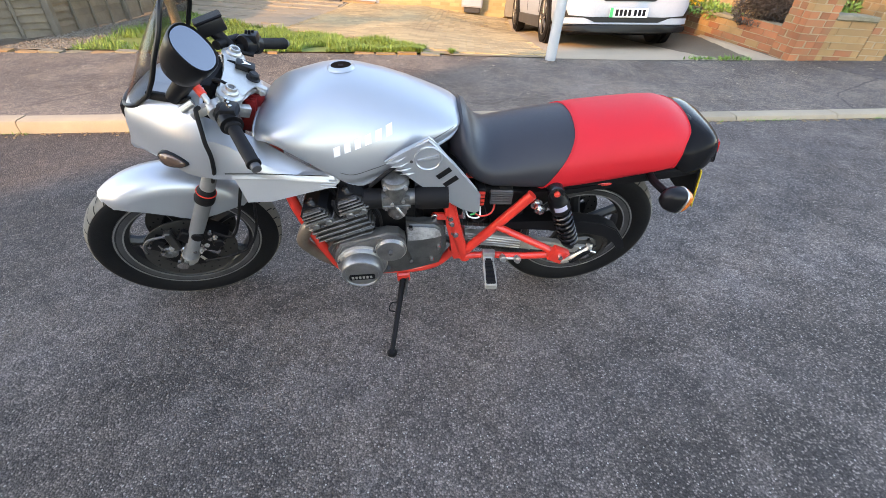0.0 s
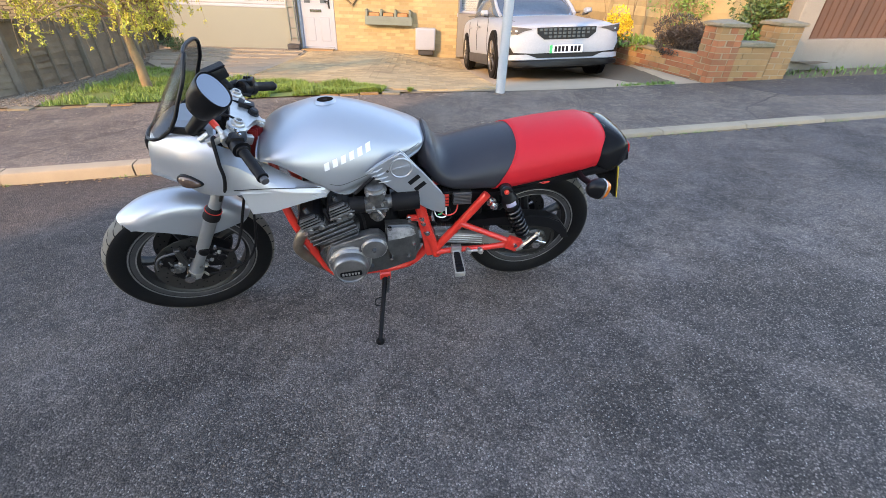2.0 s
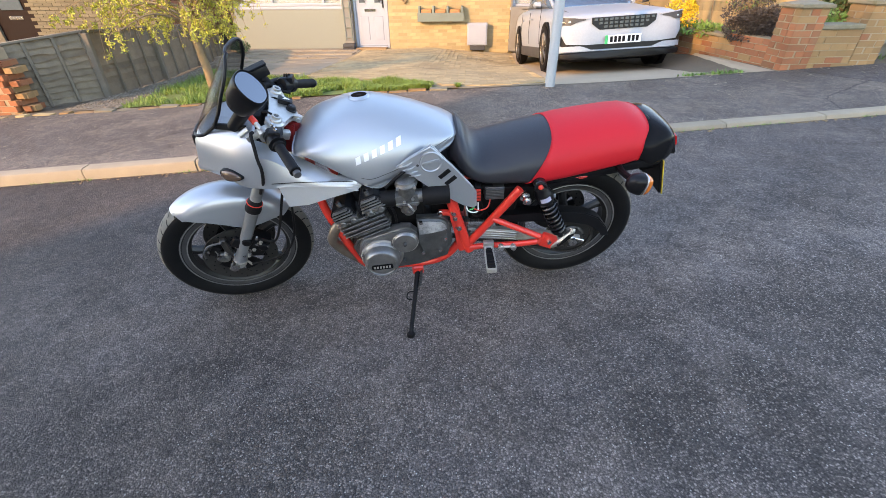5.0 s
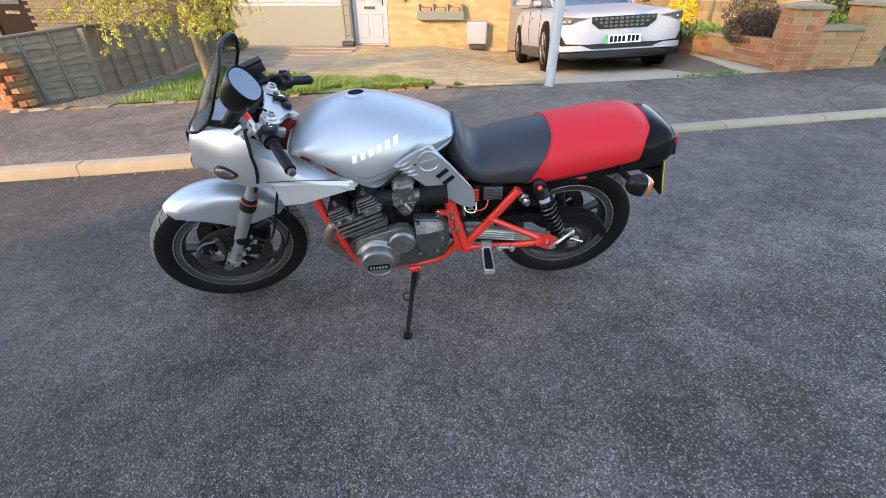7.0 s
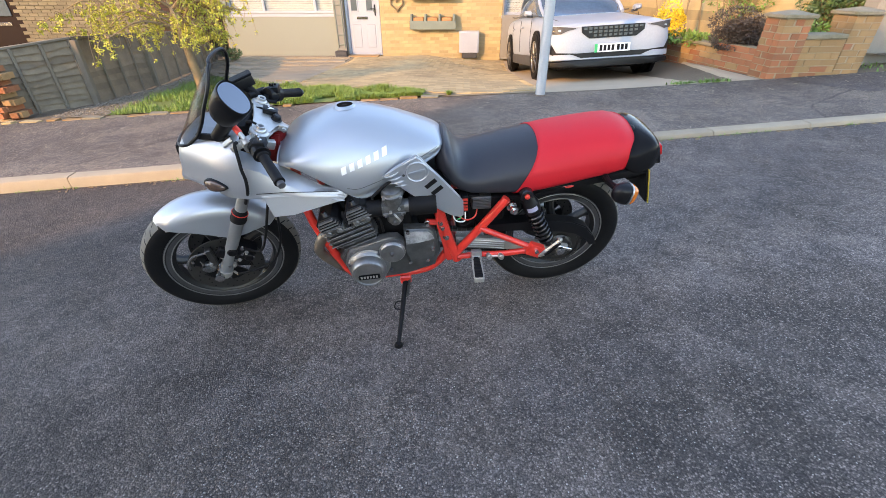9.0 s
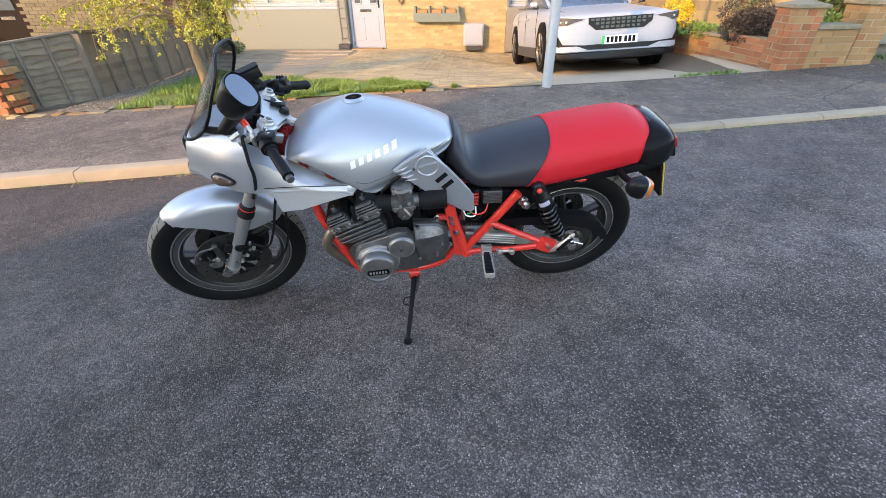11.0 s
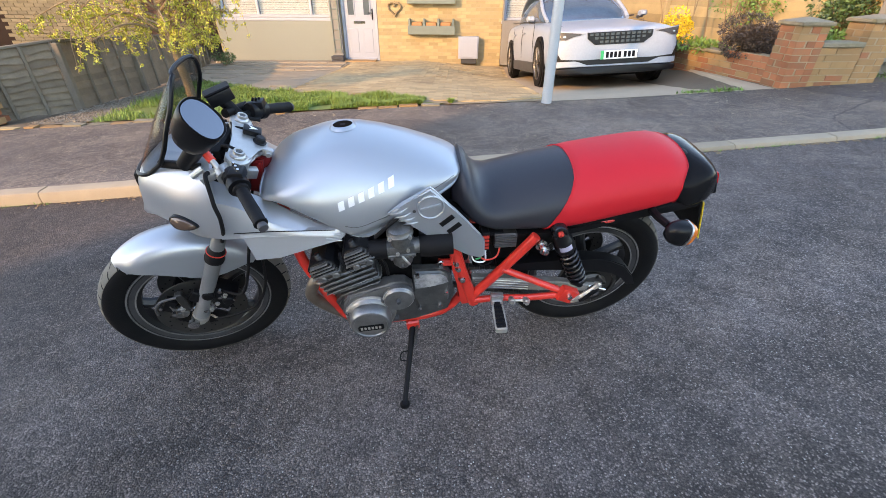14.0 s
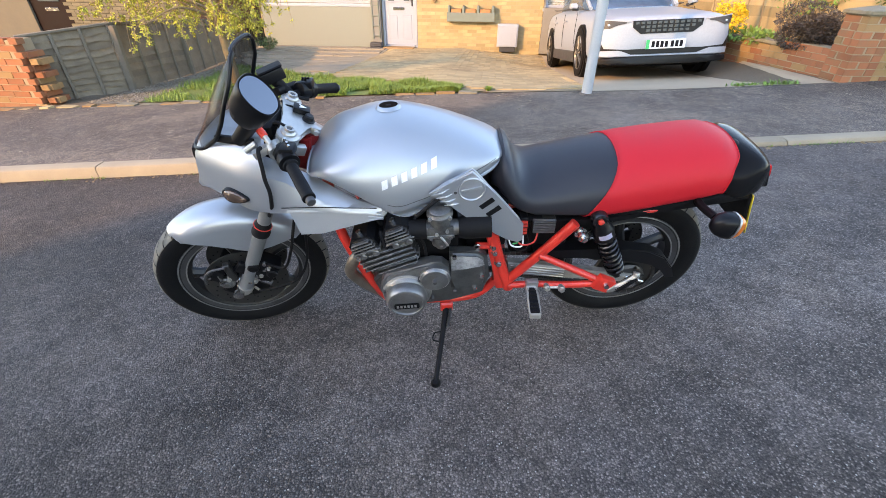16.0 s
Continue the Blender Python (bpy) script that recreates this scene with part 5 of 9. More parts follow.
    for k in range(6):
        bm = B()
        a = 0.6 + 0.9 * k
        q = FA + Vector((math.cos(a) * 0.062, s * 0.0715, math.sin(a) * 0.062))
        box(bm, -0.016, 0.016, -0.0015, 0.0015, -0.006, 0.006, 0.001, xf=Matrix.Translation(q) @ Matrix.Rotation(-a, 4, 'Y'))
        part("carrier_window", bm, M_OLDALLOY, leg, raw=True, xf=STEER)
    bm = B()
    tube(bm, [FA + Vector(q) for q in ((0.12, s * 0.105, 0.11), (0.18, s * 0.125, 0.10), (0.225, s * 0.13, 0.18), (0.262, s * 0.125, 0.28), (0.305, s * 0.11, 0.40), (0.33, s * 0.08, 0.50))], 0.0052, 8)
    part("brake_hose", bm, M_RUBBER, bike, "black brake hose", raw=True, xf=STEER)
bm = B()
tube(bm, [FA + Vector(q) for q in ((-0.115, -0.105, 0.055), (-0.105, -0.112, 0.095), (-0.075, -0.112, 0.125), (-0.02, -0.115, 0.135))], 0.0045, 8)
part("speedo_cable", bm, M_CARDARK, bike, "dark grey cable", raw=True, xf=STEER)
bm = B()
tube(bm, [FA + Vector(q) for q in ((0.05, -0.12, -0.015), (0.13, -0.13, 0.0), (0.21, -0.13, 0.03), (0.265, -0.13, 0.12), (0.295, -0.12, 0.25), (0.310, -0.10, 0.36), (0.32, -0.07, 0.46))], 0.0046, 8)
part("brake_hose", bm, M_RUBBER, bike, "thin black hose", raw=True, xf=STEER)

# front mudguard: an arched shell round the tyre
bm = B()
outer, inner = [], []
NA = 44
for i in range(NA + 1):
    t = i / NA
    deg = 31.5 - 87.5 * t                        # degrees from straight up, front tip to tail
    ang = radians(deg)
    wide = 0.075 * (1 - max(0, (0.16 - t) / 0.16) ** 2 * 0.38) * (1 - max(0, (t - 0.85) / 0.15) ** 2 * 0.25)
    rad = 0.325 + 0.006 * math.sin(t * 3.1416)
    side = float(np.interp(-deg, [-31.5, -30.5, -28, -24, -19, -12, -3.5, 10, 23, 34, 42, 49, 56], [0.016, 0.032, 0.045, 0.060, 0.078, 0.104, 0.130, 0.155, 0.164, 0.150, 0.120, 0.08, 0.03]))
    ro, rin = [], []
    for k in range(13):
        a = -1 + 2 * k / 12
        if abs(a) < 0.6:
            y = wide * math.sin(a / 0.6 * 1.5708) * 0.98
            dr = -0.045 * (1 - math.cos(a / 0.6 * 1.5708))
        else:
            y = math.copysign(wide * (0.98 + 0.05 * (abs(a) - 0.6) / 0.4), a)
            dr = -0.045 - (abs(a) - 0.6) / 0.4 * max(0.006, side - 0.045)
        for lst, sh in ((ro, 0.0), (rin, -0.0035)):
            rr = rad + dr + (sh if abs(a) < 0.6 else 0)
            yy = y * (1 + (sh * 14 if abs(a) >= 0.6 else 0))
            lst.append(FA + Vector((-math.sin(ang) * rr, yy, math.cos(ang) * rr)))
    outer.append(ro)
    inner.append(rin)
shell = [o + n[::-1] for o, n in zip(outer, inner)]
loft(bm, shell)
part("front_mudguard", bm, M_SILVER, bike, "silver front mudguard", raw=True, xf=STEER @ Matrix.Translation(FA) @ Matrix.Rotation(radians(5), 4, "Z") @ Matrix.Translation(-FA), sharp=50)


def table(rows):
    a = np.array(rows)
    return lambda x: [float(np.interp(x, a[:, 0], a[:, k])) for k in range(1, a.shape[1])]


# tank
TANK = table([(-0.416, 0.812, 0.79, 0.05), (-0.405, 0.832, 0.800, 0.10), (-0.385, 0.850, 0.814, 0.138), (-0.35, 0.870, 0.823, 0.164), (-0.325, 0.883, 0.815, 0.175), (-0.30, 0.894, 0.802, 0.183), (-0.262, 0.910, 0.778, 0.191), (-0.229, 0.922, 0.754, 0.195), (-0.195, 0.931, 0.726, 0.197), (-0.165, 0.935, 0.703, 0.197),
              (-0.14, 0.934, 0.698, 0.196), (-0.12, 0.932, 0.702, 0.195), (-0.05, 0.917, 0.725, 0.185), (0.02, 0.895, 0.753, 0.168), (0.08, 0.872, 0.779, 0.146), (0.125, 0.852, 0.796, 0.126), (0.150, 0.840, 0.803, 0.110), (0.167, 0.830, 0.806, 0.094), (0.178, 0.822, 0.808, 0.074), (0.185, 0.816, 0.810, 0.05), (0.187, 0.814, 0.811, 0.028)])
T_MID, T_Y, T_Z, T_IN = 0.07, 0.88, 0.90, 0.03


def tank_ring(x, m=88):
    """Domed above its widest line; below it the flanks draw in to the lower edge."""
    top, bot, hw = TANK(x)
    zc = bot + T_MID * (top - bot)
    out = []
    for i in range(m):
        a = 6.283185 * i / m
        c, s = math.cos(a), math.sin(a)
        if s >= 0:
            y, z = hw * math.copysign(abs(c) ** T_Y, c), zc + (top - zc) * abs(s) ** T_Z
        else:
            k = min(1.0, abs(s) / 0.93)
            y = math.copysign(hw * (1 - T_IN * k ** 1.4), c)
            z = zc - (zc - bot) * k
            if abs(s) > 0.93:
                y *= min(1.0, abs(c) / 0.3676)
        out.append((x, y, z))
    return out


bm = B()
xs = [-0.416 + 0.603 * (0.5 - 0.5 * math.cos(math.pi * i / 40)) for i in range(41)]
loft(bm, [tank_ring(x) for x in xs])
tank = part("fuel_tank", bm, M_SILVER, bike, "dull silver fuel tank without its cap", sharp=60)

bm = B()
lip = [Vector(q) for q in tank_ring(-0.402, 44)]
tube(bm, lip + [lip[0]], 0.0042, 8, 2, cap=False)
part("tank_lip", bm, M_SILVER, tank, "rolled edge round the tank's front")
# pressed seam along the tank's lower edge
for s in (-1, 1):
    bm = B()
    rings = []
    for i in range(26):
        x = -0.165 + 0.340 * i / 25
        top, bot, hw = TANK(x)
        e = min(1, i / 4, (25 - i) / 2 + 0.25)
        rings.append([(x, s * hw * f, bot + dz * e) for f, dz in ((0.948, 0.016), (0.930, 0.006), (0.920, -0.006), (0.927, -0.013), (0.962, -0.017), (0.965, -0.0215), (0.90, -0.0225), (0.76, 0.010))])
    loft(bm, rings)
    part("tank_seam", bm, M_SILVER, tank, "pressed seam under the tank", sharp=25)


def tank_side(x, z):
    """The tank's left face at a height."""
    top, bot, hw = TANK(x)
    zc = bot + T_MID * (top - bot)
    if z >= zc:
        s = min(1, ((z - zc) / (top - zc))) ** (1 / T_Z)
        return -hw * (math.sqrt(max(0, 1 - s * s))) ** T_Y
    return -hw * (1 - T_IN * min(1.0, (zc - z) / (zc - bot)) ** 1.4)


# pressed crease along the flank above the lower edge, its shade drawn as a dark tube
for s in (-1, 1):
    bm = B()
    line_pts = []
    for i in range(15):
        x = -0.170 + 0.325 * i / 14
        z = TANK(x)[1] + 0.034 - 0.022 * i / 14
        line_pts.append(Vector((x, -s * tank_side(x, z), z)))
    tube(bm, line_pts, 0.0011, 6, 2)
    part("pressed_line", bm, M_CARDARK, tank, "dark pressed line")

# six plain white shapes along the tank where the maker's mark is
d1, n1 = Vector((0.155, 0.044)).normalized(), Vector((-0.044, 0.155)).normalized()
for k in range(6):
    mark = B()
    s0 = 0.0295 * k
    g = []
    for i in range(4):
        for j in range(4):
            u, v = 0.0175 * i / 3, -0.0135 + 0.024 * j / 3
            p = Vector((-0.182, 0.803)) + d1 * (s0 + u + 0.30 * (v + 0.0135)) + n1 * v
            g.append(mark.verts.new((p.x, tank_side(p.x, p.y) - 0.003, p.y)))
    for i in range(3):
        for j in range(3):
            mark.faces.new((g[4 * i + j], g[4 * i + j + 1], g[4 * i + j + 5], g[4 * i + j + 4]))
    part("tank_mark", mark, M_MARK, tank, "slanted white shape", smooth=False)
bm = B()
capc, capn = Vector((-0.160, 0.024, 0.9365)), Vector((-0.02, 0.16, 1)).normalized()
lathe(bm, [(0.0400, -0.008), (0.0360, -0.0015), (0.0345, 0.0), (0.031, 0.0015), (0.0285, 0.0), (0.0285, -0.03)], capc, capn, 32)
neck = part("filler_neck", bm, M_SILVER, tank, "open filler neck")
# a flat disc over the closed tank; the hole's shade is in its rusty brown
bm = B()
lathe(bm, [(0.0, -0.004), (0.0288, -0.004), (0.0288, 0.0), (0.0, -0.0015)], capc, capn, 28)
hole = part("filler_hole", bm, M_HOLE, neck, "dark open filler hole")
bm = B()
box(bm, -0.007, 0.007, -0.006, 0.006, -0.002, 0.0018, 0.0008, xf=Matrix.Translation(capc + Vector((0, -0.004, 0))))
part("rusty_flap", bm, M_BROWNDOOR, hole, "rusty flap inside")

# seat: black front, red rear cover, black tail
SEAT = table([(0.15, 0.79, 0.70, 0.09), (0.165, 0.812, 0.70, 0.112), (0.185, 0.836, 0.676, 0.142), (0.202, 0.824, 0.655, 0.153), (0.225, 0.774, 0.640, 0.158), (0.25, 0.752, 0.632, 0.161), (0.28, 0.744, 0.623, 0.163), (0.36, 0.764, 0.614, 0.162),
              (0.44, 0.783, 0.607, 0.159), (0.50, 0.792, 0.610, 0.155), (0.575, 0.802, 0.619, 0.149), (0.666, 0.812, 0.636, 0.142), (0.784, 0.821, 0.658, 0.132), (0.84, 0.821, 0.669, 0.128), (0.88, 0.813, 0.676, 0.124), (0.92, 0.804, 0.678, 0.119)])


def seat_ring(x_of_z, grow=0.0, m=36, tab=None, n=2.0):
    out = []
    for i in range(m):
        a = 6.283185 * (i + 0.5) / m
        c, s = math.cos(a), math.sin(a)
        x = x_of_z(0.75)
        for _ in range(5):
            top, bot, hw = (tab or SEAT)(x)
            zc = bot + 0.42 * (top - bot)
            y = (hw + grow) * math.copysign(abs(c) ** (2 / n), c)
            z = zc + math.copysign(abs(s) ** (2 / (n if s > 0 else 5.0)), s) * ((top + grow - zc) if s >= 0 else (zc - bot + grow))
            x = x_of_z(z)
        out.append((x, y, z))
    return out


seam1 = lambda z: float(np.interp(z, [0.59, 0.606, 0.70, 0.757, 0.782, 0.80], [0.416, 0.428, 0.478, 0.516, 0.530, 0.536]))
seam2 = lambda z: float(np.interp(z, [0.62, 0.68, 0.714, 0.766, 0.785, 0.80, 0.815], [0.844, 0.850, 0.852, 0.857, 0.869, 0.884, 0.896]))
bm = B()
rings = [seat_ring(lambda z, x=x: x) for x in (0.15, 0.158, 0.166, 0.175, 0.185, 0.195, 0.203, 0.212, 0.23, 0.25, 0.28, 0.32, 0.36)]
for u in (0.25, 0.5, 0.75, 1.0):
    rings.append(seat_ring(lambda z, u=u: 0.36 + (seam1(z) - 0.36) * u))
loft(bm, rings)
seat = part("seat", bm, M_BLKVINYL, bike, "black vinyl rider seat", sharp=70)
bm = B()
loft(bm, [seat_ring(lambda z, u=u: seam1(z) + (seam2(z) - seam1(z)) * u, 0.0015 + 0.0035 * min(1, 8 * u, 8 * (1 - u))) for u in [i / 14 for i in range(15)]])
part("seat_cover", bm, M_REDVINYL, bike, "red vinyl pillion seat cover", sharp=70)
for f in (seam1, seam2):
    bm = B()
    r = [Vector(p) for p in seat_ring(f, 0.0025)]
    tube(bm, r + [r[0]], 0.0014, 6, 2, cap=False)
    part("piping", bm, M_REDVINYL, seat)
TAIL = table([(0.83, 0.792, 0.690, 0.112), (0.87, 0.800, 0.662, 0.119), (0.888, 0.804, 0.650, 0.123), (0.905, 0.806, 0.643, 0.124), (0.93, 0.804, 0.642, 0.120), (0.955, 0.797, 0.648, 0.111), (0.975, 0.788, 0.655, 0.100), (0.990, 0.779, 0.661, 0.088), (1.0, 0.771, 0.666, 0.078)])
bm = B()
loft(bm, [seat_ring(lambda z, x=x: x - (z - 0.742) * float(np.interp(x, [0.89, 0.98], [0.0, 0.30])), 0.0, tab=TAIL, n=float(np.interp(x, [0.89, 0.975], [2.0, 3.2]))) for x in (0.835, 0.86, 0.888, 0.904, 0.915, 0.932, 0.95, 0.962, 0.972, 0.982, 0.992, 0.998)])
tail = part("tail_cowl", bm, M_BLKGLOSS, bike, "glossy black tail cowl", sharp=50)
bm = B()
box(bm, 0.984, 1.014, -0.068, 0.068, 0.708, 0.752, 0.008, seg=2)
for v in bm.verts:
    v.co.x -= 0.30 * (v.co.z - 0.742)
part("tail_light", bm, M_REDLENS, tail, "red tail light")
bm = B()
lathe(bm, [(0.0, 0.0), (0.011, 0.0), (0.011, 0.006), (0.006, 0.008), (0.0, 0.008)], (0.900, -0.028, 0.800), (0.1, -0.25, 1), 16)
part("seat_lock", bm, M_BLKMATT, tail)
# seat pan, under-seat tray and rear mudguard
bm = B()
rings = []
for x in (0.26, 0.36, 0.46, 0.56, 0.66, 0.76, 0.84, 0.90):
    _t, b_, h_ = SEAT(x)
    rings.append([(x, a * (h_ - 0.006), b_ + dz) for a, dz in ((-0.92, -0.020), (0.92, -0.020), (1.0, -0.012), (1.0, 0.006), (-1.0, 0.006), (-1.0, -0.012))])
loft(bm, rings)
part("seat_pan", bm, M_BLKMATT, bike, "black seat pan edge")
bm = B()
loft(bm, [superring(x, t, b, h, 4, 20) for x, t, b, h in ((0.40, 0.645, 0.60, 0.12), (0.55, 0.645, 0.60, 0.14), (0.70, 0.67, 0.622, 0.135), (0.85, 0.69, 0.640, 0.125), (0.95, 0.69, 0.65, 0.11))])
part("rear_mudguard", bm, M_BLKMATT, bike, "black rear mudguard")
PL = pose(0.978, 0, 0.605, 0, -14, 0)
bm = B()
box(bm, -0.010, -0.001, -0.1085, 0.1085, -0.085, 0.075, 0.002, xf=PL)
box(bm, -0.06, -0.009, -0.06, 0.06, 0.0, 0.075, 0.004, xf=PL)
part("plate_bracket", bm, M_BLKMATT, bike, "black number plate backing")
bm = B()
box(bm, 0.0, 0.003, -0.112, 0.112, -0.09, 0.07, 0.0008, xf=PL)
plate = part("number_plate", bm, M_YELLOW, bike, "yellow rear number plate seen edge on")
bm = B()
for r_ in range(2):
    for k in range(3):
        box(bm, 0.0032, 0.0045, -0.085 + 0.06 * k, -0.045 + 0.06 * k, -0.078 + 0.072 * r_, -0.022 + 0.072 * r_, xf=PL)
part("plate_bar", bm, M_BLKMATT, plate, "plain dark bars")


# indicators
def indicator(c, d, length, w, h, lens_mat, parent, stalk, lens_from=0.62, xf=None, label=""):
    """A pointed indicator: black body, coloured lens, stalk."""
    d = Vector(d).normalized()
    side = Vector((0, 1, 0)) if abs(d.y) < 0.8 else Vector((1, 0, 0))
    u = (side - d * side.dot(d)).normalized()
    v = d.cross(u)
    prof = [(0.0, 0.12), (0.06, 0.5), (0.2, 0.8), (0.45, 0.98), (0.62, 1.0), (0.85, 0.93), (0.96, 0.8), (1.0, 0.6)]

    def ring(t, k):
        p = Vector(c) + d * (t - 0.5) * length
        return [p + u * math.copysign(abs(math.cos(a)) ** 0.7, math.cos(a)) * w * k + v * math.copysign(abs(math.sin(a)) ** 0.7, math.sin(a)) * h * k for a in [6.2832 * i / 18 for i in range(18)]]
    bm = B()
    loft(bm, [ring(t, k) for t, k in prof if t <= lens_from])
    body = part("indicator", bm, M_BLKPLASTIC, parent, label or "black indicator with coloured lens", xf=xf)
    bm = B()
    loft(bm, [ring(t, k) for t, k in [(lens_from, 1.0)] + [q for q in prof if q[0] > lens_from]])
    part("lens", bm, lens_mat, body, xf=xf)
    bm = B()
    loft(bm, [ring(lens_from - 0.035, 1.02), ring(lens_from + 0.035, 1.02)])
    part("lens_rim", bm, M_ALLOY if lens_mat is M_ORANGE else M_BLKPLASTIC, body, xf=xf)
    bm = B()
    tube(bm, stalk, 0.012, 10)
    part("stalk", bm, M_BLKMATT, body, xf=xf)
    return body


for s in (-1, 1):
    indicator((0.797, -0.262 if s < 0 else 0.215, 0.684 if s < 0 else 0.655), (0.985, s * -0.03, -0.17), 0.082, 0.031, 0.039, M_ORANGE, bike, [(0.79, s * 0.10, 0.668), (0.782, s * 0.16, 0.672), (0.782, s * (0.235 if s < 0 else 0.19), 0.688 if s < 0 else 0.66)], lens_from=0.70, label="black rear indicator with amber lens")

# nose fairing
def nose_level(z, n=12):
    """Plan outline of the nose at a height: a blunt face, then sides that widen to the back."""
    xf, wf, wb = [float(np.interp(z, NZ, c)) for c in (NXF, NWF, NWB)]
    half = [(xf, 0.0), (xf + 0.002, wf * 0.6), (xf + 0.010, wf * 0.9), (xf + 0.030, wf * 1.05)]
    x0, y0 = half[-1]
    for k in range(1, n + 1):
        t = k / n
        half.append((x0 + (-0.425 - x0) * t, y0 + (wb - y0) * (1 - (1 - t) ** 1.7)))
    pts = []
    for x, y in half:
        drop = 0.042 * max(0.0, 1 - abs(x + 0.63) / 0.12) * min(1, y / 0.12) * max(0, (0.80 - z) / 0.07)
        lift = -0.012 * max(0.0, 1 - y / 0.10) * max(0, (0.80 - z) / 0.07)
        pts.append((x, y, z + drop + lift))
    return [(x, -y, zz) for x, y, zz in pts[::-1]] + pts[1:]


NZ = (0.728, 0.745, 0.765, 0.80, 0.825, 0.85, 0.88, 0.905, 0.925, 0.940)
NXF = (-0.674, -0.690, -0.690, -0.676, -0.667, -0.661, -0.652, -0.636, -0.606, -0.570)
NWF = (0.090, 0.095, 0.100, 0.105, 0.110, 0.112, 0.108, 0.100, 0.085, 0.060)
NWB = (0.203, 0.205, 0.205, 0.202, 0.198, 0.192, 0.176, 0.152, 0.125, 0.095)
bm = B()
levels = [nose_level(z) for z in (0.728, 0.736, 0.745, 0.755, 0.765, 0.78, 0.80, 0.815, 0.83, 0.85, 0.865, 0.88, 0.895, 0.905, 0.915, 0.925, 0.933, 0.940)]
inner = [[(x + 0.006, y * 0.965, z - 0.003) for x, y, z in r] for r in levels]
loft(bm, [o + i[::-1] for o, i in zip(levels, inner)], True, True)
vv = [bm.verts.new(p) for p in levels[-1]]
bm.faces.new(vv)
fairing = part("nose_fairing", bm, M_SILVER, bike, "silver pointed nose fairing", sharp=32, raw=True)
bm = B()
box(bm, -0.66, -0.44, -0.10, 0.10, 0.755, 0.90, 0.03, seg=2)
part("fairing_lining", bm, M_BLKMATT, fairing, "matt black inside of the fairing", raw=True)
bm = B()
box(bm, -0.6695, -0.63, -0.066, 0.066, 0.800, 0.862, 0.010, seg=2)
part("headlamp", bm, M_PANE, fairing, "square headlamp glass", raw=True)
for sd in (-1, 1):
    bm = B()
    box(bm, -0.055, 0.055, -0.012, 0.012, -0.010, 0.010, 0.005, xf=pose(-0.50, sd * 0.120, 0.925, sd * 20, 6, sd * 8), seg=2)
    part("air_slot", bm, M_BLKMATT, fairing, "black air slot beside the screen", raw=True)


def teardrop(s):
    """A flush front indicator: dark rim and smoked lens, blunt ahead and pointed behind."""
    c, d = Vector((-0.530, s * 0.178, 0.776)), Vector((1.0, s * 0.30, -0.06)).normalized()
    up_ = Vector((0, -s * 0.12, 1)).normalized()
    outw = Vector((-0.3, s, 0.1)).normalized()
    prof = ((-0.50, 0.30), (-0.44, 0.66), (-0.32, 0.92), (-0.12, 1.0), (0.12, 0.86), (0.32, 0.58), (0.44, 0.34), (0.5, 0.14))

    def ring(k, o):
        a = [c + d * t * 0.088 * k + up_ * h * 0.026 * k + outw * o for t, h in prof]
        b = [c + d * t * 0.088 * k - up_ * h * 0.022 * k + outw * o for t, h in prof]
        return a + b[::-1]
    bm = B()
    loft(bm, [ring(1.0, -0.02), ring(1.0, 0.006), ring(0.93, 0.010), ring(0.86, 0.009)])
    body = part("indicator", bm, M_BLKPLASTIC, bike, "black teardrop indicator with smoked lens", raw=True)
    bm = B()
    loft(bm, [ring(0.87, 0.006), ring(0.85, 0.012), ring(0.62, 0.018), ring(0.3, 0.020)])
    part("lens", bm, M_SMOKELENS, body, "smoked brown lens", raw=True)


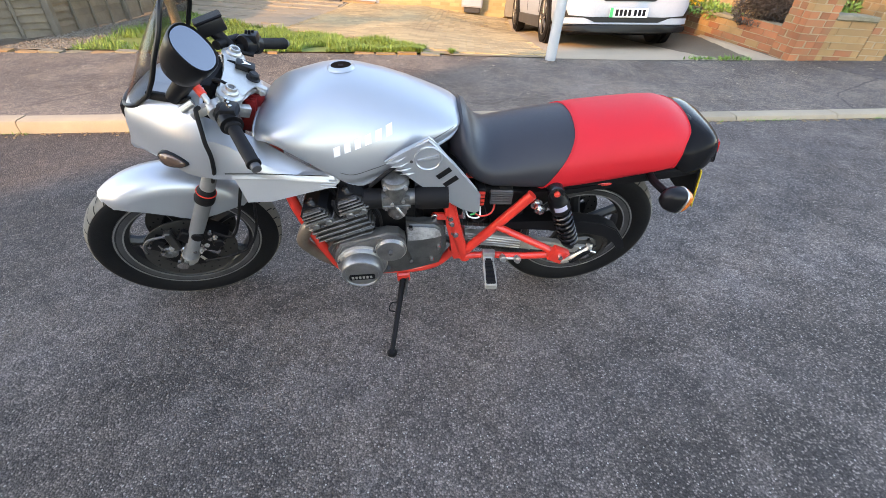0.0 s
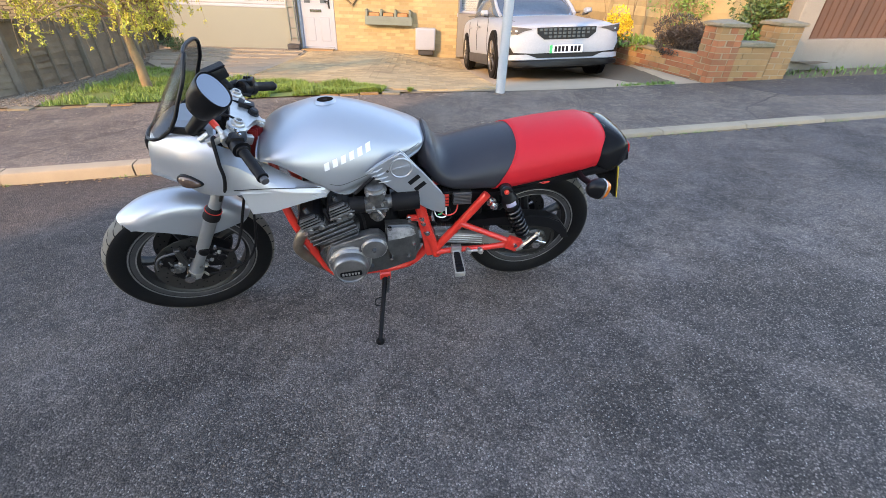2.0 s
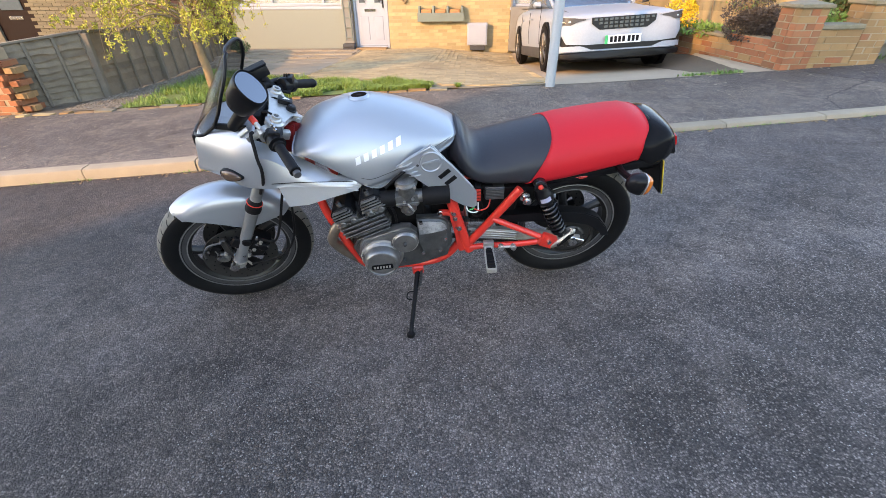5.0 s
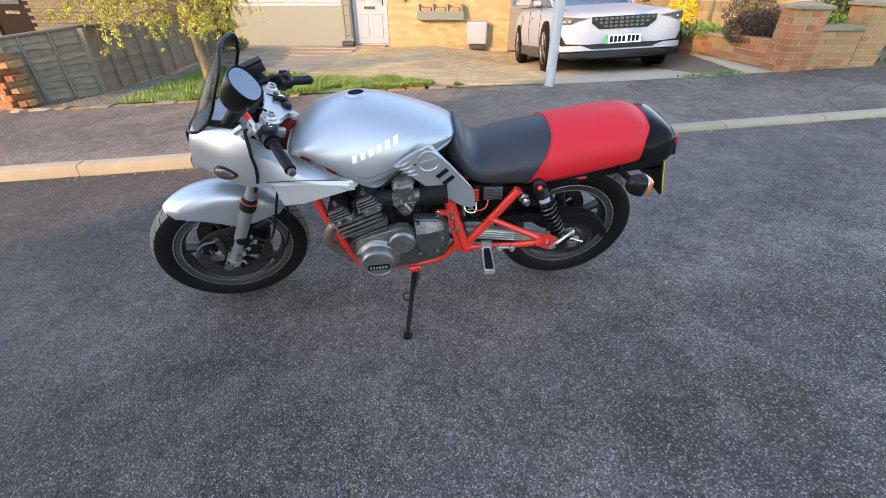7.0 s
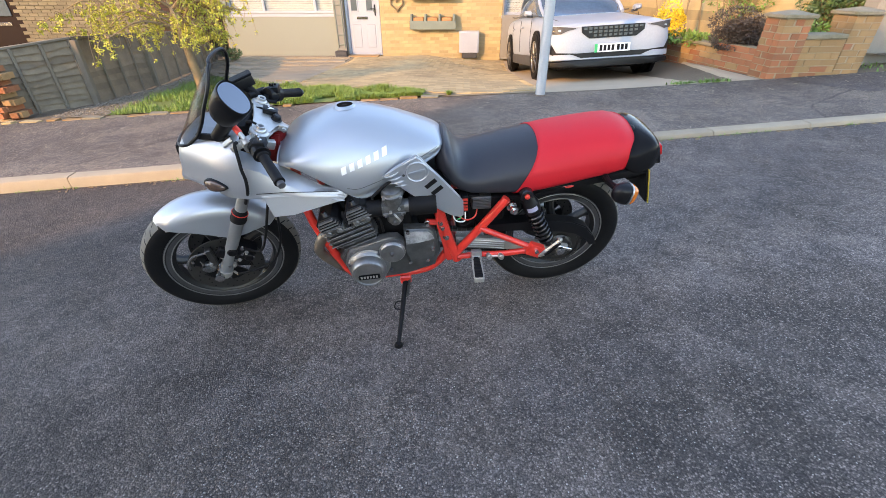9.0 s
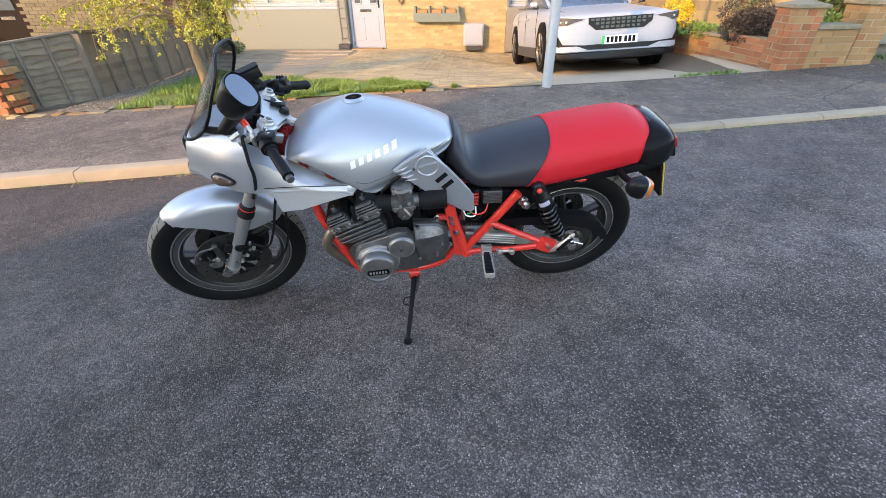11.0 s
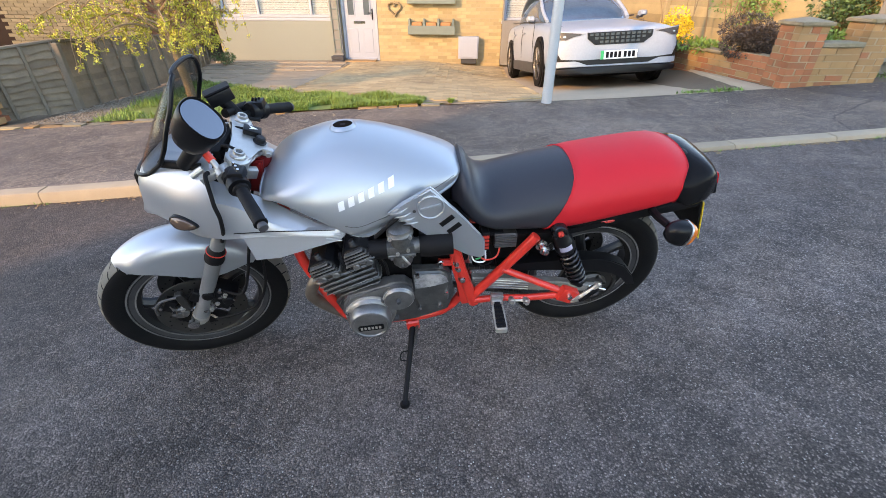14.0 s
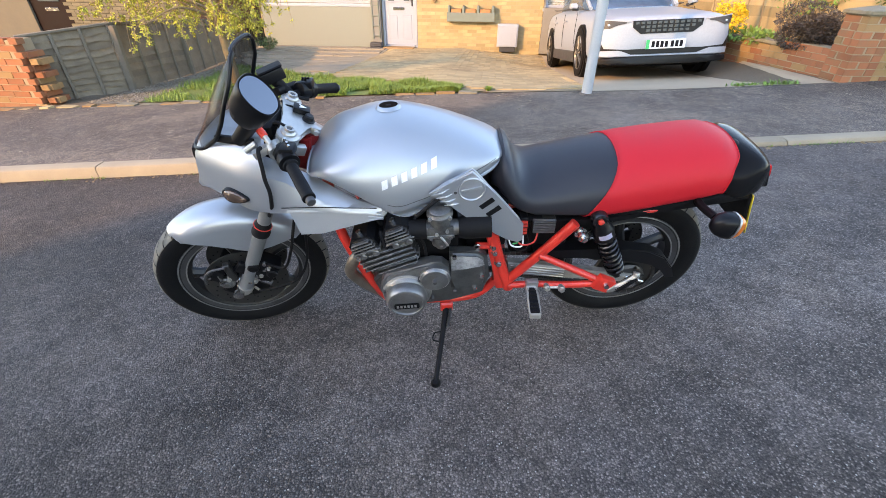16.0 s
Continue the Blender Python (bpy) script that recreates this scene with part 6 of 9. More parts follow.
for s in (-1, 1):
    bm = B()
    secs = []
    for x, pts in ((-0.44, ((.204, .727), (.201, .79), (.190, .848), (.135, .885))), (-0.40, ((.206, .727), (.202, .785), (.190, .836), (.132, .862))), (-0.37, ((.208, .727), (.204, .78), (.190, .822), (.130, .842))), (-0.307, ((.212, .726), (.206, .75), (.195, .772), (.135, .806))),
                   (-0.26, ((.214, .724), (.210, .742), (.200, .754), (.150, .782))), (-0.22, ((.216, .722), (.212, .733), (.205, .741), (.165, .762))), (-0.17, ((.216, .717), (.214, .724), (.209, .730), (.182, .742))), (-0.124, ((.215, .711), (.214, .716), (.211, .721), (.195, .728)))):
        o = [Vector((x, s * y, z)) for y, z in pts]
        secs.append(o + [Vector((x, s * (abs(p.y) - 0.006), p.z - 0.004)) for p in o[::-1]])
    loft(bm, secs)
    part("side_fairing", bm, M_SILVER, bike, "silver side fairing panel", sharp=24, raw=True)
    bm = B()
    prism(bm, [(-0.388, 0.742), (-0.145, 0.734), (-0.106, 0.733), (-0.094, 0.712), (-0.113, 0.696), (-0.293, 0.660), (-0.362, 0.656)], s * 0.185, s * 0.228, 0.004)
    for v in bm.verts:
        v.co.y -= s * 0.30 * (v.co.z - 0.656)
    strake = part("side_strake", bm, M_SILVER, bike, "silver strake with ribbed end", sharp=30, raw=True)
    bm = B()
    loft(bm, [[(x, s * (y0 - 0.012), z0 + 0.004), (x, s * y0, z0 + 0.001), (x, s * (y0 + 0.006), z0 - 0.010), (x, s * (y0 - 0.010), z0 - 0.010)] for x, y0, z0 in ((-0.386, 0.204, 0.742), (-0.30, 0.206, 0.7405), (-0.20, 0.207, 0.737), (-0.108, 0.206, 0.7345))])
    part("strake_edge", bm, M_SILVER, strake, "raised edge along the strake", sharp=20, raw=True)
    # no opening here: a black tube draws the shade of the gap
    bm = B()
    tube(bm, [(-0.40, s * 0.2075, 0.7475), (-0.30, s * 0.2085, 0.7455), (-0.20, s * 0.2125, 0.7415), (-0.120, s * 0.2125, 0.736)], 0.0013, 6)
    part("edge_gap", bm, M_BLKMATT, strake, "dark gap above the strake", raw=True)
    for k in range(6):
        bm = B()
        z_ = 0.7225 - 0.0048 * k
        yr = s * (0.2295 - 0.30 * (z_ - 0.656))
        tube(bm, [(-0.150, yr, z_), (-0.108 + 0.0006 * k, yr, z_ + 0.0004)], 0.0015, 6)
        part("rib", bm, M_SILVER, strake, raw=True)
    teardrop(s)

# smoked screen with a black edging
SC = table([(0.0, -0.662, 0.886, -0.596, 0.900, 0.110), (0.12, -0.642, 0.914, -0.545, 0.936, 0.126), (0.30, -0.604, 0.962, -0.514, 0.979, 0.131), (0.5, -0.564, 1.018, -0.490, 1.026, 0.126), (0.72, -0.516, 1.078, -0.461, 1.080, 0.112), (0.88, -0.482, 1.118, -0.449, 1.118, 0.094), (0.96, -0.464, 1.138, -0.446, 1.133, 0.082), (1.0, -0.455, 1.146, -0.445, 1.139, 0.068)])


def screen_at(t, a):
    cx, cz, ex, ez, hw = SC(t)
    k = abs(a) ** 1.8
    return Vector((cx + (ex - cx) * k, hw * math.sin(a * 1.5708) if abs(a) < 1 else math.copysign(hw, a), cz + (ez - cz) * k))


bm = B()
TT = [0, .04, .08, .12, .2, .3, .4, .5, .6, .7, .8, .87, .93, .97, 1]
front = [[screen_at(t, -1 + 2 * k / 16) for k in range(17)] for t in TT]
loft(bm, [r + [p + Vector((0.003, 0, -0.001)) for p in r[::-1]] for r in front])
screen = part("windscreen", bm, M_SCREEN, bike, "smoked plastic windscreen", sharp=50, raw=True)
bm = B()
rim_pts = [r[0] for r in front] + front[-1][1:-1] + [r[-1] for r in front[::-1]] + front[0][::-1][1:-1]
tube(bm, rim_pts + [rim_pts[0]], 0.006, 8, 2, cap=False)
part("edging", bm, M_BLKPLASTIC, screen, "black rubber edging", raw=True)

# mirror, on the left only
for s in (-1,):
    c = Vector((-0.360, s * 0.190, 1.078))
    n = Vector((0.74, -0.40, 0.52)).normalized()
    u = Vector((0.35, 0.02, -0.72))
    u = (u - n * u.dot(n)).normalized()
    v = n.cross(u)

    def oval(r1, r2, off):
        return [c + n * off + u * math.copysign(abs(math.cos(a)) ** 0.85, math.cos(a)) * r1 + v * math.copysign(abs(math.sin(a)) ** 0.85, math.sin(a)) * r2 for a in [6.2832 * i / 32 for i in range(32)]]
    bm = B()
    sag = Vector((-0.02, 0.0, -0.03))
    loft(bm, [[p + sag * k for p in oval(a, b, d)] for a, b, d, k in ((0.018, 0.016, -0.072, 1.0), (0.036, 0.031, -0.066, 0.95), (0.049, 0.039, -0.046, 0.7), (0.0545, 0.0435, -0.016, 0.25), (0.0555, 0.044, 0.0, 0), (0.0535, 0.0415, 0.004, 0), (0.0505, 0.038, -0.002, 0))])
    mirror = part("mirror", bm, M_BLKPLASTIC, bike, "black plastic mirror", sharp=50, raw=True)
    bm = B()
    loft(bm, [oval(0.0505, 0.038, -0.001), oval(0.0495, 0.037, 0.0006)])
    part("mirror_glass", bm, M_MIRROR, mirror, "mirror glass full of sky", smooth=False, raw=True)
    bm = B()
    tube(bm, [c - n * 0.05 - Vector((0, 0, 0.03)), c + Vector((-0.06, -s * 0.05, -0.085)), (-0.49, s * 0.12, 0.925)], [0.03, 0.024, 0.02], 12)
    part("mirror_arm", bm, M_BLKPLASTIC, mirror, raw=True)

# top yoke and bars
YC = FB + AX * 0.704
SY = STEER @ Matrix.Translation(YC) @ Matrix.Rotation(RAKE, 4, 'Y')
bm = B()
prism(bm, [(-0.027, -0.118), (-0.010, -0.128), (0.018, -0.124), (0.031, -0.104), (0.036, -0.080), (0.048, -0.040), (0.070, -0.026), (0.080, 0.0), (0.070, 0.026), (0.048, 0.040), (0.036, 0.080), (0.031, 0.104), (0.018, 0.124), (-0.010, 0.128), (-0.027, 0.118), (-0.030, 0.08), (-0.014, 0.0), (-0.030, -0.08)], -0.014, 0.010, 0.005, axis='z')
yoke = part("top_yoke", bm, M_ALLOY, bike, "bare alloy top yoke", raw=True, xf=SY)
for s in (-1, 1):
    p = YC + Vector((0, s * 0.0965, 0))
    bm = B()
    lathe(bm, [(0.0, 0.027), (0.009, 0.027), (0.010, 0.030), (0.014, 0.030), (0.015, 0.022), (0.0195, 0.020), (0.0215, 0.017), (0.022, 0.013), (0.026, 0.012), (0.031, 0.008), (0.032, -0.018), (0.0, -0.018)], p, AX, 24)
    cap = part("fork_cap", bm, M_ALLOY, yoke, "round fork cap", raw=True, xf=STEER)
    bm = B()
    lathe(bm, [(0.0, 0.029), (0.0075, 0.029), (0.0085, 0.026), (0.0, 0.026)], p, AX, 6)
    part("adjuster", bm, M_CARDARK, cap, raw=True, xf=STEER)
    bm = B()
    lathe(bm, [(0.0175, -0.062), (0.030, -0.062), (0.031, -0.056), (0.031, -0.026), (0.030, -0.020), (0.0175, -0.020)], p, AX, 24, closed=True)
    box(bm, 0.02, 0.062, -0.011, 0.011, -0.016, 0.016, 0.005, xf=Matrix.Translation(p - AX * 0.041) @ Matrix.Rotation(RAKE, 4, 'Y') @ pose(0, 0, 0, 0, 0, -s * 18), seg=2)
    part("bar_clamp", bm, M_ALLOY, yoke, "alloy bar clamp", raw=True, xf=STEER)
    bm = B()
    lathe(bm, [(0.019, -0.108), (0.025, -0.108), (0.025, -0.066), (0.019, -0.066)], p, AX, 20, closed=True)
    part("spacer", bm, M_BRASS, yoke, "brass coloured spacer", raw=True, xf=STEER)
    if s < 0:
        root_, g0, g1 = Vector((-0.388, -0.112, 0.918)), Vector((-0.338, -0.197, 0.892)), Vector((-0.262, -0.325, 0.852))
    else:
        root_, g0, g1 = Vector((-0.400, 0.105, 0.945)), Vector((-0.354, 0.200, 0.928)), Vector((-0.305, 0.315, 0.882))
    gd = (g1 - g0).normalized()
    bm = B()
    tube(bm, [root_, g0, g1], 0.0115, 12, 3)
    bar = part("handlebar", bm, M_BLKMATT, bike, "black clip-on handlebar", raw=True)
    bm = B()
    lathe(bm, [(0.0, -0.004), (0.021, -0.004), (0.0215, 0.004), (0.0165, 0.007), (0.0165, 0.05), (0.0172, 0.08), (0.0165, 0.118), (0.018, 0.122), (0.018, 0.129), (0.0, 0.130)], g0 + gd * 0.012, gd, 20)
    part("grip", bm, M_RUBBER, bar, "black rubber grip", raw=True)
    bm = B()
    lathe(bm, [(0.0, 0.142), (0.011, 0.142), (0.013, 0.148), (0.012, 0.158), (0.0, 0.162)], g0, gd, 12)
    part("bar_end", bm, M_CARDARK, bar, "dark bar end", raw=True)
    bm = B()
    lathe(bm, [(0.0, -0.060), (0.022, -0.060), (0.027, -0.053), (0.029, -0.030), (0.025, -0.026), (0.025, -0.020), (0.029, -0.016), (0.029, 0.004), (0.0, 0.006)], g0, gd, 20)
    box(bm, -0.02, 0.02, -0.022, 0.022, -0.012, 0.012, 0.006, xf=Matrix.Translation(g0 - gd * 0.028 + Vector((0.012, 0, 0.020))), seg=2)
    sw = part("switch_unit", bm, M_BLKPLASTIC, bar, "black switch housing", raw=True)
    for k in range(3):
        bm = B()
        q = g0 - gd * 0.048 + Vector((0.012, 0, 0.030)) + gd * 0.014 * k
        rod(bm, q, q + Vector((0.004, 0, 0.009)), 0.004, seg=8)
        part("switch_button", bm, M_CHROME if s < 0 else M_BLKMATT, sw, raw=True)

# clutch perch with red sleeve, on the left
bm = B()
q = Vector((-0.396, -0.150, 0.915))
box(bm, -0.05, 0.03, -0.013, 0.013, -0.011, 0.011, 0.005, xf=Matrix.Translation(q) @ pose(0, 0, 0, 0, -14, 24), seg=2)
lathe(bm, [(0.013, -0.014), (0.022, -0.014), (0.022, 0.014), (0.013, 0.014)], q + Vector((0.014, -0.006, -0.006)), (0.5, -0.8, -0.25), 16, closed=True)
rod(bm, q + Vector((-0.042, 0.010, 0.008)), q + Vector((-0.072, -0.004, -0.006)), 0.009, seg=10)
perch = part("clutch_perch", bm, M_ALLOY, bike, "bare alloy clutch perch without lever", raw=True)
bm = B()
tube(bm, [q + Vector((-0.008, 0.008, 0.028)), q + Vector((-0.034, 0.030, 0.056))], 0.0105, 12)
part("sleeve", bm, M_REDRUBBER, perch, "red rubber sleeve", raw=True)
bm = B()
rod(bm, q + Vector((0.006, -0.004, 0.008)), q + Vector((-0.010, 0.009, 0.031)), 0.008, seg=10)
part("adjuster", bm, M_ALLOY, perch, raw=True)
bm = B()
tube(bm, [q + Vector((-0.018, -0.020, 0.010)), (-0.414, -0.190, 0.925), (-0.412, -0.208, 0.880), (-0.412, -0.216, 0.850), (-0.410, -0.220, 0.815), (-0.420, -0.214, 0.772), (-0.440, -0.190, 0.730), (-0.464, -0.155, 0.698), (-0.488, -0.125, 0.656)], 0.0058, 8)
part("wiring_hose", bm, M_RUBBER, bike, "black wiring sleeve hanging from the bar", raw=True)

# master cylinder on the right
RES = Matrix.Translation((-0.447, 0.150, 1.000)) @ pose(0, 0, 0, -4, -12, 26) @ Matrix.Diagonal((0.84, 0.84, 0.84, 1))
bm = B()
box(bm, -0.045, 0.045, -0.033, 0.033, -0.022, 0.020, 0.007, xf=RES, seg=2)
res = part("brake_reservoir", bm, M_BLKPLASTIC, bike, "black brake fluid reservoir", raw=True)
bm = B()
box(bm, -0.048, 0.048, -0.036, 0.036, 0.020, 0.028, 0.004, xf=RES)
part("reservoir_lid", bm, M_BLKMATT, res, raw=True)
bm = B()
rod(bm, (-0.445, 0.145, 0.99), (-0.405, 0.14, 0.94), 0.018, 0.016)
rod(bm, (-0.43, 0.10, 0.965), (-0.40, 0.20, 0.945), 0.013)
tube(bm, [(-0.43, 0.14, 0.955), (-0.44, 0.22, 0.935), (-0.39, 0.32, 0.895)], 0.007, 8)
part("brake_lever", bm, M_BLKMATT, bike, "black brake lever and cylinder", raw=True)
bm = B()
box(bm, -0.024, 0.026, -0.017, 0.018, 0.010, 0.027, 0.004, xf=Matrix.Translation((0.030, 0.040, 0)), seg=2)
emb = part("ignition_block", bm, M_BLKPLASTIC, bike, "black ignition block on the yoke", raw=True, xf=SY)
bm = B()
prism(bm, [(-0.010, -0.009), (0.014, 0.001), (-0.010, 0.011), (-0.003, 0.001)], 0.0275, 0.0285, axis='z')
part("white_arrow", bm, M_WHITE, emb, "plain white arrow shape", raw=True, xf=SY @ Matrix.Translation((0.030, 0.040, 0)))
bm = B()
lathe(bm, [(0.0, 0.020), (0.010, 0.020), (0.014, 0.016), (0.015, 0.006), (0.019, 0.004), (0.019, 0.0), (0.0, 0.0)], (0.054, 0.006, 0.008), (0, 0, 1), 20)
part("stem_nut", bm, M_BLKPLASTIC, yoke, "dark steering stem nut", raw=True, xf=SY)
bm = B()
box(bm, 0.060, 0.092, -0.030, -0.012, -0.012, 0.012, 0.005, seg=2)
rod(bm, (0.080, -0.040, 0.0), (0.080, -0.004, 0.0), 0.0075, seg=10)
part("pinch_lug", bm, M_ALLOY, yoke, "alloy pinch bolt lug", raw=True, xf=SY)
bm = B()
box(bm, -0.49, -0.40, -0.09, 0.09, 0.875, 0.945, 0.02, seg=2)
part("instrument_pod", bm, M_BLKMATT, bike, "black instrument pod", raw=True)
for y in (-0.05, 0.03, 0.08):
    bm = B()
    tube(bm, [(-0.345, y * 1.6, 0.925), (-0.395, y * 1.3, 0.945), (-0.405, y, 0.91), (-0.37, y, 0.83)], 0.006, 8)
    part("cable", bm, M_RUBBER, bike, "black control cable", raw=True)

# ---- red frame ----
def frame_tube(name, pts, r, label="", n=4):
    bm = B()
    tube(bm, pts, r, 12, n)
    return part(name, bm, M_REDPAINT, bike, label)


for s in (-1, 1):
    frame_tube("down_tube", [(-0.37, s * 0.045, 0.80), (-0.352, s * 0.11, 0.60), (-0.30, s * 0.135, 0.43), (-0.245, s * 0.14, 0.288), (-0.19, s * 0.145, 0.252), (-0.04, s * 0.15, 0.250), (0.03, s * 0.155, 0.254), (0.095, s * 0.158, 0.271), (0.140, s * 0.160, 0.308), (0.168, s * 0.163, 0.352)], 0.0165, "red painted frame down tube")
    frame_tube("seat_tube", [(0.13, s * 0.15, 0.64), (0.152, s * 0.165, 0.55), (0.182, s * 0.168, 0.43), (0.216, s * 0.17, 0.318)], 0.021, "red painted frame upright")
    bm = B()
    prism(bm, [(0.128, 0.60), (0.166, 0.585), (0.198, 0.44), (0.226, 0.356), (0.214, 0.322), (0.172, 0.318), (0.158, 0.36), (0.160, 0.42), (0.138, 0.50)], s * 0.155, s * 0.182, 0.005)
    gus = part("frame_gusset", bm, M_REDPAINT, bike, "red frame gusset plate")
    for (x, z, r) in ((0.152, 0.53, 0.009), (0.158, 0.505, 0.009), (0.172, 0.455, 0.011), (0.10, 0.535, 0.009)):
        bm = B()
        lathe(bm, [(0.0, 0.012), (r * 0.8, 0.012), (r, 0.008), (r, 0.0), (r * 1.35, 0.0), (r * 1.35, -0.003), (0.0, -0.003)], (x, s * 0.183, z), (0, s, 0), 12)
        part("frame_bolt", bm, M_CHROME, gus, "dull frame bolts")
    bm = B()
    tube(bm, [(0.095, s * 0.175, 0.535), (0.15, s * 0.165, 0.52)], 0.013, 10)
    part("engine_mount", bm, M_REDPAINT, gus)
    frame_tube("rear_strut", [(0.205, s * 0.17, 0.345), (0.30, s * 0.178, 0.480), (0.36, s * 0.182, 0.567), (0.404, s * 0.182, 0.630)], 0.0165, "red rear frame strut")
    frame_tube("upper_stay", [(0.305, s * 0.185, 0.494), (0.42, s * 0.21, 0.450), (0.50, s * 0.232, 0.422), (0.516, s * 0.238, 0.415)], 0.0125, "red peg stay")
    frame_tube("lower_stay", [(0.215, s * 0.18, 0.338), (0.30, s * 0.19, 0.355), (0.40, s * 0.215, 0.378), (0.516, s * 0.238, 0.412)], 0.0125, "red peg stay")
    frame_tube("seat_rail", [(0.10, s * 0.12, 0.66), (0.30, s * 0.10, 0.632), (0.41, s * 0.10, 0.626), (0.56, s * 0.122, 0.628), (0.66, s * 0.130, 0.636), (0.72, s * 0.105, 0.656)], 0.008, "red seat rail")
    frame_tube("top_tube", [(-0.36, s * 0.04, 0.84), (-0.25, s * 0.06, 0.80), (0.0, s * 0.08, 0.76), (0.13, s * 0.12, 0.68)], 0.0165, "red top tube")
    bm = B()
    box(bm, -0.03, 0.03, -0.014, 0.014, -0.028, 0.028, 0.006, xf=Matrix.Translation((0.517, s * 0.244, 0.417)) @ Matrix.Rotation(radians(25), 4, 'Y'), seg=2)
    br = part("peg_bracket", bm, M_REDPAINT, bike, "red pillion peg bracket")
    bm = B()
    lathe(bm, [(0.0, 0.014), (0.008, 0.013), (0.009, 0.0), (0.0, 0.0)], (0.519, s * 0.257, 0.424), (0, s, 0), 12)
    part("peg_bolt", bm, M_CHROME, br)
    bm = B()
    tube(bm, [(0.524, s * 0.245, 0.388), (0.542, s * 0.252, 0.398), (0.562, s * 0.262, 0.424), (0.598, s * 0.268, 0.474), (0.602, s * 0.262, 0.488)], [0.010, 0.012, 0.011, 0.009, 0.011], 10)
    peg2 = part("pillion_peg", bm, M_ALLOY, bike, "folded alloy pillion peg")
    bm = B()
    for k in range(9):
        t = k / 8
        p = Vector((0.559, s * 0.265, 0.420)).lerp(Vector((0.592, s * 0.27, 0.468)), t)
        box(bm, -0.012, 0.012, -0.014, 0.014, -0.0018, 0.0018, xf=Matrix.Translation(p) @ Matrix.Rotation(radians(-36), 4, 'Y'))
    part("peg_ridge", bm, M_BLKMATT, peg2)
    # rider's peg
    bm = B()
    box(bm, -0.022, 0.022, -0.012, 0.012, -0.022, 0.026, 0.006, xf=Matrix.Translation((0.290, s * 0.205, 0.366)), seg=2)
    box(bm, -0.018, 0.018, -0.01, 0.01, -0.008, 0.008, 0.003, xf=Matrix.Translation((0.287, s * 0.221, 0.364)))
    pg = part("footpeg", bm, M_ALLOY, bike, "alloy folding footpeg with rubber tread")
    bm = B()
    loft(bm, [[(0.287 + dx * w, s * y, 0.363 + dz - 0.30 * (y - 0.225)) for dx, dz in ((-1, -.012), (1, -.012), (1, .012), (-1, .012))] for y, w in ((0.225, 0.009), (0.24, 0.013), (0.305, 0.0165), (0.314, 0.016))])
    part("peg_tread", bm, M_BLKMATT, pg, "ribbed black tread")
    bm = B()
    box(bm, 0.267, 0.307, s * 0.318 - 0.005, s * 0.318 + 0.005, 0.323, 0.349, 0.004)
    for xr in (0.270, 0.304):
        tube(bm, [(0.287 + (xr - 0.287) * 0.7, s * 0.226, 0.372), (xr, s * 0.25, 0.364), (xr, s * 0.318, 0.343)], 0.0042, 8, 3)
    part("peg_end", bm, M_OLDALLOY, pg)
    for k in range(6):
        bm = B()
        y = s * (0.238 + 0.015 * k)
        box(bm, 0.2735, 0.3005, y - 0.003, y + 0.003, 0.373 - 0.30 * (abs(y) - 0.225), 0.380 - 0.30 * (abs(y) - 0.225), 0.001)
        part("peg_rib", bm, M_RUBBER, pg)
bm = B()
rod(bm, (-0.327, 0, 0.882), (-0.368, 0, 0.775), 0.030, seg=20)
part("steering_head", bm, M_REDDEEP, bike, "red steering head", raw=True)
bm = B()
prism(bm, [(-0.345, 0.880), (-0.312, 0.882), (-0.338, 0.770), (-0.378, 0.785)], -0.052, -0.038, 0.004)
part("headstock_brace", bm, M_REDDEEP, bike, "dark red headstock brace", raw=True)
frame_tube("cross_tube", [(0.215, -0.165, 0.325), (0.215, 0.165, 0.325)], 0.016, "", 1)
bm = B()
box(bm, -0.036, 0.012, -0.182, -0.135, 0.203, 0.250, 0.006)
part("stand_bracket", bm, M_REDPAINT, bike, "red side stand bracket")

# gear linkage between the pegs
bm = B()
rod(bm, (0.335, -0.212, 0.362), (0.40, -0.226, 0.376), 0.006)
for x, y, z in ((0.342, -0.214, 0.364), (0.388, -0.228, 0.374)):
    lathe(bm, [(0.0, -0.012), (0.012, -0.012), (0.0125, -0.004), (0.0125, 0.006), (0.008, 0.008), (0.008, 0.014), (0.0, 0.015)], (x, y, z), (0, -1, 0), 14)
part("linkage", bm, M_ALLOY, bike, "alloy linkage rod with ball joints")

# side stand
sp, sf = Vector((-0.012, -0.165, 0.222)), Vector((-0.062, -0.408, 0.088))
bm = B()
tube(bm, [sp, sp.lerp(sf, 0.4), sf], [0.0135, 0.0100, 0.009], 10)
stand = part("side_stand", bm, M_BLKMATT, bike, "black steel side stand")
bm = B()
lathe(bm, [(0.0, -0.012), (0.017, -0.012), (0.0185, -0.006), (0.015, 0.003), (0.010, 0.010), (0.0, 0.010)], sf, (0.05, -0.18, 1), 14)
part("stand_foot", bm, M_BLKMATT, stand)
bm = B()
tube(bm, [sp.lerp(sf, .36) + Vector((-.008, 0, .004)), sp.lerp(sf, .38) + Vector((-.03, 0, .006)), sp.lerp(sf, .46) + Vector((-.032, 0, .004)), sp.lerp(sf, .48) + Vector((-.01, 0, 0))], 0.0028, 6)
part("stand_loop", bm, M_BLKMATT, stand, "wire loop on the stand")
bm = B()
for k in range(26):
    t = k / 26
    p = sp.lerp(sf, 0.02 + 0.30 * t) + Vector((0.018, 0.0, 0.012))
    rod(bm, p, p + (sf - sp) * 0.006, 0.006, seg=8)
part("stand_spring", bm, M_DARKMETAL, stand)

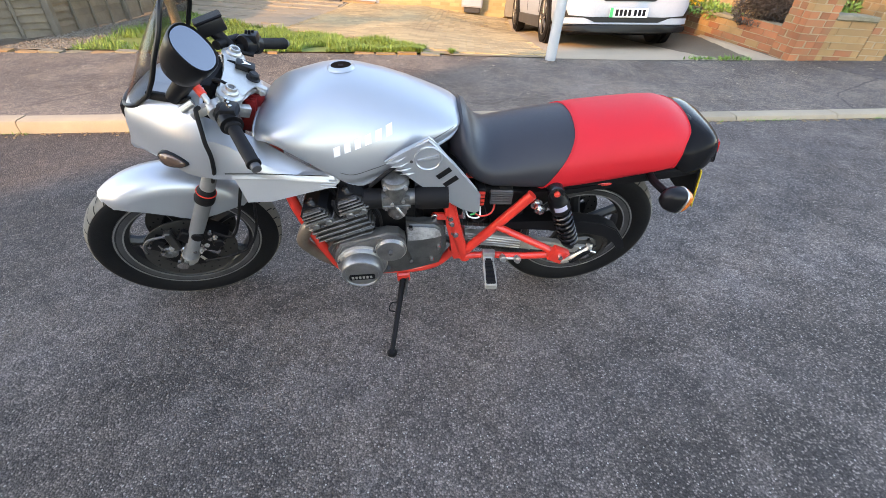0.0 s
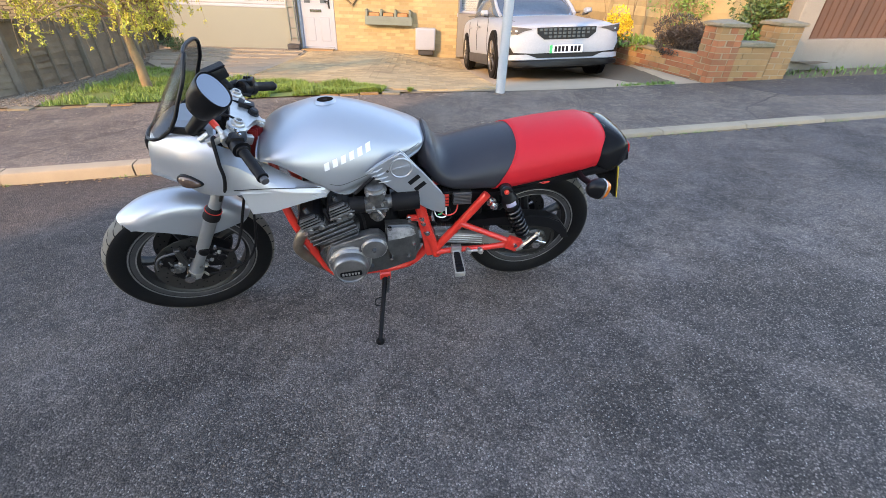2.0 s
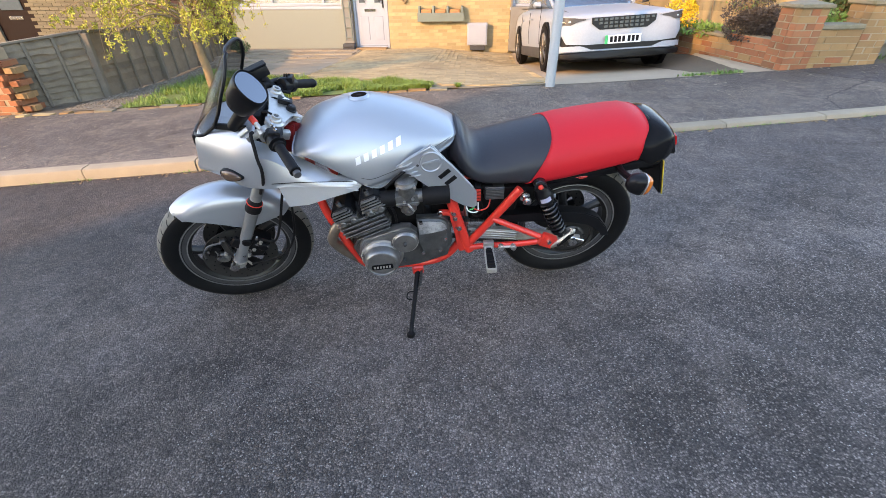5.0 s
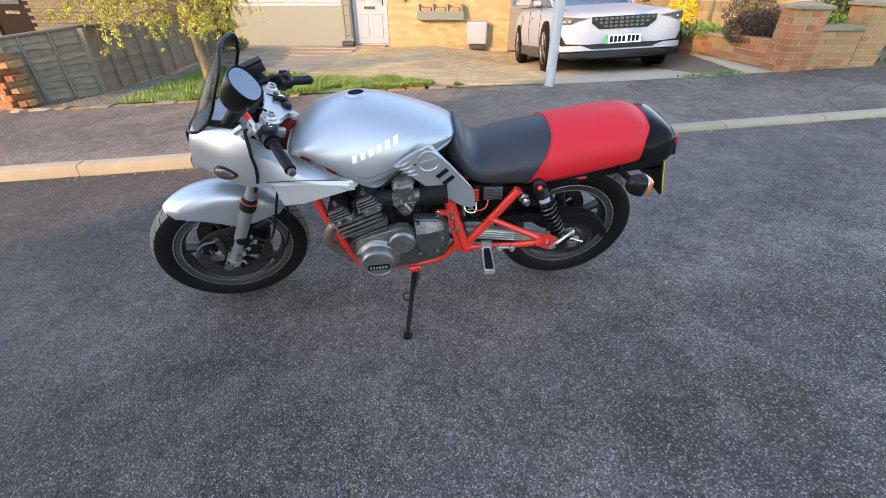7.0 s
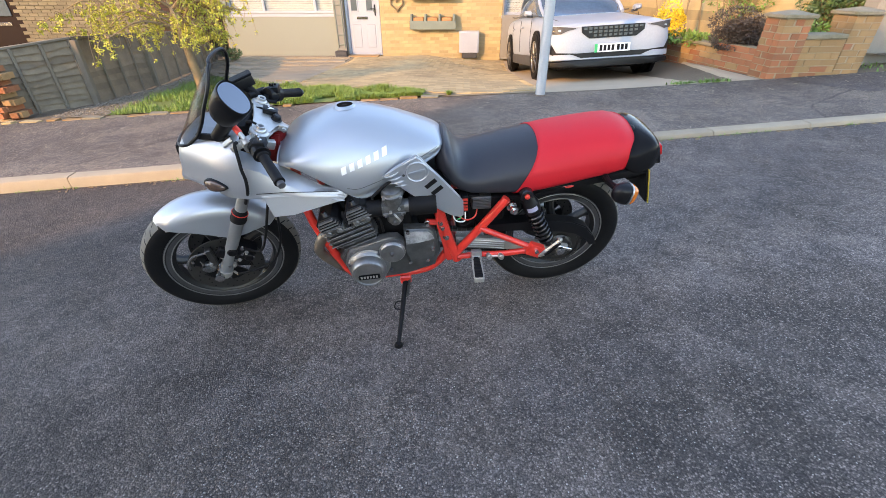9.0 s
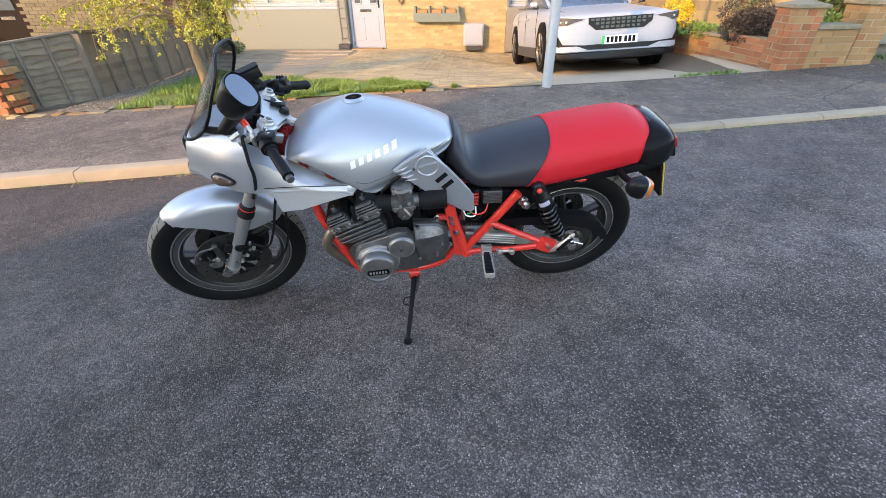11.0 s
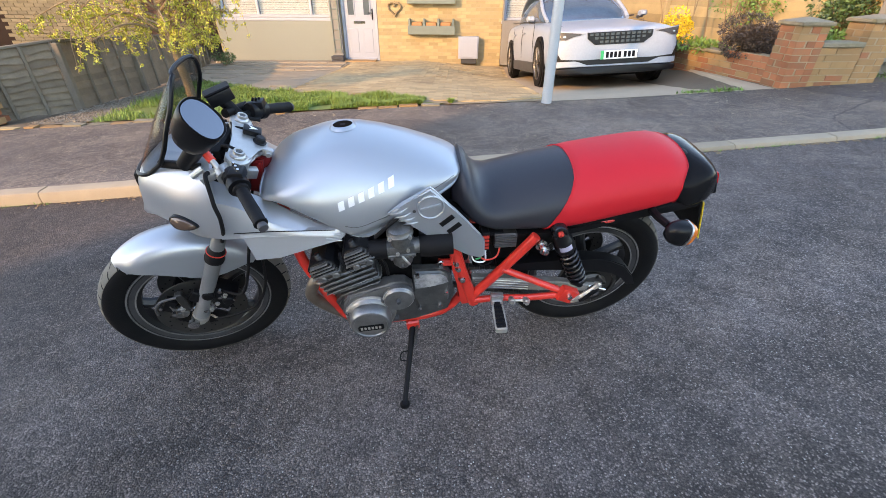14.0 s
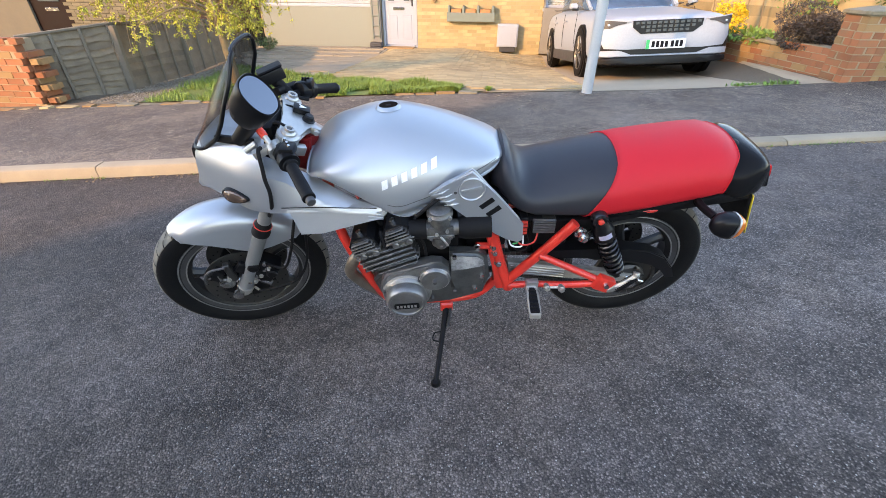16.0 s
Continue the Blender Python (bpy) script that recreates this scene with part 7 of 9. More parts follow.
# ---- engine: cylinders leaning forward ----
TILT_E = radians(20)
ENG = Matrix.Translation((-0.14, 0, 0.372)) @ Matrix.Rotation(-TILT_E, 4, 'Y') @ Matrix.Translation((0.044, 0, 0))
bm = B()
prism(bm, [(-0.235, 0.44), (-0.13, 0.46), (0.02, 0.47), (0.135, 0.48), (0.145, 0.38), (0.12, 0.30), (0.0, 0.265), (-0.16, 0.255), (-0.235, 0.30), (-0.262, 0.40)], -0.185, 0.185, 0.012)
engine = part("crankcase", bm, M_CASE, bike, "stained grey alloy engine case")
bm = B()
box(bm, -0.095, 0.045, -0.195, 0.195, 0.05, 0.225, 0.006)
part("cylinder_block", bm, M_BLKMATT, engine, "blackened cylinder block", xf=ENG)
for k in range(15):
    z = 0.080 + 0.0098 * k
    f = min(1.0, (k + 4) / 11)
    bm = B()
    x0, x1 = -0.028 - 0.095 * f, -0.028 + 0.088 * min(1, f + 0.1)
    wy = 0.212 + 0.016 * (k > 7) - 0.006 * (k % 2)
    box(bm, x0, x1, -wy, wy, z, z + 0.0028, 0.0010)
    part("cooling_fin", bm, M_FIN, engine, xf=ENG)
for cx in (-0.072, 0.042):
    bm = B()
    box(bm, -0.040, 0.040, -0.222, 0.222, 0.215, 0.250, 0.010, seg=2)
    part("cylinder_head", bm, M_FIN, engine, "grimy cylinder head", xf=ENG @ Matrix.Translation((cx, 0, 0)))
    bm = B()
    prism(bm, [(-0.044, 0.0), (-0.043, 0.036), (-0.026, 0.054), (0.026, 0.054), (0.043, 0.036), (0.044, 0.0)], -0.236, 0.236, 0.010, seg=3)
    bm_lip = B()
    box(bm_lip, -0.047, 0.047, -0.2385, 0.2385, -0.003, 0.003, 0.0015)
    part("cover_gasket", bm_lip, M_FIN, engine, "bright edge under the cam cover", xf=ENG @ Matrix.Translation((cx, 0, 0.243)))
    cam_cover = part("cam_cover", bm, M_BLKPLASTIC, engine, "black cam cover with bright ribs", xf=ENG @ Matrix.Translation((cx, 0, 0.243)))
    for z, wid in ((0.008, 0.040), (0.0195, 0.039), (0.031, 0.036), (0.0425, 0.029)):
        bm = B()
        box(bm, -wid, wid, -0.2425, -0.226, z - 0.0022, z + 0.0022, 0.001)
        part("cover_rib", bm, M_FIN, cam_cover, "bright alloy rib", xf=ENG @ Matrix.Translation((cx, 0, 0.243)))
    for yy in (-0.20, -0.07, 0.07, 0.20):
        bm = B()
        rod(bm, (0.0, yy, 0.052), (0.0, yy, 0.064), 0.009, seg=6)
        part("cover_bolt", bm, M_CHROME, cam_cover, xf=ENG @ Matrix.Translation((cx, 0, 0.243)))
    for dx in (-0.022, 0.022):
        bm = B()
        lathe(bm, [(0.0, 0.0), (0.011, 0.0), (0.012, 0.010), (0.008, 0.013), (0.0, 0.013)], (cx + dx, -0.220, 0.226), (0, -1, 0), 12)
        part("head_plug", bm, M_ENGINE, engine, xf=ENG)
# dark well between the covers
bm = B()
box(bm, -0.030, 0.0, -0.20, 0.20, 0.18, 0.262, 0.004)
part("plug_well", bm, M_BLKMATT, engine, "dark well for the spark plugs", xf=ENG)
for yy in (-0.15, -0.05, 0.05, 0.15):
    bm = B()
    tube(bm, [(-0.015, yy, 0.26), (-0.015, yy, 0.30), (-0.005, yy - 0.02, 0.335), (0.05, yy, 0.35), (0.10, yy, 0.345)], [0.011, 0.010, 0.005, 0.0045, 0.0045], 8)
    part("plug_lead", bm, M_RUBBER, engine, "black spark plug lead", xf=ENG)
bm = B()
tube(bm, [(-0.015, -0.19, 0.27), (-0.015, -0.212, 0.25), (-0.014, -0.215, 0.22), (0.0, -0.21, 0.19)], 0.007, 8)
part("breather_hose", bm, M_RUBBER, engine, "black rubber hose", xf=ENG)

ac = Vector((-0.143, -0.185, 0.392))
bm = B()
lathe(bm, [(0.0, 0.0), (0.084, 0.0), (0.084, 0.045), (0.079, 0.058), (0.069, 0.066), (0.068, 0.092), (0.062, 0.101), (0.055, 0.103), (0.053, 0.099), (0.0, 0.099)], ac, (0, -1, 0), 48)
alt = part("alternator_cover", bm, M_ENGINE, engine, "round grey alternator cover")
bm = B()
prism(bm, [(-0.038, -0.012), (0.038, -0.012), (0.042, -0.006), (0.042, 0.006), (0.038, 0.012), (-0.038, 0.012), (-0.042, 0.006), (-0.042, -0.006)], -0.0015, 0.0015, 0.0)
badge = part("cover_badge", bm, M_BLKMATT, alt, "plain dark badge strip", xf=Matrix.Translation(ac + Vector((0, -0.1005, -0.012))))
bm = B()
for k in range(6):
    box(bm, -0.034 + 0.0118 * k, -0.0265 + 0.0118 * k, -0.0022, -0.0012, -0.006, 0.006)
part("badge_bar", bm, M_ALLOY, badge, "plain raised bars", xf=Matrix.Translation(ac + Vector((0, -0.1005, -0.012))))
bm = B()
prism(bm, [(-0.225, 0.44), (-0.205, 0.478), (-0.10, 0.502), (-0.055, 0.518), (-0.02, 0.512), (0.002, 0.485), (0.004, 0.455), (-0.015, 0.43), (-0.07, 0.40), (-0.10, 0.34), (-0.21, 0.33), (-0.235, 0.40)], -0.232, -0.18, 0.010)
part("starter_cover", bm, M_ENGINE, engine, "grey engine side cover")
bm = B()
lathe(bm, [(0.0, 0.0), (0.050, 0.0), (0.050, 0.018), (0.044, 0.026), (0.0, 0.028)], (-0.045, -0.228, 0.460), (0, -1, 0), 32)
part("starter_dome", bm, M_ENGINE, engine, "round gear dome")
bm = B()
lathe(bm, [(0.0475, 0.0185), (0.0505, 0.0195), (0.0515, 0.016), (0.0495, 0.014)], (-0.045, -0.228, 0.460), (0, -1, 0), 32, closed=True)
part("dome_rim", bm, M_ALLOY, engine, "rubbed bright rim of the dome")
bm = B()
lathe(bm, [(0.0785, 0.0575), (0.0815, 0.0555), (0.0835, 0.0490), (0.0800, 0.0520)], ac, (0, -1, 0), 44, closed=True)
part("cover_rim", bm, M_OLDALLOY, alt, "rubbed rim of the cover")
bm = B()
for x, z in ((-0.045, 0.466), (-0.095, 0.458), (-0.165, 0.455), (-0.215, 0.415), (-0.06, 0.36)):
    lathe(bm, [(0.0, 0.012), (0.006, 0.012), (0.0075, 0.008), (0.0075, -0.004), (0.0, -0.004)], (x, -0.236 - (0.022 if x == -0.045 else 0), z), (0, -1, 0), 8)
part("case_bolt", bm, M_CARDARK, engine, "dark hex bolts")
bm = B()
prism(bm, [(0.006, 0.540), (0.100, 0.530), (0.128, 0.508), (0.136, 0.44), (0.13, 0.375), (0.105, 0.355), (0.008, 0.36), (0.004, 0.44)], -0.215, -0.16, 0.016, seg=3)
spc = part("sprocket_cover", bm, M_CASE, engine, "dull alloy sprocket cover")
bm = B()
prism(bm, [(0.010, 0.530), (0.055, 0.526), (0.098, 0.519), (0.114, 0.505), (0.121, 0.482), (0.100, 0.474), (0.060, 0.468), (0.011, 0.464)], -0.2158, -0.2145)
part("worn_panel", bm, M_WORN, spc, "rubbed bright alloy panel")
bm = B()
for x, z in ((0.112, 0.43), (0.09, 0.372), (0.02, 0.37), (0.022, 0.528)):
    lathe(bm, [(0.0, 0.01), (0.007, 0.01), (0.008, 0.0), (0.0, 0.0)], (x, -0.214, z), (0, -1, 0), 8)
part("cover_bolt", bm, M_CHROME, spc)

# carburettors, airbox
for k, yy in enumerate((-0.205, -0.07, 0.07, 0.205)):
    bm = B()
    c = Vector((-0.018, yy, 0.0))
    lathe(bm, [(0.0, 0.728), (0.026, 0.727), (0.034, 0.722), (0.036, 0.712), (0.040, 0.708), (0.040, 0.700), (0.033, 0.697), (0.030, 0.660), (0.0, 0.660)], c, (0, 0, 1), 24)
    box(bm, -0.040, 0.040, -0.026, 0.026, 0.625, 0.668, 0.006, xf=Matrix.Translation(c), seg=2)
    lathe(bm, [(0.0, 0.572), (0.018, 0.573), (0.020, 0.585), (0.030, 0.59), (0.032, 0.625), (0.0, 0.628)], c, (0, 0, 1), 20)
    rod(bm, c + Vector((-0.046, 0, 0.648)), c + Vector((0.06, 0, 0.648)), 0.025, seg=20)
    carb = part("carburettor", bm, M_CARB, bike, "grimy alloy carburettor")
    for dx, dz in ((-0.03, 0.705), (0.03, 0.705), (-0.03, 0.63), (0.03, 0.63), (0.0, 0.60), (-0.012, 0.645), (0.02, 0.655)):
        bm = B()
        rod(bm, c + Vector((dx, -0.024, dz)), c + Vector((dx, -0.033, dz)), 0.0055, seg=8)
        part("carb_screw", bm, M_ALLOY if dz > 0.64 else M_CHROME, carb)
    bm = B()
    box(bm, -0.042, 0.042, -0.030, -0.024, 0.628, 0.640, 0.002, xf=Matrix.Translation(c))
    part("float_bowl_lip", bm, M_CARB, carb)
    bm = B()
    tube(bm, [c + Vector((0.0, -0.028, 0.635)), c + Vector((0.012, -0.036, 0.62)), c + Vector((0.02, -0.03, 0.60))], 0.004, 6)
    part("overflow_pipe", bm, M_ALLOY, carb)
    bm = B()
    lathe(bm, [(0.027, 0.0), (0.031, 0.0), (0.030, 0.02), (0.031, 0.083), (0.027, 0.083)], c + Vector((-0.125, 0, 0.648)), (1, 0, 0), 18, closed=True)
    part("inlet_rubber", bm, M_RUBBER, carb, "black inlet rubber")
    bm = B()
    lathe(bm, [(0.0, 0.0), (0.033, 0.0), (0.038, 0.02), (0.038, 0.10), (0.0, 0.10)], c + Vector((0.055, 0, 0.645)), (1, 0, 0), 18)
    part("airbox_rubber", bm, M_RUBBER, carb, "black airbox rubber")
bm = B()
box(bm, 0.06, 0.20, -0.15, 0.15, 0.50, 0.70, 0.02, seg=2)
part("airbox", bm, M_BLKMATT, bike, "black airbox")
bm = B()
box(bm, -0.11, 0.04, -0.17, 0.17, 0.45, 0.60, 0.02, seg=2)
part("gearbox_top", bm, M_BLKMATT, engine, "oily black gearbox top")
bm = B()
tube(bm, [(-0.09, -0.21, 0.70), (-0.03, -0.20, 0.745), (0.04, -0.15, 0.76), (0.1, -0.1, 0.75)], 0.006, 8)
tube(bm, [(-0.11, -0.19, 0.64), (-0.075, -0.215, 0.60), (-0.07, -0.20, 0.53)], 0.005, 8)
part("fuel_line", bm, M_RUBBER, bike, "black fuel lines")

# exhaust headers
for yy in (-0.165, -0.06, 0.06, 0.165):
    bm = B()
    h0 = ENG @ Vector((-0.105, yy, 0.185))
    tube(bm, [h0, h0 + Vector((-0.04, 0, -0.012)), h0 + Vector((-0.066, 0, -0.05)), (-0.335, yy * 0.95, 0.42), (-0.275, yy * 0.8, 0.31), (-0.19, yy * 0.6, 0.225), (0.0, 0.07 + yy * 0.3, 0.195), (0.2, 0.16, 0.22)], 0.020, 14)
    pipe = part("exhaust_header", bm, M_RUSTPIPE, bike, "discoloured steel exhaust header")
    bm = B()
    lathe(bm, [(0.019, 0.0), (0.031, 0.0), (0.031, 0.014), (0.019, 0.014)], h0 + Vector((-0.012, 0, -0.002)), (-1, 0, -0.3), 20, closed=True)
    part("pipe_clamp", bm, M_ALLOY, pipe)

RA0 = RA.copy()
RA = Vector((RA0.x - 0.081, 0, RA0.z))
# ---- rear: swing arm, shocks, chain guard ----
for s in (-1, 1):
    bm = B()
    rings = []
    for x, z, h in ((0.215, 0.375, 0.028), (0.30, 0.365, 0.030), (0.52, 0.335, 0.024), (0.64, 0.318, 0.018), (0.70, 0.310, 0.015)):
        rings.append([(x, s * 0.118 + a * 0.016, z + b * h) for a, b in ((-1, -.8), (-.7, -1), (.7, -1), (1, -.8), (1, .8), (.7, 1), (-.7, 1), (-1, .8))])
    loft(bm, rings)
    arm = part("swing_arm", bm, M_OLDALLOY, bike, "dull alloy swing arm")
    for k in range(4):
        bm = B()
        tube(bm, [(0.225, s * 0.1345, 0.392 - 0.012 * k), (0.32, s * 0.1345, 0.384 - 0.0125 * k), (0.42, s * 0.1345, 0.368 - 0.0125 * k)], 0.0026, 6)
        part("arm_rib", bm, M_ALLOY, arm, "pale raised rib")
    bm = B()
    rod(bm, RA + Vector((0, s * 0.10, 0)), RA + Vector((0, s * 0.150, 0)), 0.011)
    lathe(bm, [(0.0, 0.0), (0.019, 0.0), (0.019, 0.015), (0.011, 0.018), (0.0, 0.018)], RA + Vector((0, s * 0.137, 0)), (0, s, 0), 6)
    rod(bm, RA + Vector((-0.02, s * 0.13, 0.02)), RA + Vector((0.05, s * 0.13, -0.006)), 0.008)
    part("axle_nut", bm, M_CHROME, arm, "dull rear axle nut")
    st, sb = Vector((0.480, s * 0.168, 0.632)), Vector((0.606, s * 0.145, 0.352))
    d = (sb - st).normalized()
    L = (sb - st).length
    bm = B()
    lathe(bm, [(0.0, 0.004), (0.022, 0.004), (0.026, 0.012), (0.027, 0.030), (0.031, 0.036), (0.0335, 0.044), (0.0335, 0.082), (0.031, 0.088), (0.020, 0.092), (0.020, L - 0.05), (0.030, L - 0.05), (0.030, L - 0.036), (0.014, L - 0.028), (0.013, L), (0.0, L)], st, d, 28)
    shock = part("shock_absorber", bm, M_BLKPLASTIC, bike, "black coil spring shock absorber")
    bm = B()
    _, u, v = frame_of(d)
    pts = [st + d * (0.085 + (L - 0.135) * k / 84) + (u * math.cos(6.2832 * k / 12) + v * math.sin(6.2832 * k / 12)) * 0.0300 for k in range(85)]
    tube(bm, pts, 0.0052, 8, 1)
    part("spring", bm, M_SPRING, shock, "black coil spring")
    bm = B()
    lab = []
    for k in range(7):
        a = radians(-36 + 12 * k)
        o = Vector((0, s, 0)) * math.cos(a) + d.cross(Vector((0, s, 0))).normalized() * math.sin(a)
        lab.append([st + d * q_ + o * 0.0342 for q_ in (0.048, 0.070)])
    for p_, q_ in zip(lab, lab[1:]):
        bm.faces.new([bm.verts.new(w_) for w_ in (p_[0], p_[1], q_[1], q_[0])])
    part("maker_label", bm, M_LABEL, shock, "small pale label wrapped round the body")
    bm = B()
    lathe(bm, [(0.0, -0.030), (0.025, -0.030), (0.026, -0.026), (0.026, 0.012), (0.024, 0.017), (0.018, 0.019), (0.017, 0.015), (0.0, 0.015)], st + Vector((0, 0, 0.002)), (0, s, 0), 28)
    eye = part("shock_eye", bm, M_SPRING, shock, "black round upper mount")
    bm = B()
    lathe(bm, [(0.0, 0.026), (0.005, 0.025), (0.0095, 0.022), (0.010, 0.014), (0.0, 0.014)], st + Vector((0, 0, 0.002)), (0, s, 0), 14)
    part("mount_nut", bm, M_REDRUBBER, eye, "red painted mount nut")
    bm = B()
    lathe(bm, [(0.0, 0.0), (0.020, 0.0), (0.020, 0.006), (0.012, 0.008), (0.012, 0.022), (0.017, 0.023), (0.017, 0.029), (0.010, 0.030), (0.010, 0.040), (0.0, 0.041)], (0.424, s * 0.178, 0.590), (0.2, s, -0.1), 14)
    part("stub_bolt", bm, M_CHROME, bike, "bright frame stub bolt")
# chain run on the left
bm = B()
outline = [(0.30, 0.462), (0.40, 0.466), (0.52, 0.470), (0.62, 0.466), (0.70, 0.455), (0.76, 0.425), (0.80, 0.375), (0.822, 0.325), (0.792, 0.322), (0.765, 0.365), (0.72, 0.396), (0.66, 0.408), (0.50, 0.425), (0.30, 0.430)]
prism(bm, outline, -0.135, -0.085, 0.004)
part("chain_guard", bm, M_BLKPLASTIC, bike, "black chain guard")
bm = B()
n = 84
cr = 0.095
path = [(0.09 + (RA.x - 0.09) * i / 30, 0.43 + (RA.z + cr - 0.43) * i / 30) for i in range(31)] + [(RA.x + cr * math.sin(a), RA.z + cr * math.cos(a)) for a in [math.pi * k / 12 for k in range(1, 12)]] + [(RA.x - (RA.x - 0.09) * i / 30, RA.z - cr + (0.35 - RA.z + cr) * i / 30) for i in range(31)]
for (a, b), (c, d) in zip(path, path[1:]):
    box(bm, -math.hypot(c - a, d - b) * 0.46, math.hypot(c - a, d - b) * 0.46, -0.010, 0.010, -0.007, 0.007, xf=Matrix.Translation(((a + c) / 2, -0.095, (b + d) / 2)) @ Matrix.Rotation(-math.atan2(d - b, c - a), 4, 'Y'))
part("chain", bm, M_DARKMETAL, bike, "dark oily drive chain")
bm = B()
pr = []
for k in range(80):
    a = 6.2832 * k / 80
    r_ = cr + (0.004 if k % 2 else -0.006)
    pr.append((RA.x + r_ * math.cos(a), RA.z + r_ * math.sin(a)))
prism(bm, pr, -0.098, -0.092)
lathe(bm, [(0.0, 0.0), (0.06, 0.0), (0.06, 0.012), (0.05, 0.02), (0.0, 0.02)], RA + Vector((0, -0.098, 0)), (0, -1, 0), 24)
for k in range(6):
    a = 6.2832 * k / 6 + 0.2
    rod(bm, RA + Vector((0.05 * math.cos(a), -0.11, 0.05 * math.sin(a))), RA + Vector((0.05 * math.cos(a), -0.124, 0.05 * math.sin(a))), 0.008, seg=6)
part("rear_sprocket", bm, M_DARKMETAL, bike, "dark rear sprocket")

# left and right side panels
for s in (-1, 1):
    bm = B()
    ol = [(-0.045, 0.772), (0.0, 0.800), (0.078, 0.846), (0.092, 0.834), (0.150, 0.757), (0.20, 0.682), (0.228, 0.654), (0.238, 0.64), (0.240, 0.575), (0.225, 0.566), (0.19, 0.578), (0.15, 0.605), (0.122, 0.636), (0.088, 0.655), (0.055, 0.688), (0.010, 0.732)]
    prism(bm, [(x, z - (0.05 if s > 0 else 0)) for x, z in ol], s * 0.186, s * 0.205, 0.006, seg=3)
    panel = part("side_panel", bm, M_SILVER, bike, "silver side panel with round knob and black slots")
    if s > 0:
        continue
    bm = B()
    dc = Vector((0.077, -0.2062, 0.785))
    lathe(bm, [(0.0, 0.0), (0.040, 0.0), (0.040, 0.003), (0.037, 0.005), (0.034, 0.002), (0.0, 0.002)], dc, (0, -1, 0), 32)
    knob = part("choke_knob", bm, M_SILVER, panel, "round silver knob")
    bm = B()
    box(bm, -0.030, 0.030, -0.008, -0.002, -0.005, 0.007, 0.003, xf=Matrix.Translation(dc) @ pose(0, 0, 0, 0, -12, 0), seg=2)
    part("knob_bar", bm, M_SILVER, knob)
    for k in range(2):
        bm = B()
        box(bm, -0.024, 0.024, -0.0025, 0.0, -0.0085, 0.0085, 0.001, xf=Matrix.Translation((0.122 + 0.021 * k, -0.2075, 0.732 - 0.030 * k)) @ pose(0, 0, 0, 0, -38, 0))
        part("black_slot", bm, M_BLKPLASTIC, panel, "black painted slot")
    for k in range(4):
        bm = B()
        tube(bm, [(-0.040 + 0.012 * k, -0.206, 0.772 - 0.013 * k), (-0.012 + 0.011 * k, -0.209, 0.778 - 0.014 * k), (0.012 + 0.009 * k, -0.206, 0.790 - 0.018 * k)], [0.001, 0.004, 0.001], 6)
        part("panel_rib", bm, M_SILVER, panel)
    bm = B()
    for x, z in ((0.03, 0.775), (0.095, 0.737)):
        lathe(bm, [(0.0, 0.001), (0.005, 0.001), (0.005, -0.002), (0.0, -0.002)], (x, -0.2055, z), (0, -1, 0), 10)
    part("panel_screw", bm, M_CARDARK, panel)

# electrics under the seat
bm = B()
box(bm, 0.275, 0.350, -0.165, -0.12, 0.575, 0.628, 0.004)
reg = part("regulator", bm, M_DARKMETAL, bike, "finned grey regulator")
bm = B()
for k in range(7):
    box(bm, 0.278, 0.347, -0.171, -0.164, 0.5785 + 0.007 * k, 0.5815 + 0.007 * k)
part("regulator_fin", bm, M_ENGINE, reg)
bm = B()
box(bm, 0.235, 0.262, -0.165, -0.10, 0.56, 0.635, 0.004)
fb = part("fuse_box", bm, M_BLKMATT, bike, "black fuse box with red and orange fuses")
bm = B()
for k in range(4):
    box(bm, 0.238, 0.259, -0.169, -0.164, 0.572 + 0.015 * k, 0.581 + 0.015 * k)
part("fuse", bm, M_REDRUBBER, fb)
for pts, m in (([(0.30, -0.15, 0.575), (0.285, -0.175, 0.545), (0.25, -0.18, 0.535), (0.22, -0.17, 0.55)], M_REDRUBBER), ([(0.25, -0.16, 0.56), (0.245, -0.18, 0.53), (0.21, -0.18, 0.535), (0.20, -0.16, 0.57)], M_WHITE),
               ([(0.235, -0.16, 0.60), (0.232, -0.178, 0.55), (0.215, -0.18, 0.54)], M_GREEN), ([(0.26, -0.16, 0.57), (0.27, -0.17, 0.52), (0.24, -0.17, 0.50), (0.21, -0.15, 0.52)], M_RUBBER)):
    bm = B()
    tube(bm, pts, 0.0028, 6)
    part("wire", bm, m, bike, "loose thin wires")
bm = B()
box(bm, 0.22, 0.42, -0.10, 0.10, 0.42, 0.60, 0.01)
part("battery_box", bm, M_BLKMATT, bike, "black battery box")

# ---- the car on the drive: x across, y back from the front axle ----
part = plain_part
CAR = Matrix.Translation((2.28, 7.6, -0.095)) @ pose(0, 0, 0, -6.6, 0, 3) @ pose(0, 0, 0, 0, -3.0, 0)
car = thing("car", "white electric hatchback with dark grille parked nose out", "car", CAR)


def car_ring(y, hw, bot, top, n=5.0, m=40, tumble=0.0):
    out = []
    zc = (top + bot) / 2
    for i in range(m):
        a = 6.283185 * i / m
        c, s = math.cos(a), math.sin(a)
        z = zc + math.copysign(abs(s) ** (2 / n), s) * (top - bot) / 2
        x = hw * math.copysign(abs(c) ** (2 / n), c)
        x *= 1 - tumble * max(0.0, (z - zc) / (top - bot) * 2)
        out.append((x, y, z))
    return out


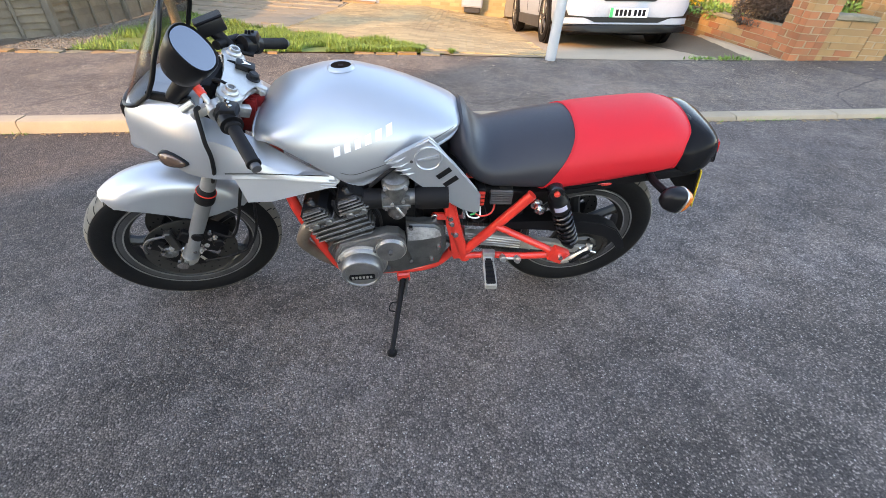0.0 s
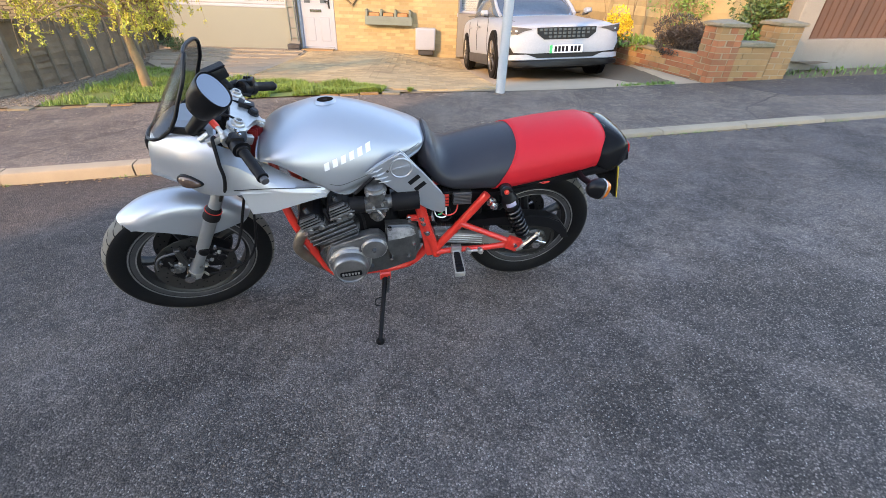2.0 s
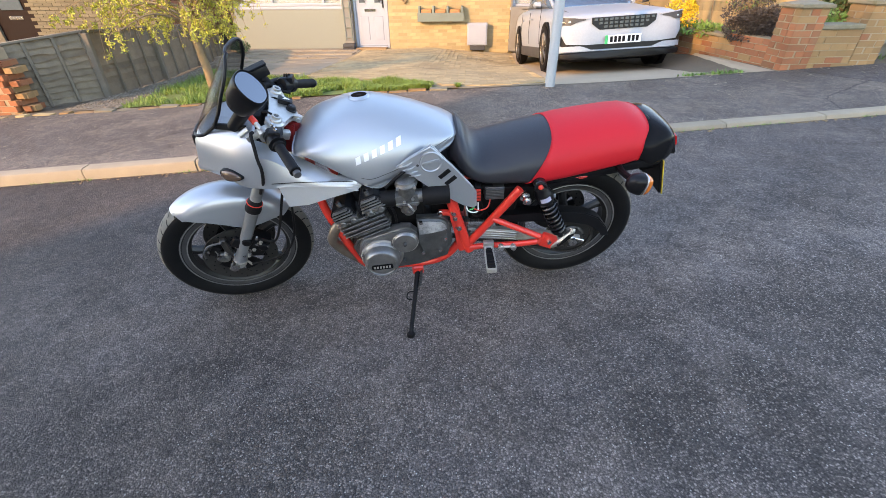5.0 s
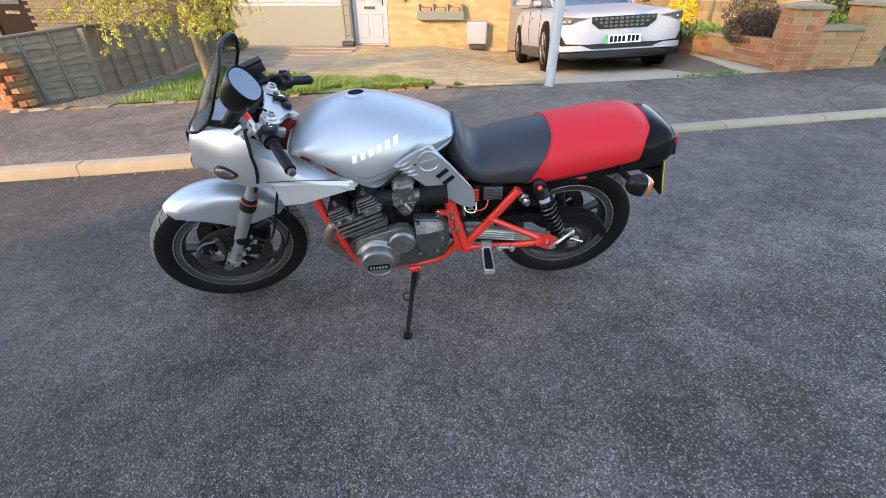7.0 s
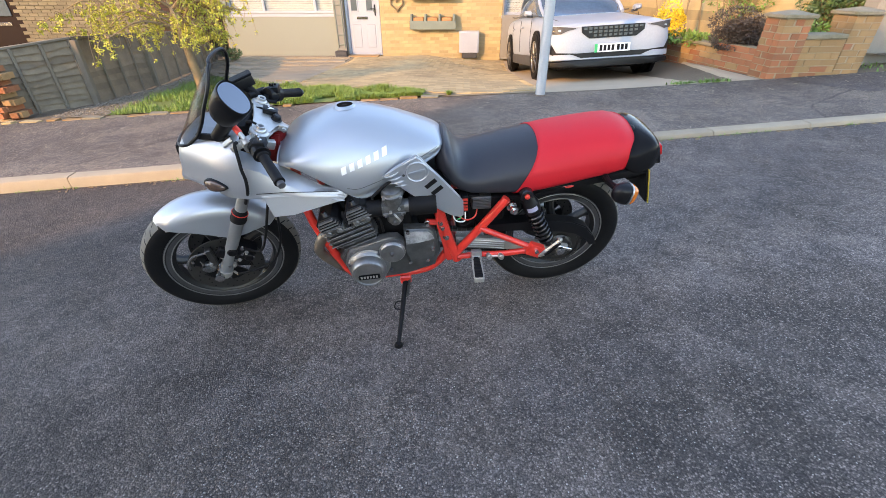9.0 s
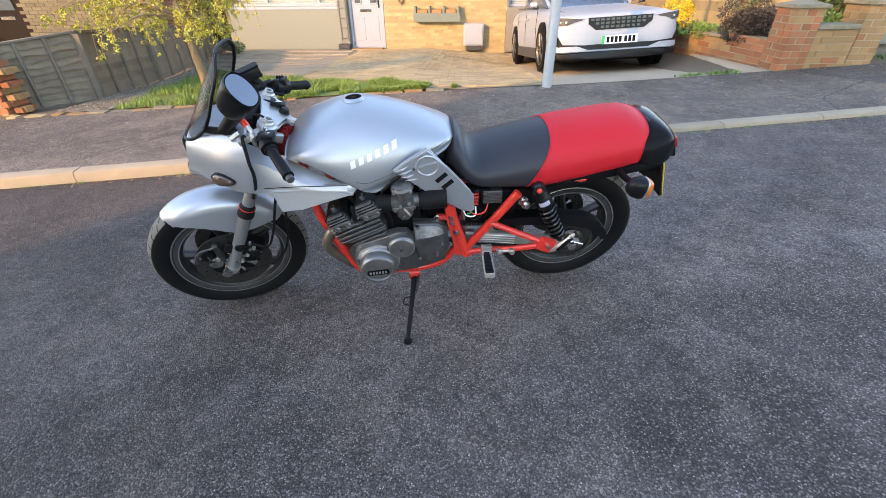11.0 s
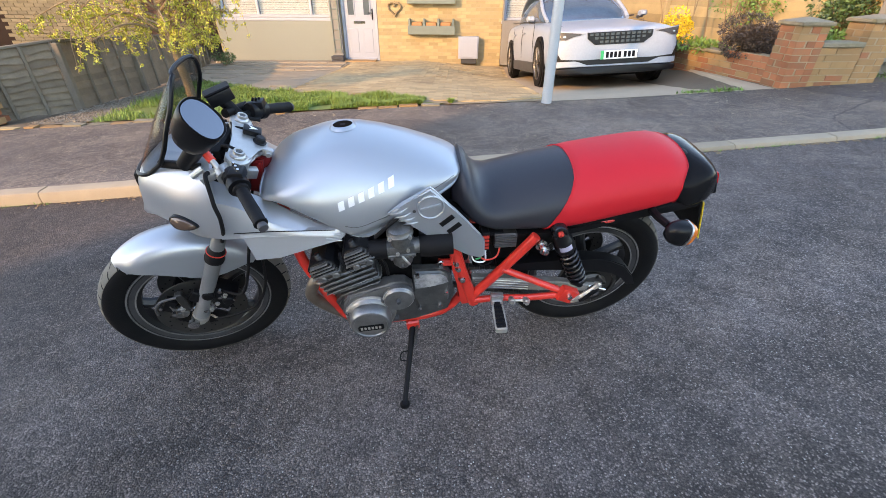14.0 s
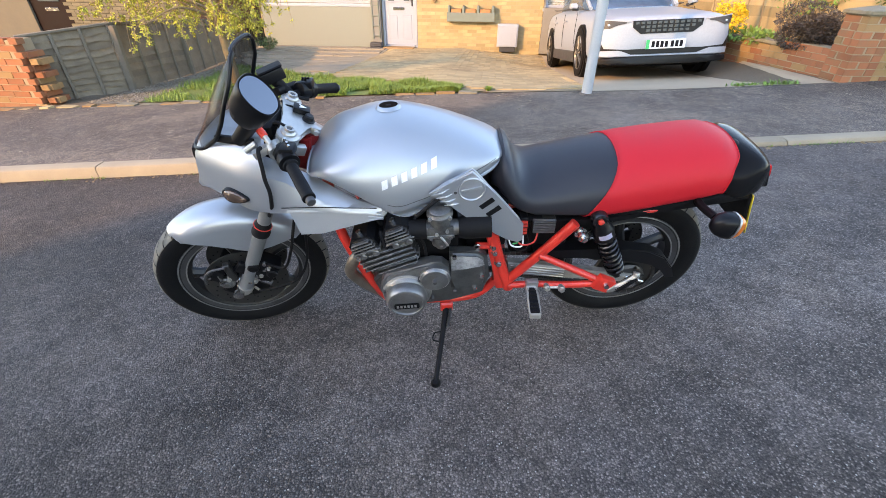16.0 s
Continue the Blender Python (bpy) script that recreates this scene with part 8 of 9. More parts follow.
BODY = [(-0.895, 0.50, 0.32, 0.72), (-0.885, 0.66, 0.28, 0.755), (-0.86, 0.78, 0.25, 0.775), (-0.80, 0.865, 0.22, 0.795), (-0.70, 0.905, 0.21, 0.815), (-0.50, 0.925, 0.20, 0.84), (-0.2, 0.93, 0.19, 0.87), (0.2, 0.93, 0.19, 0.91), (0.55, 0.93, 0.19, 0.955),
        (0.9, 0.93, 0.19, 0.985), (1.5, 0.93, 0.19, 1.00), (2.3, 0.93, 0.19, 1.02), (3.0, 0.925, 0.20, 1.05), (3.4, 0.90, 0.22, 1.05), (3.62, 0.84, 0.28, 1.02), (3.70, 0.72, 0.36, 0.95)]
bm = B()
loft(bm, [car_ring(*r, 5.2, 44, 0.05) for r in BODY])
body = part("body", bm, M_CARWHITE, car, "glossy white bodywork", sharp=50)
# greenhouse
GH = [(0.50, 0.60, 0.90, 0.955), (0.75, 0.74, 0.92, 1.10), (1.05, 0.735, 0.94, 1.27), (1.35, 0.70, 0.95, 1.40), (1.7, 0.68, 0.96, 1.465), (2.2, 0.67, 0.97, 1.475), (2.7, 0.66, 0.98, 1.43), (3.1, 0.65, 0.99, 1.30), (3.45, 0.62, 1.0, 1.10)]
bm = B()
loft(bm, [car_ring(y, h, b, t, 4.5, 32, 0.12) for y, h, b, t in GH])
part("glasshouse", bm, M_CARGLASS, car, "dark blue tinted windows", sharp=50)
bm = B()
loft(bm, [car_ring(y, h - 0.02, t - 0.03, t + 0.012, 4.0, 24) for y, h, b, t in GH[3:]])
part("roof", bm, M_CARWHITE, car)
for s in (-1, 1):
    bm = B()
    tube(bm, [(s * 0.675, 0.58, 0.965), (s * 0.685, 0.85, 1.12), (s * 0.65, 1.2, 1.315), (s * 0.615, 1.5, 1.42)], 0.030, 8)
    part("windscreen_pillar", bm, M_CARWHITE, car)
    bm = B()
    tube(bm, [(s * 0.845, 0.75, 0.995), (s * 0.85, 1.6, 1.01), (s * 0.84, 2.6, 1.035), (s * 0.80, 3.2, 1.07)], 0.010, 8)
    part("waist_trim", bm, M_CARDARK, car)
    # mirrors
    bm = B()
    loft(bm, [[(s * (0.91 + 0.8 * dx * k), 0.62 + dy, 1.015 + 0.75 * dz * k) for dx, dz in ((-.02, -.06), (.11, -.05), (.13, .0), (.11, .055), (0, .06), (-.03, .02))] for dy, k in ((-0.05, 0.6), (-0.02, 0.95), (0.05, 1.0), (0.085, 0.9))])
    dm = part("door_mirror", bm, M_CARWHITE, car, "white door mirror")
    bm = B()
    tube(bm, [(s * 0.86, 0.66, 0.96), (s * 0.96, 0.66, 0.97)], 0.02, 8)
    part("mirror_stalk", bm, M_CARDARK, dm)
    # sill cladding, wheel arches
    bm = B()
    box(bm, s * 0.915 - 0.02, s * 0.915 + 0.02, 0.42, 2.33, 0.18, 0.35, 0.012)
    part("sill", bm, M_CARDARK, car, "grey sill cladding")
    for yw in (0.0, 2.735):
        bm = B()
        lathe(bm, [(0.0, -0.06), (0.395, -0.06), (0.395, 0.010), (0.375, 0.012), (0.355, 0.004), (0.0, 0.0)], (s * 0.925, yw, 0.34), (s, 0, 0), 40)
        part("wheel_arch", bm, M_BLKMATT, car, "black wheel arch")
        bm = B()
        lathe(bm, [(0.0, -0.10), (0.22, -0.10), (0.24, -0.085), (0.30, -0.09), (0.335, -0.075), (0.342, -0.03), (0.342, 0.06), (0.335, 0.10), (0.295, 0.115), (0.245, 0.105), (0.238, 0.08), (0.0, 0.05)], (s * 0.845, yw, 0.342), (s, 0, 0), 44)
        wh = part("wheel", bm, M_RUBBER, car, "black car tyre")
        bm = B()
        lathe(bm, [(0.238, 0.085), (0.242, 0.108), (0.232, 0.110), (0.222, 0.09)], (s * 0.845, yw, 0.342), (s, 0, 0), 40, closed=True)
        for k in range(5):
            for o in (-0.13, 0.13):
                a = 6.2832 * k / 5 + o
                c0, c1 = Vector((s * 0.955, yw + math.cos(a) * 0.05, 0.342 + math.sin(a) * 0.05)), Vector((s * 0.945, yw + math.cos(a) * 0.235, 0.342 + math.sin(a) * 0.235))
                rod(bm, c0, c1, 0.016, 0.011, 8)
        lathe(bm, [(0.0, 0.11), (0.05, 0.11), (0.06, 0.095), (0.0, 0.09)], (s * 0.845, yw, 0.342), (s, 0, 0), 20)
        part("alloy_rim", bm, M_CARB, wh, "five spoke alloy rim")
    # door shut lines and handles
    for yy in (0.50, 1.52, 2.42):
        bm = B()
        tube(bm, [(s * 0.9275, yy, 0.40), (s * 0.931, yy - 0.02, 0.65), (s * 0.905, yy - 0.03, 0.93)], 0.004, 6)
        part("shut_line", bm, M_BLKMATT, car)
    for yy in (1.32, 2.28):
        bm = B()
        box(bm, s * 0.925 - 0.012, s * 0.925 + 0.012, yy - 0.10, yy + 0.10, 0.80, 0.825, 0.006)
        part("door_handle", bm, M_CARWHITE, car)
# grille
bm = B()
prism(bm, [(-0.455, 0.735), (0.455, 0.735), (0.45, 0.655), (0.34, 0.575), (-0.34, 0.575), (-0.45, 0.655)], -0.912, -0.84, 0.006)
grille = part("grille", bm, M_BLKPLASTIC, car, "dark panelled grille")
for r_ in range(3):
    for k in range(12):
        bm = B()
        x = -0.40 + k * 0.0728
        z = 0.705 - r_ * 0.047
        if abs(x) < 0.42 - 0.06 * r_:
            box(bm, x - 0.026, x + 0.026, -0.919, -0.909, z - 0.018, z + 0.018, 0.003)
            part("grille_tile", bm, M_SPRING, grille)
        else:
            bm.free()


def nose_band(name, x0, x1, top, bottom, mat, out, label="", parent=None):
    """A strip that follows the curve of the bumper."""
    bm = B()
    rings = []
    n = max(3, int(abs(x1 - x0) / 0.05))
    for k in range(n + 1):
        x = x0 + (x1 - x0) * k / n
        y = float(np.interp(abs(x), [0.0, 0.5, 0.66, 0.78, 0.865, 0.905], [-0.895, -0.895, -0.885, -0.86, -0.80, -0.70]))
        t, b = top(abs(x)), bottom(abs(x))
        rings.append([(x, y - out, b), (x, y - out, t), (x, y + 0.04, t), (x, y + 0.04, b)])
    loft(bm, rings)
    return part(name, bm, mat, parent or car, label)


for s in (-1, 1):
    hl = nose_band("headlamp", s * 0.54, s * 0.90, lambda x: float(np.interp(x, [0.54, 0.70, 0.90], [0.722, 0.742, 0.762])), lambda x: float(np.interp(x, [0.54, 0.66, 0.74, 0.90], [0.708, 0.690, 0.652, 0.668])), M_CARDARK, 0.006, "dark lensed headlamp")
    nose_band("light_strip", s * 0.50, s * 0.895, lambda x: 0.732 + 0.11 * (x - 0.5), lambda x: 0.720 + 0.11 * (x - 0.5), M_UPVC, 0.012, "white daylight strip", hl)
    for k in range(2):
        nose_band("lamp_lens", s * (0.75 + 0.07 * k), s * (0.780 + 0.07 * k), lambda x: 0.706, lambda x: 0.688, M_CHROME, 0.009, "bright lamp lens", hl)
nose_band("lower_grille", -0.80, 0.80, lambda x: float(np.interp(x, [0.0, 0.5, 0.80], [0.392, 0.386, 0.405])), lambda x: 0.322, M_BLKPLASTIC, 0.010, "black lower grille")
for s in (-1, 1):
    nose_band("bumper_vane", s * 0.44, s * 0.88, lambda x: 0.322 + 0.055 * min(1, (x - 0.44) / 0.15), lambda x: 0.304, M_CARWHITE, 0.018)
    nose_band("corner_vent", s * 0.80, s * 0.885, lambda x: float(np.interp(x, [0.80, 0.885], [0.41, 0.56])), lambda x: float(np.interp(x, [0.80, 0.885], [0.345, 0.40])), M_BLKPLASTIC, 0.012, "black corner vent")
bm = B()
loft(bm, [car_ring(y, h, b, t, 5, 32) for y, h, b, t in ((-0.905, 0.60, 0.20, 0.294), (-0.89, 0.74, 0.19, 0.298), (-0.83, 0.865, 0.19, 0.30), (-0.60, 0.925, 0.19, 0.30), (-0.42, 0.932, 0.19, 0.30))])
part("front_skirt", bm, M_BLKPLASTIC, car, "dark grey front skirt")
bm = B()
box(bm, -0.50, 0.50, -0.918, -0.88, 0.300, 0.316, 0.004)
part("bumper_strip", bm, M_CARWHITE, car)
bm = B()
box(bm, -0.26, 0.26, -0.938, -0.928, 0.385, 0.497, 0.004)
cpl = part("number_plate", bm, M_WHITE, car, "white number plate with green edge")
bm = B()
box(bm, -0.26, -0.215, -0.9405, -0.9385, 0.385, 0.497)
part("plate_flash", bm, M_GREEN, cpl, "green plate edge")
for k in range(7):
    bm = B()
    x = -0.185 + k * 0.058 + (0.02 if k > 3 else 0)
    box(bm, x, x + 0.04, -0.9405, -0.9385, 0.403, 0.480)
    part("plate_bar", bm, M_BLKMATT, cpl, "plain dark bar")
bm = B()
tube(bm, [(-0.62, -0.70, 0.782), (-0.66, -0.3, 0.845), (-0.70, 0.4, 0.945)], 0.004, 6)
part("bonnet_gap", bm, M_CARDARK, car)
bm = B()
tube(bm, [(0.62, -0.70, 0.782), (0.66, -0.3, 0.845), (0.70, 0.4, 0.945)], 0.004, 6)
part("bonnet_gap", bm, M_CARDARK, car)
bm = B()
box(bm, -0.7, 0.7, -0.5, 3.4, 0.14, 0.22, 0.02)
part("underside", bm, M_BLKMATT, car)

# ---- plants ----
def leaf_mesh(name, mat, spots, parent, label="", kind="stuff"):
    """Small folded leaves; each spot is a place, a size and a direction."""
    vs, fs = [], []
    for p, sz, d, roll in spots:
        d = Vector(d).normalized()
        _, u, v = frame_of(d)
        w = u * math.cos(roll) + v * math.sin(roll)
        n = d.cross(w)
        k = len(vs)
        p = Vector(p)
        vs += [p, p + d * sz * 0.5 + w * sz * 0.28 + n * sz * 0.08, p + d * sz, p + d * sz * 0.5 - w * sz * 0.28 + n * sz * 0.08]
        fs += [(k, k + 1, k + 2), (k, k + 2, k + 3)]
    me = bpy.data.meshes.new(name)
    me.from_pydata([tuple(q) for q in vs], [], fs)
    me.materials.append(mat)
    ob = new(name, me)
    ob.parent = parent
    return tagged(ob, label, kind=kind)


def sphere_dir(r):
    z = r.uniform(-1, 1)
    a = r.uniform(0, 6.2832)
    q = math.sqrt(1 - z * z)
    return Vector((q * math.cos(a), q * math.sin(a), z))


r5 = random.Random(11)
tree = thing("tree", "small tree with pale bark and young yellow green leaves", "tree")
TX, TY = -3.72, 6.22
tz = garden_z(TX, TY)
bm = B()
tube(bm, [(TX + 0.02, TY, tz - 0.05), (TX, TY, tz + 0.3), (TX - 0.035, TY, tz + 0.6), (TX - 0.060, TY, tz + 0.9), (TX - 0.105, TY + 0.02, tz + 1.3), (TX - 0.115, TY, tz + 1.9)], [0.068, 0.056, 0.050, 0.046, 0.034, 0.018], 14)
for v in bm.verts:
    v.co += Vector((noise.noise(v.co * 7), noise.noise(v.co * 7 + Vector((9, 0, 0))), 0)) * 0.010
part("trunk", bm, M_BARK, tree, "pale brown trunk")
limbs = []
for k in range(22):
    a = 6.2832 * k / 22 + r5.uniform(-.15, .15)
    h = tz + r5.uniform(0.78, 1.6)
    reach = r5.uniform(0.7, 1.2) * (1.55 if math.cos(a) < 0 else 1.0)
    p0 = Vector((TX - 0.035 - 0.07 * (h - tz - 0.6), TY, h))
    p1 = p0 + Vector((math.cos(a) * reach * 0.45, math.sin(a) * reach * 0.3, r5.uniform(0.1, 0.32)))
    p2 = p0 + Vector((math.cos(a) * reach, math.sin(a) * reach * 0.55, r5.uniform(-0.12, 0.25)))
    bm = B()
    tube(bm, [p0, p1, p2], [0.020, 0.011, 0.004], 7, 5)
    part("limb", bm, M_BARK, tree)
    limbs.append((p0, p1, p2))
# drooping twigs with leaves in tufts
bm = B()
spots = []
for k in range(340):
    p0, p1, p2 = r5.choice(limbs)
    t = r5.uniform(0.25, 1.0)
    q = p0.lerp(p1, t).lerp(p1.lerp(p2, t), t)
    d = Vector((r5.uniform(-.5, .5), r5.uniform(-.4, .4), r5.uniform(-0.2, 0.25)))
    L = r5.uniform(0.20, 0.55)
    a, b, c = q, q + d * L * 0.6, q + d * L + Vector((0, 0, -L * r5.uniform(0.2, 1.3)))
    c.z = max(c.z, tz + r5.uniform(0.42, 0.8))
    tube(bm, [a, b, c], [0.005, 0.0035, 0.002], 4, 4)
    for tuft in range(r5.randint(3, 6)):
        u = r5.uniform(0.1, 1.0)
        m = a.lerp(b, u).lerp(b.lerp(c, u), u)
        for i in range(r5.randint(5, 11)):
            spots.append((m + sphere_dir(r5) * r5.uniform(0.0, 0.035), r5.uniform(0.022, 0.048), sphere_dir(r5) + Vector((0, 0, -0.2)), r5.uniform(0, 6.28)))
tagged(part("twig", bm, M_BARK, tree, smooth=False), kind="stuff")
leaf_mesh("leaf", M_LEAFY, spots, tree, "young yellow green leaves")


def shrub(name, label, category, c, rad, mat, n, size, stems, mat_s, seed, lumps=9):
    r = random.Random(seed)
    root = thing(name, label, category)
    bm = B()
    base = Vector((c[0], c[1], c[2] - rad[2]))
    centres = []
    for k in range(lumps):
        o = sphere_dir(r)
        centres.append((Vector((c[0] + o.x * rad[0] * 0.55, c[1] + o.y * rad[1] * 0.55, c[2] + o.z * rad[2] * 0.5)), r.uniform(0.35, 0.6)))
    for k in range(stems):
        q = r.choice(centres)[0]
        tube(bm, [base + Vector((r.uniform(-.08, .08), r.uniform(-.08, .08), -0.05)), base.lerp(q, 0.5) + sphere_dir(r) * 0.05, q + sphere_dir(r) * rad[0] * 0.3], [0.012, 0.008, 0.004], 5, 3)
    tagged(part("stem", bm, mat_s, root, smooth=False), kind="stuff")
    spots = []
    for k in range(n):
        q, s = r.choice(centres)
        o = sphere_dir(r)
        rr = r.uniform(0.55, 1.0) ** 0.5
        p = q + Vector((o.x * rad[0] * s, o.y * rad[1] * s, o.z * rad[2] * s)) * rr * 1.15
        spots.append((p, r.uniform(0.6, 1.3) * size, o + sphere_dir(r) * 0.9, r.uniform(0, 6.28)))
    leaf_mesh("leaf", mat, spots, root)
    return root


shrub("purple_shrub", "dense dark purple brown shrub behind the wall", "shrub", (4.22, 6.72, 0.67), (0.62, 0.42, 0.32), M_PURPLE, 15000, 0.030, 14, M_BARK, 3)
shrub("forsythia", "bright yellow flowering shrub beside the drive", "shrub", (3.42, 7.75, 0.72), (0.26, 0.26, 0.26), M_FLOWER, 1500, 0.04, 10, M_BARK, 5, 7)
shrub("green_shrub", "low green plants in the bed", "shrub", (3.75, 7.5, 0.47), (0.40, 0.4, 0.10), M_WEED, 700, 0.07, 6, M_BARK, 6, 8)
shrub("ivy", "dark green ivy climbing the fence", "ivy", (5.45, 7.05, 1.15), (0.42, 0.45, 0.55), M_IVY, 2600, 0.06, 12, M_BARK, 7, 10)
shrub("climber", "yellow green climber on the fence", "shrub", (4.75, 8.3, 1.1), (0.5, 0.6, 0.4), M_WEED, 900, 0.055, 14, M_BARK, 8, 9)
shrub("corner_shrub", "dark green bush at the end of the fence", "shrub", (-5.45, 10.7, -0.2), (0.25, 0.3, 0.14), M_IVY, 600, 0.045, 8, M_BARK, 9, 7)
shrub("bed_weeds", "green weeds behind the low wall", "weeds", (4.62, 6.15, 0.62), (0.22, 0.16, 0.18), M_WEED, 420, 0.07, 5, M_BARK, 12, 6)

# bare stems in front of the sunlit fence
bare = thing("bare_stems", "leafless brown stems in the bed", "shrub")
for k in range(12):
    bm = B()
    x, y = 3.7 + r5.uniform(-.2, 1.2), 8.0 + r5.uniform(-.3, 1.0)
    tube(bm, [(x, y, 0.3), (x + r5.uniform(-.1, .1), y, 0.8), (x + r5.uniform(-.3, .3), y, 1.4 + r5.uniform(0, .4))], [0.012, 0.009, 0.004], 5, 4)
    part("stem", bm, M_BARK, bare)

# weeds along the foot of the walls and in the kerb joints
spots = []
for k in range(900):
    s = r5.random()
    if s < 0.5:
        x = 4.05 + abs(r5.gauss(0, 0.35))
        y = edge_y(x) + 0.14 + 0.03 * r5.random() + (0.25 if x > 5.3 else 0) - 0.03
        h = 0.10
    elif s < 0.75:
        x = r5.uniform(5.3, 7.5)
        y = edge_y(x) + r5.uniform(0.02, 0.6)
        h = 0.065
    else:
        x = r5.choice((3.2, 3.4, 2.9)) + r5.gauss(0, 0.08)
        y = edge_y(x) + 0.05 + r5.gauss(0, 0.03)
        h = 0.05
    spots.append(((x, y, pave_z(x) - 0.01), r5.uniform(0.4, 1.2) * h, r5.uniform(0.004, 0.010), r5.uniform(0.0, 0.09), r5.uniform(0, 6.28)))
blades("wall_weeds", M_WEED, spots, "green weeds along the foot of the walls", "weeds")
spots = []
for k in range(700):
    x = r5.uniform(-5, 4.5)
    if noise.noise((x * 1.7, 3, 0)) < 0.05:
        continue
    spots.append(((x, kerb_y(x) - r5.uniform(0.0, 0.03), road_z(x) - 0.003), r5.uniform(0.008, 0.03), r5.uniform(0.002, 0.004), r5.uniform(0, 0.02), r5.uniform(0, 6.28)))
blades("gutter_moss", M_WEED, spots, "thin weeds and moss in the gutter", "moss")

# brown leaf bits and grit in the gutter
items = []
for k in range(420):
    x = r5.uniform(-5.5, 4.5)
    if noise.noise((x * 1.3, 7, 0)) < -0.1:
        continue
    r = r5.uniform(0.004, 0.014)
    items.append(((x, kerb_y(x) - abs(r5.gauss(0, 0.028)) - 0.004, road_z(x) + 0.002), (r * 2.0, r, 0.005), r5.uniform(0, 3)))
tagged(boxes_mesh("gutter_litter", items, M_BARK, None), "brown leaf bits and grit along the gutter", "litter")

# pale litter of petals and chips
items = []
for k in range(120):
    x = r5.uniform(4.3, 7.5)
    r = r5.uniform(0.006, 0.014)
    items.append(((x, edge_y(x) - r5.uniform(0.02, 1.2) ** 1.3, pave_z(x) + 0.007), (r * 1.5, r, 0.003), r5.uniform(0, 3)))
for k in range(260):
    x = r5.uniform(-5.5, 6.0)
    y = r5.uniform(kerb_y(x) + 0.2, edge_y(x) - 0.02) if r5.random() < 0.55 else edge_y(x) - abs(r5.gauss(0, 0.18))
    if x > 3.5 and r5.random() < 0.5:
        y = edge_y(x) - abs(r5.gauss(0, 0.4))
    r = r5.uniform(0.006, 0.018)
    items.append(((x, y, pave_z(x) + 0.002), (r * 1.6, r, 0.004), r5.uniform(0, 3)))
tagged(boxes_mesh("litter", items, M_GRAVEL, None), "pale chips and petals scattered on the pavement", "litter")


# ---- small fittings of the motorcycle, each an object of its own ----
def split_pieces(ob):
    """Every loose piece of a mesh becomes a part of its own."""
    src = bmesh.new()
    src.from_mesh(ob.data)
    left = set(src.verts)
    pieces = []
    while left:
        todo = [left.pop()]
        group = set(todo)
        while todo:
            for e in todo.pop().link_edges:
                for v in e.verts:
                    if v not in group:
                        group.add(v)
                        left.discard(v)
                        todo.append(v)
        pieces.append({v.index for v in group})
    for keep in pieces[1:]:
        bm = src.copy()
        bm.verts.ensure_lookup_table()
        bmesh.ops.delete(bm, geom=[v for v in bm.verts if v.index not in keep], context='VERTS')
        me = bpy.data.meshes.new(ob.data.name)
        bm.to_mesh(me)
        bm.free()
        me.materials.append(ob.data.materials[0])
        twin = new(ob.name.split(".")[0], me)
        twin.parent = ob.parent
    bmesh.ops.delete(src, geom=[v for v in src.verts if v.index not in pieces[0]], context='VERTS')
    src.to_mesh(ob.data)
    src.free()


for ob in list(bpy.data.objects):
    if ob.type == 'MESH' and ob.name.split(".")[0] in ("badge_bar", "case_bolt", "cover_bolt", "plate_bar", "fuse", "peg_ridge", "regulator_fin", "frame_bolt"):
        split_pieces(ob)
# parts lie two levels deep at most
for ob in list(bike.children_recursive):
    while ob.parent is not bike and ob.parent.parent is not bike:
        ob.parent = ob.parent.parent

# ---- pieces of the drive and of the house wall ----
pav = brick_mesh("paver", (0.196, 0.098, 0.05), M_PAVER)
drive = thing("block_drive", "buff block paving drive with sandy joints", "drive", kind="structure")


def on_drive(x, y):
    lo = float(np.interp(x, [-2.62, -1.3, 0.0, 1.12], [6.82, 6.15, 5.42, 5.46]))
    return -2.58 < x < 1.08 and lo + 0.06 < y < 11.55


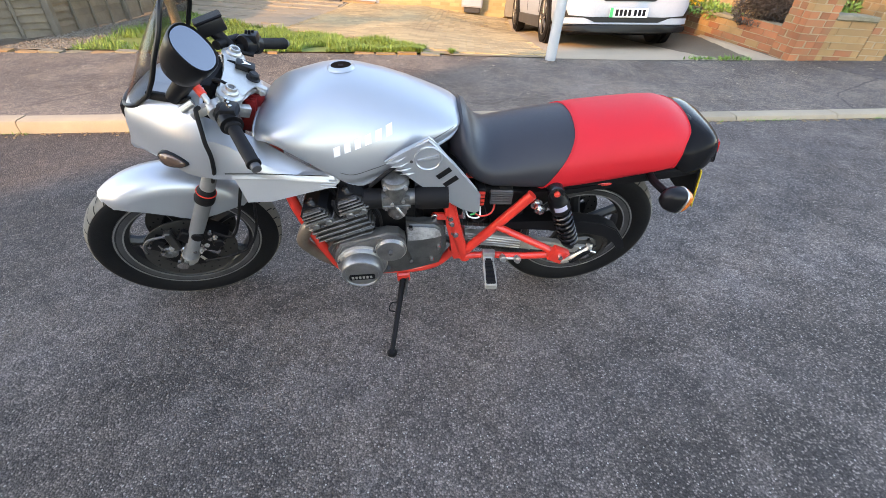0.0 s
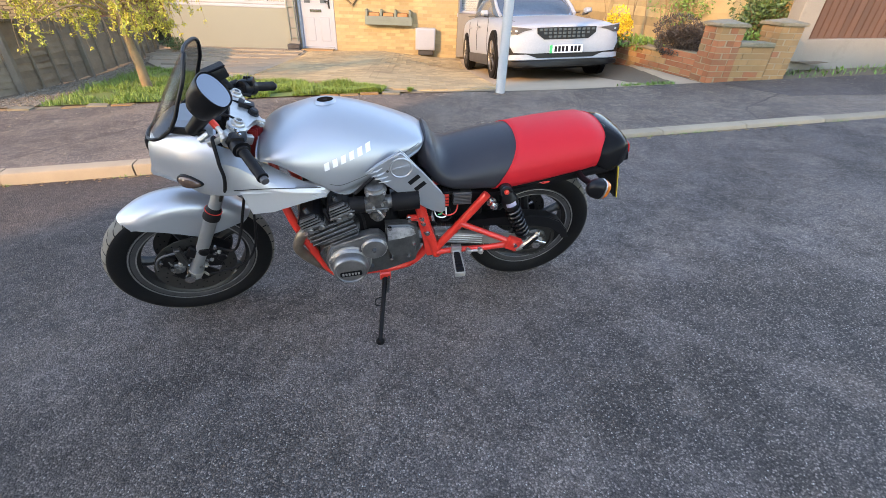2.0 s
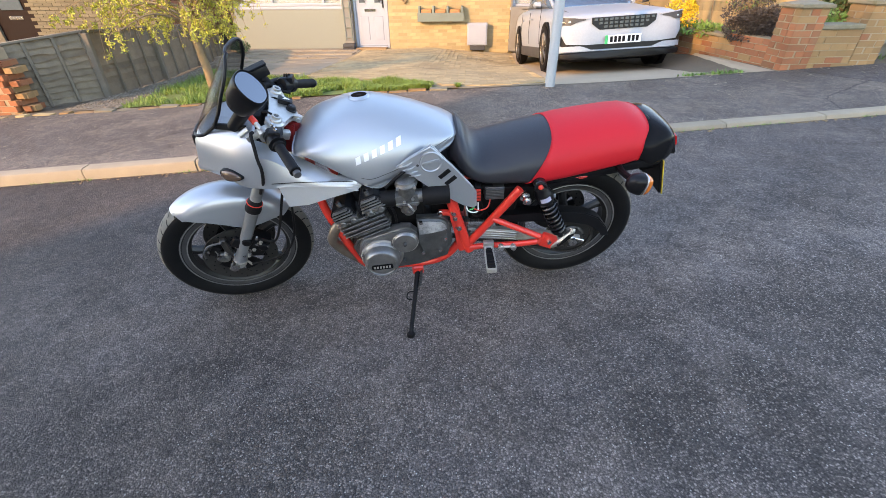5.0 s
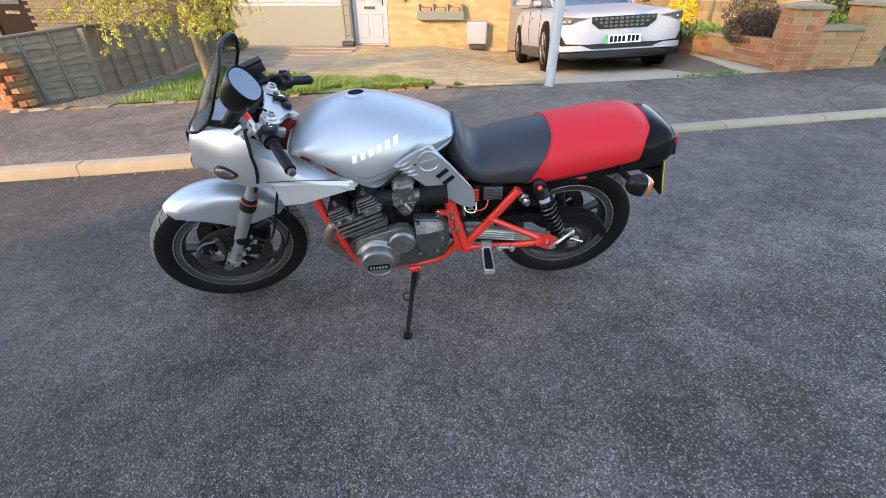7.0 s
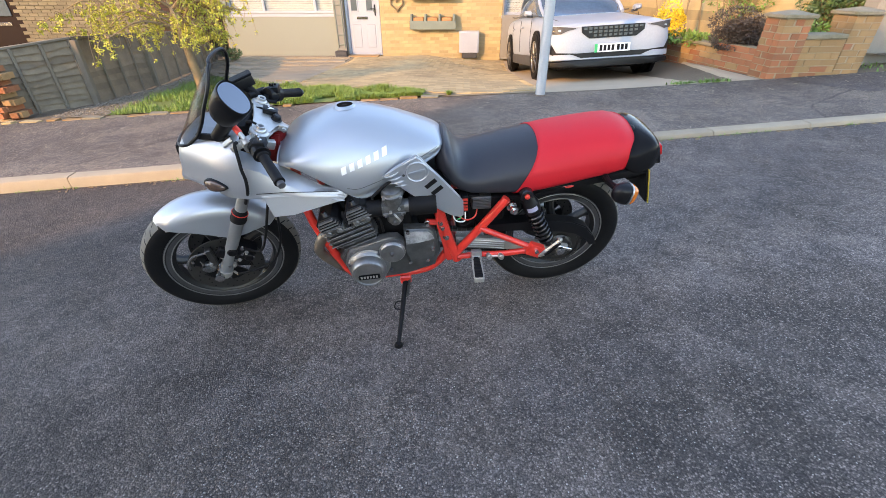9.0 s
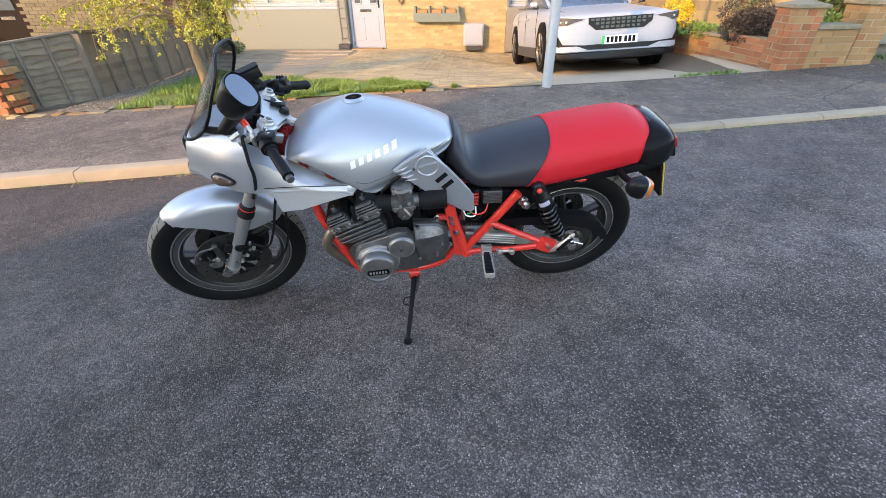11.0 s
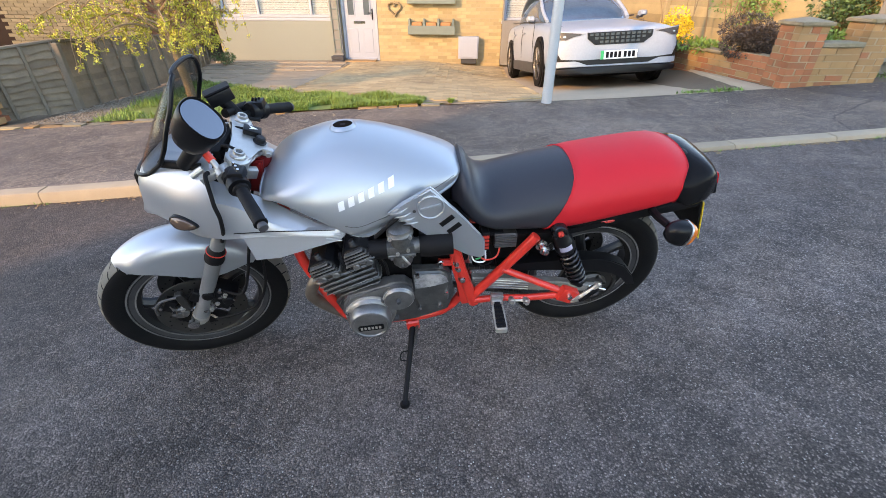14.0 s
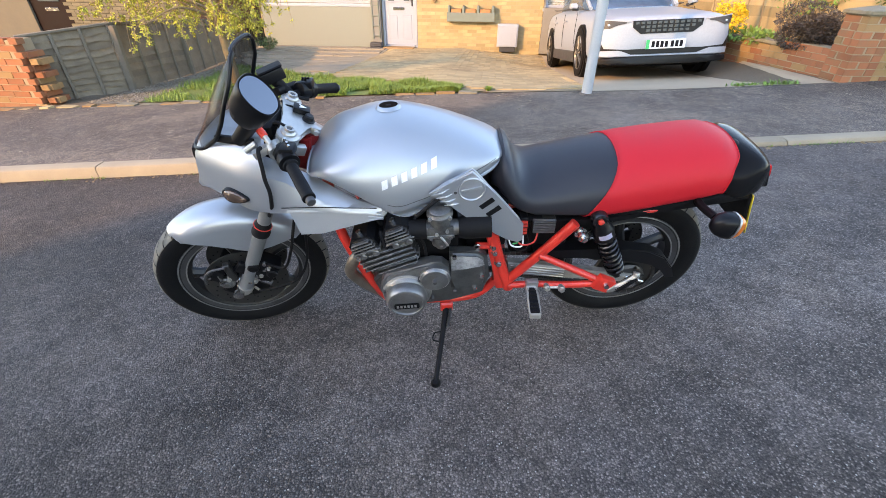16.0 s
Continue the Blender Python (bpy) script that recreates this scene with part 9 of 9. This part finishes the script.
near, far = [], []
row_ = 0
y = 5.4
while y < 11.6:
    x = -2.6 + (0.1 if row_ % 2 else 0.0)
    while x < 1.1:
        if on_drive(x, y):
            (near if y < 7.35 and len(near) < 300 else far).append((x, y))
        x += 0.203
    y += 0.105
    row_ += 1
for x, y in near:
    ob = new("paver", pav)
    ob.parent = drive
    gx_ = (garden_z(x + 0.1, y) - garden_z(x - 0.1, y)) / 0.2
    gy_ = (garden_z(x, y + 0.1) - garden_z(x, y - 0.1)) / 0.2
    ob.matrix_local = pose(x, y, garden_z(x, y) - 0.002 + rng.uniform(-.002, .002), math.degrees(math.atan(gy_)), -math.degrees(math.atan(gx_)), rng.uniform(-1, 1))
items = [((x, y, garden_z(x, y) - 0.004 + rng.uniform(-.002, .002)), (0.196, 0.098, 0.05), rng.uniform(-.015, .015)) for x, y in far]
boxes_mesh("paver_rest", items, M_PAVERS, drive, "buff paving blocks")
slabs = []
for i in range(7):
    for j in range(9):
        x, y = -5.9 + 0.46 * i + 0.23, 7.0 + 0.52 * j + 0.26
        lo = float(np.interp(x, [-5.6, -4.2, -2.62], [9.6, 8.05, 6.85]))
        if y - 0.26 > lo and y < 11.45:
            slabs.append((x, y))
slab_me = brick_mesh("slab", (0.45, 0.51, 0.05), M_SLAB)
for x, y in slabs:
    ob = new("slab", slab_me)
    ob.parent = slab_base
    ob.matrix_local = pose(x, y, garden_z(x, y) + rng.uniform(-.004, .004), -math.degrees(math.atan(0.06)), rng.uniform(-.5, .5), rng.uniform(-1, 1))

brick_panel = wall_panels("brick_panel", -1.93, 1.06, HZ - 0.25, 2.08, HY - 0.016, HY + 0.028, [], M_MORTARBUFF, house, "buff brick facing with pale joints")
brick_face((-1.93, HY + 0.031), (1.06, HY + 0.031), HZ - 0.15, 22, M_BRICKBUFF, brick_panel)
items = []
for k in range(22, 32):
    z = HZ - 0.15 + 0.075 * k + 0.0325
    for i in range(14):
        x = -1.82 + 0.225 * i - (0.1125 if k % 2 else 0)
        if -1.9 < x < 1.0:
            items.append(((x, HY + 0.031, z), (0.215, 0.1025, 0.065), 0))
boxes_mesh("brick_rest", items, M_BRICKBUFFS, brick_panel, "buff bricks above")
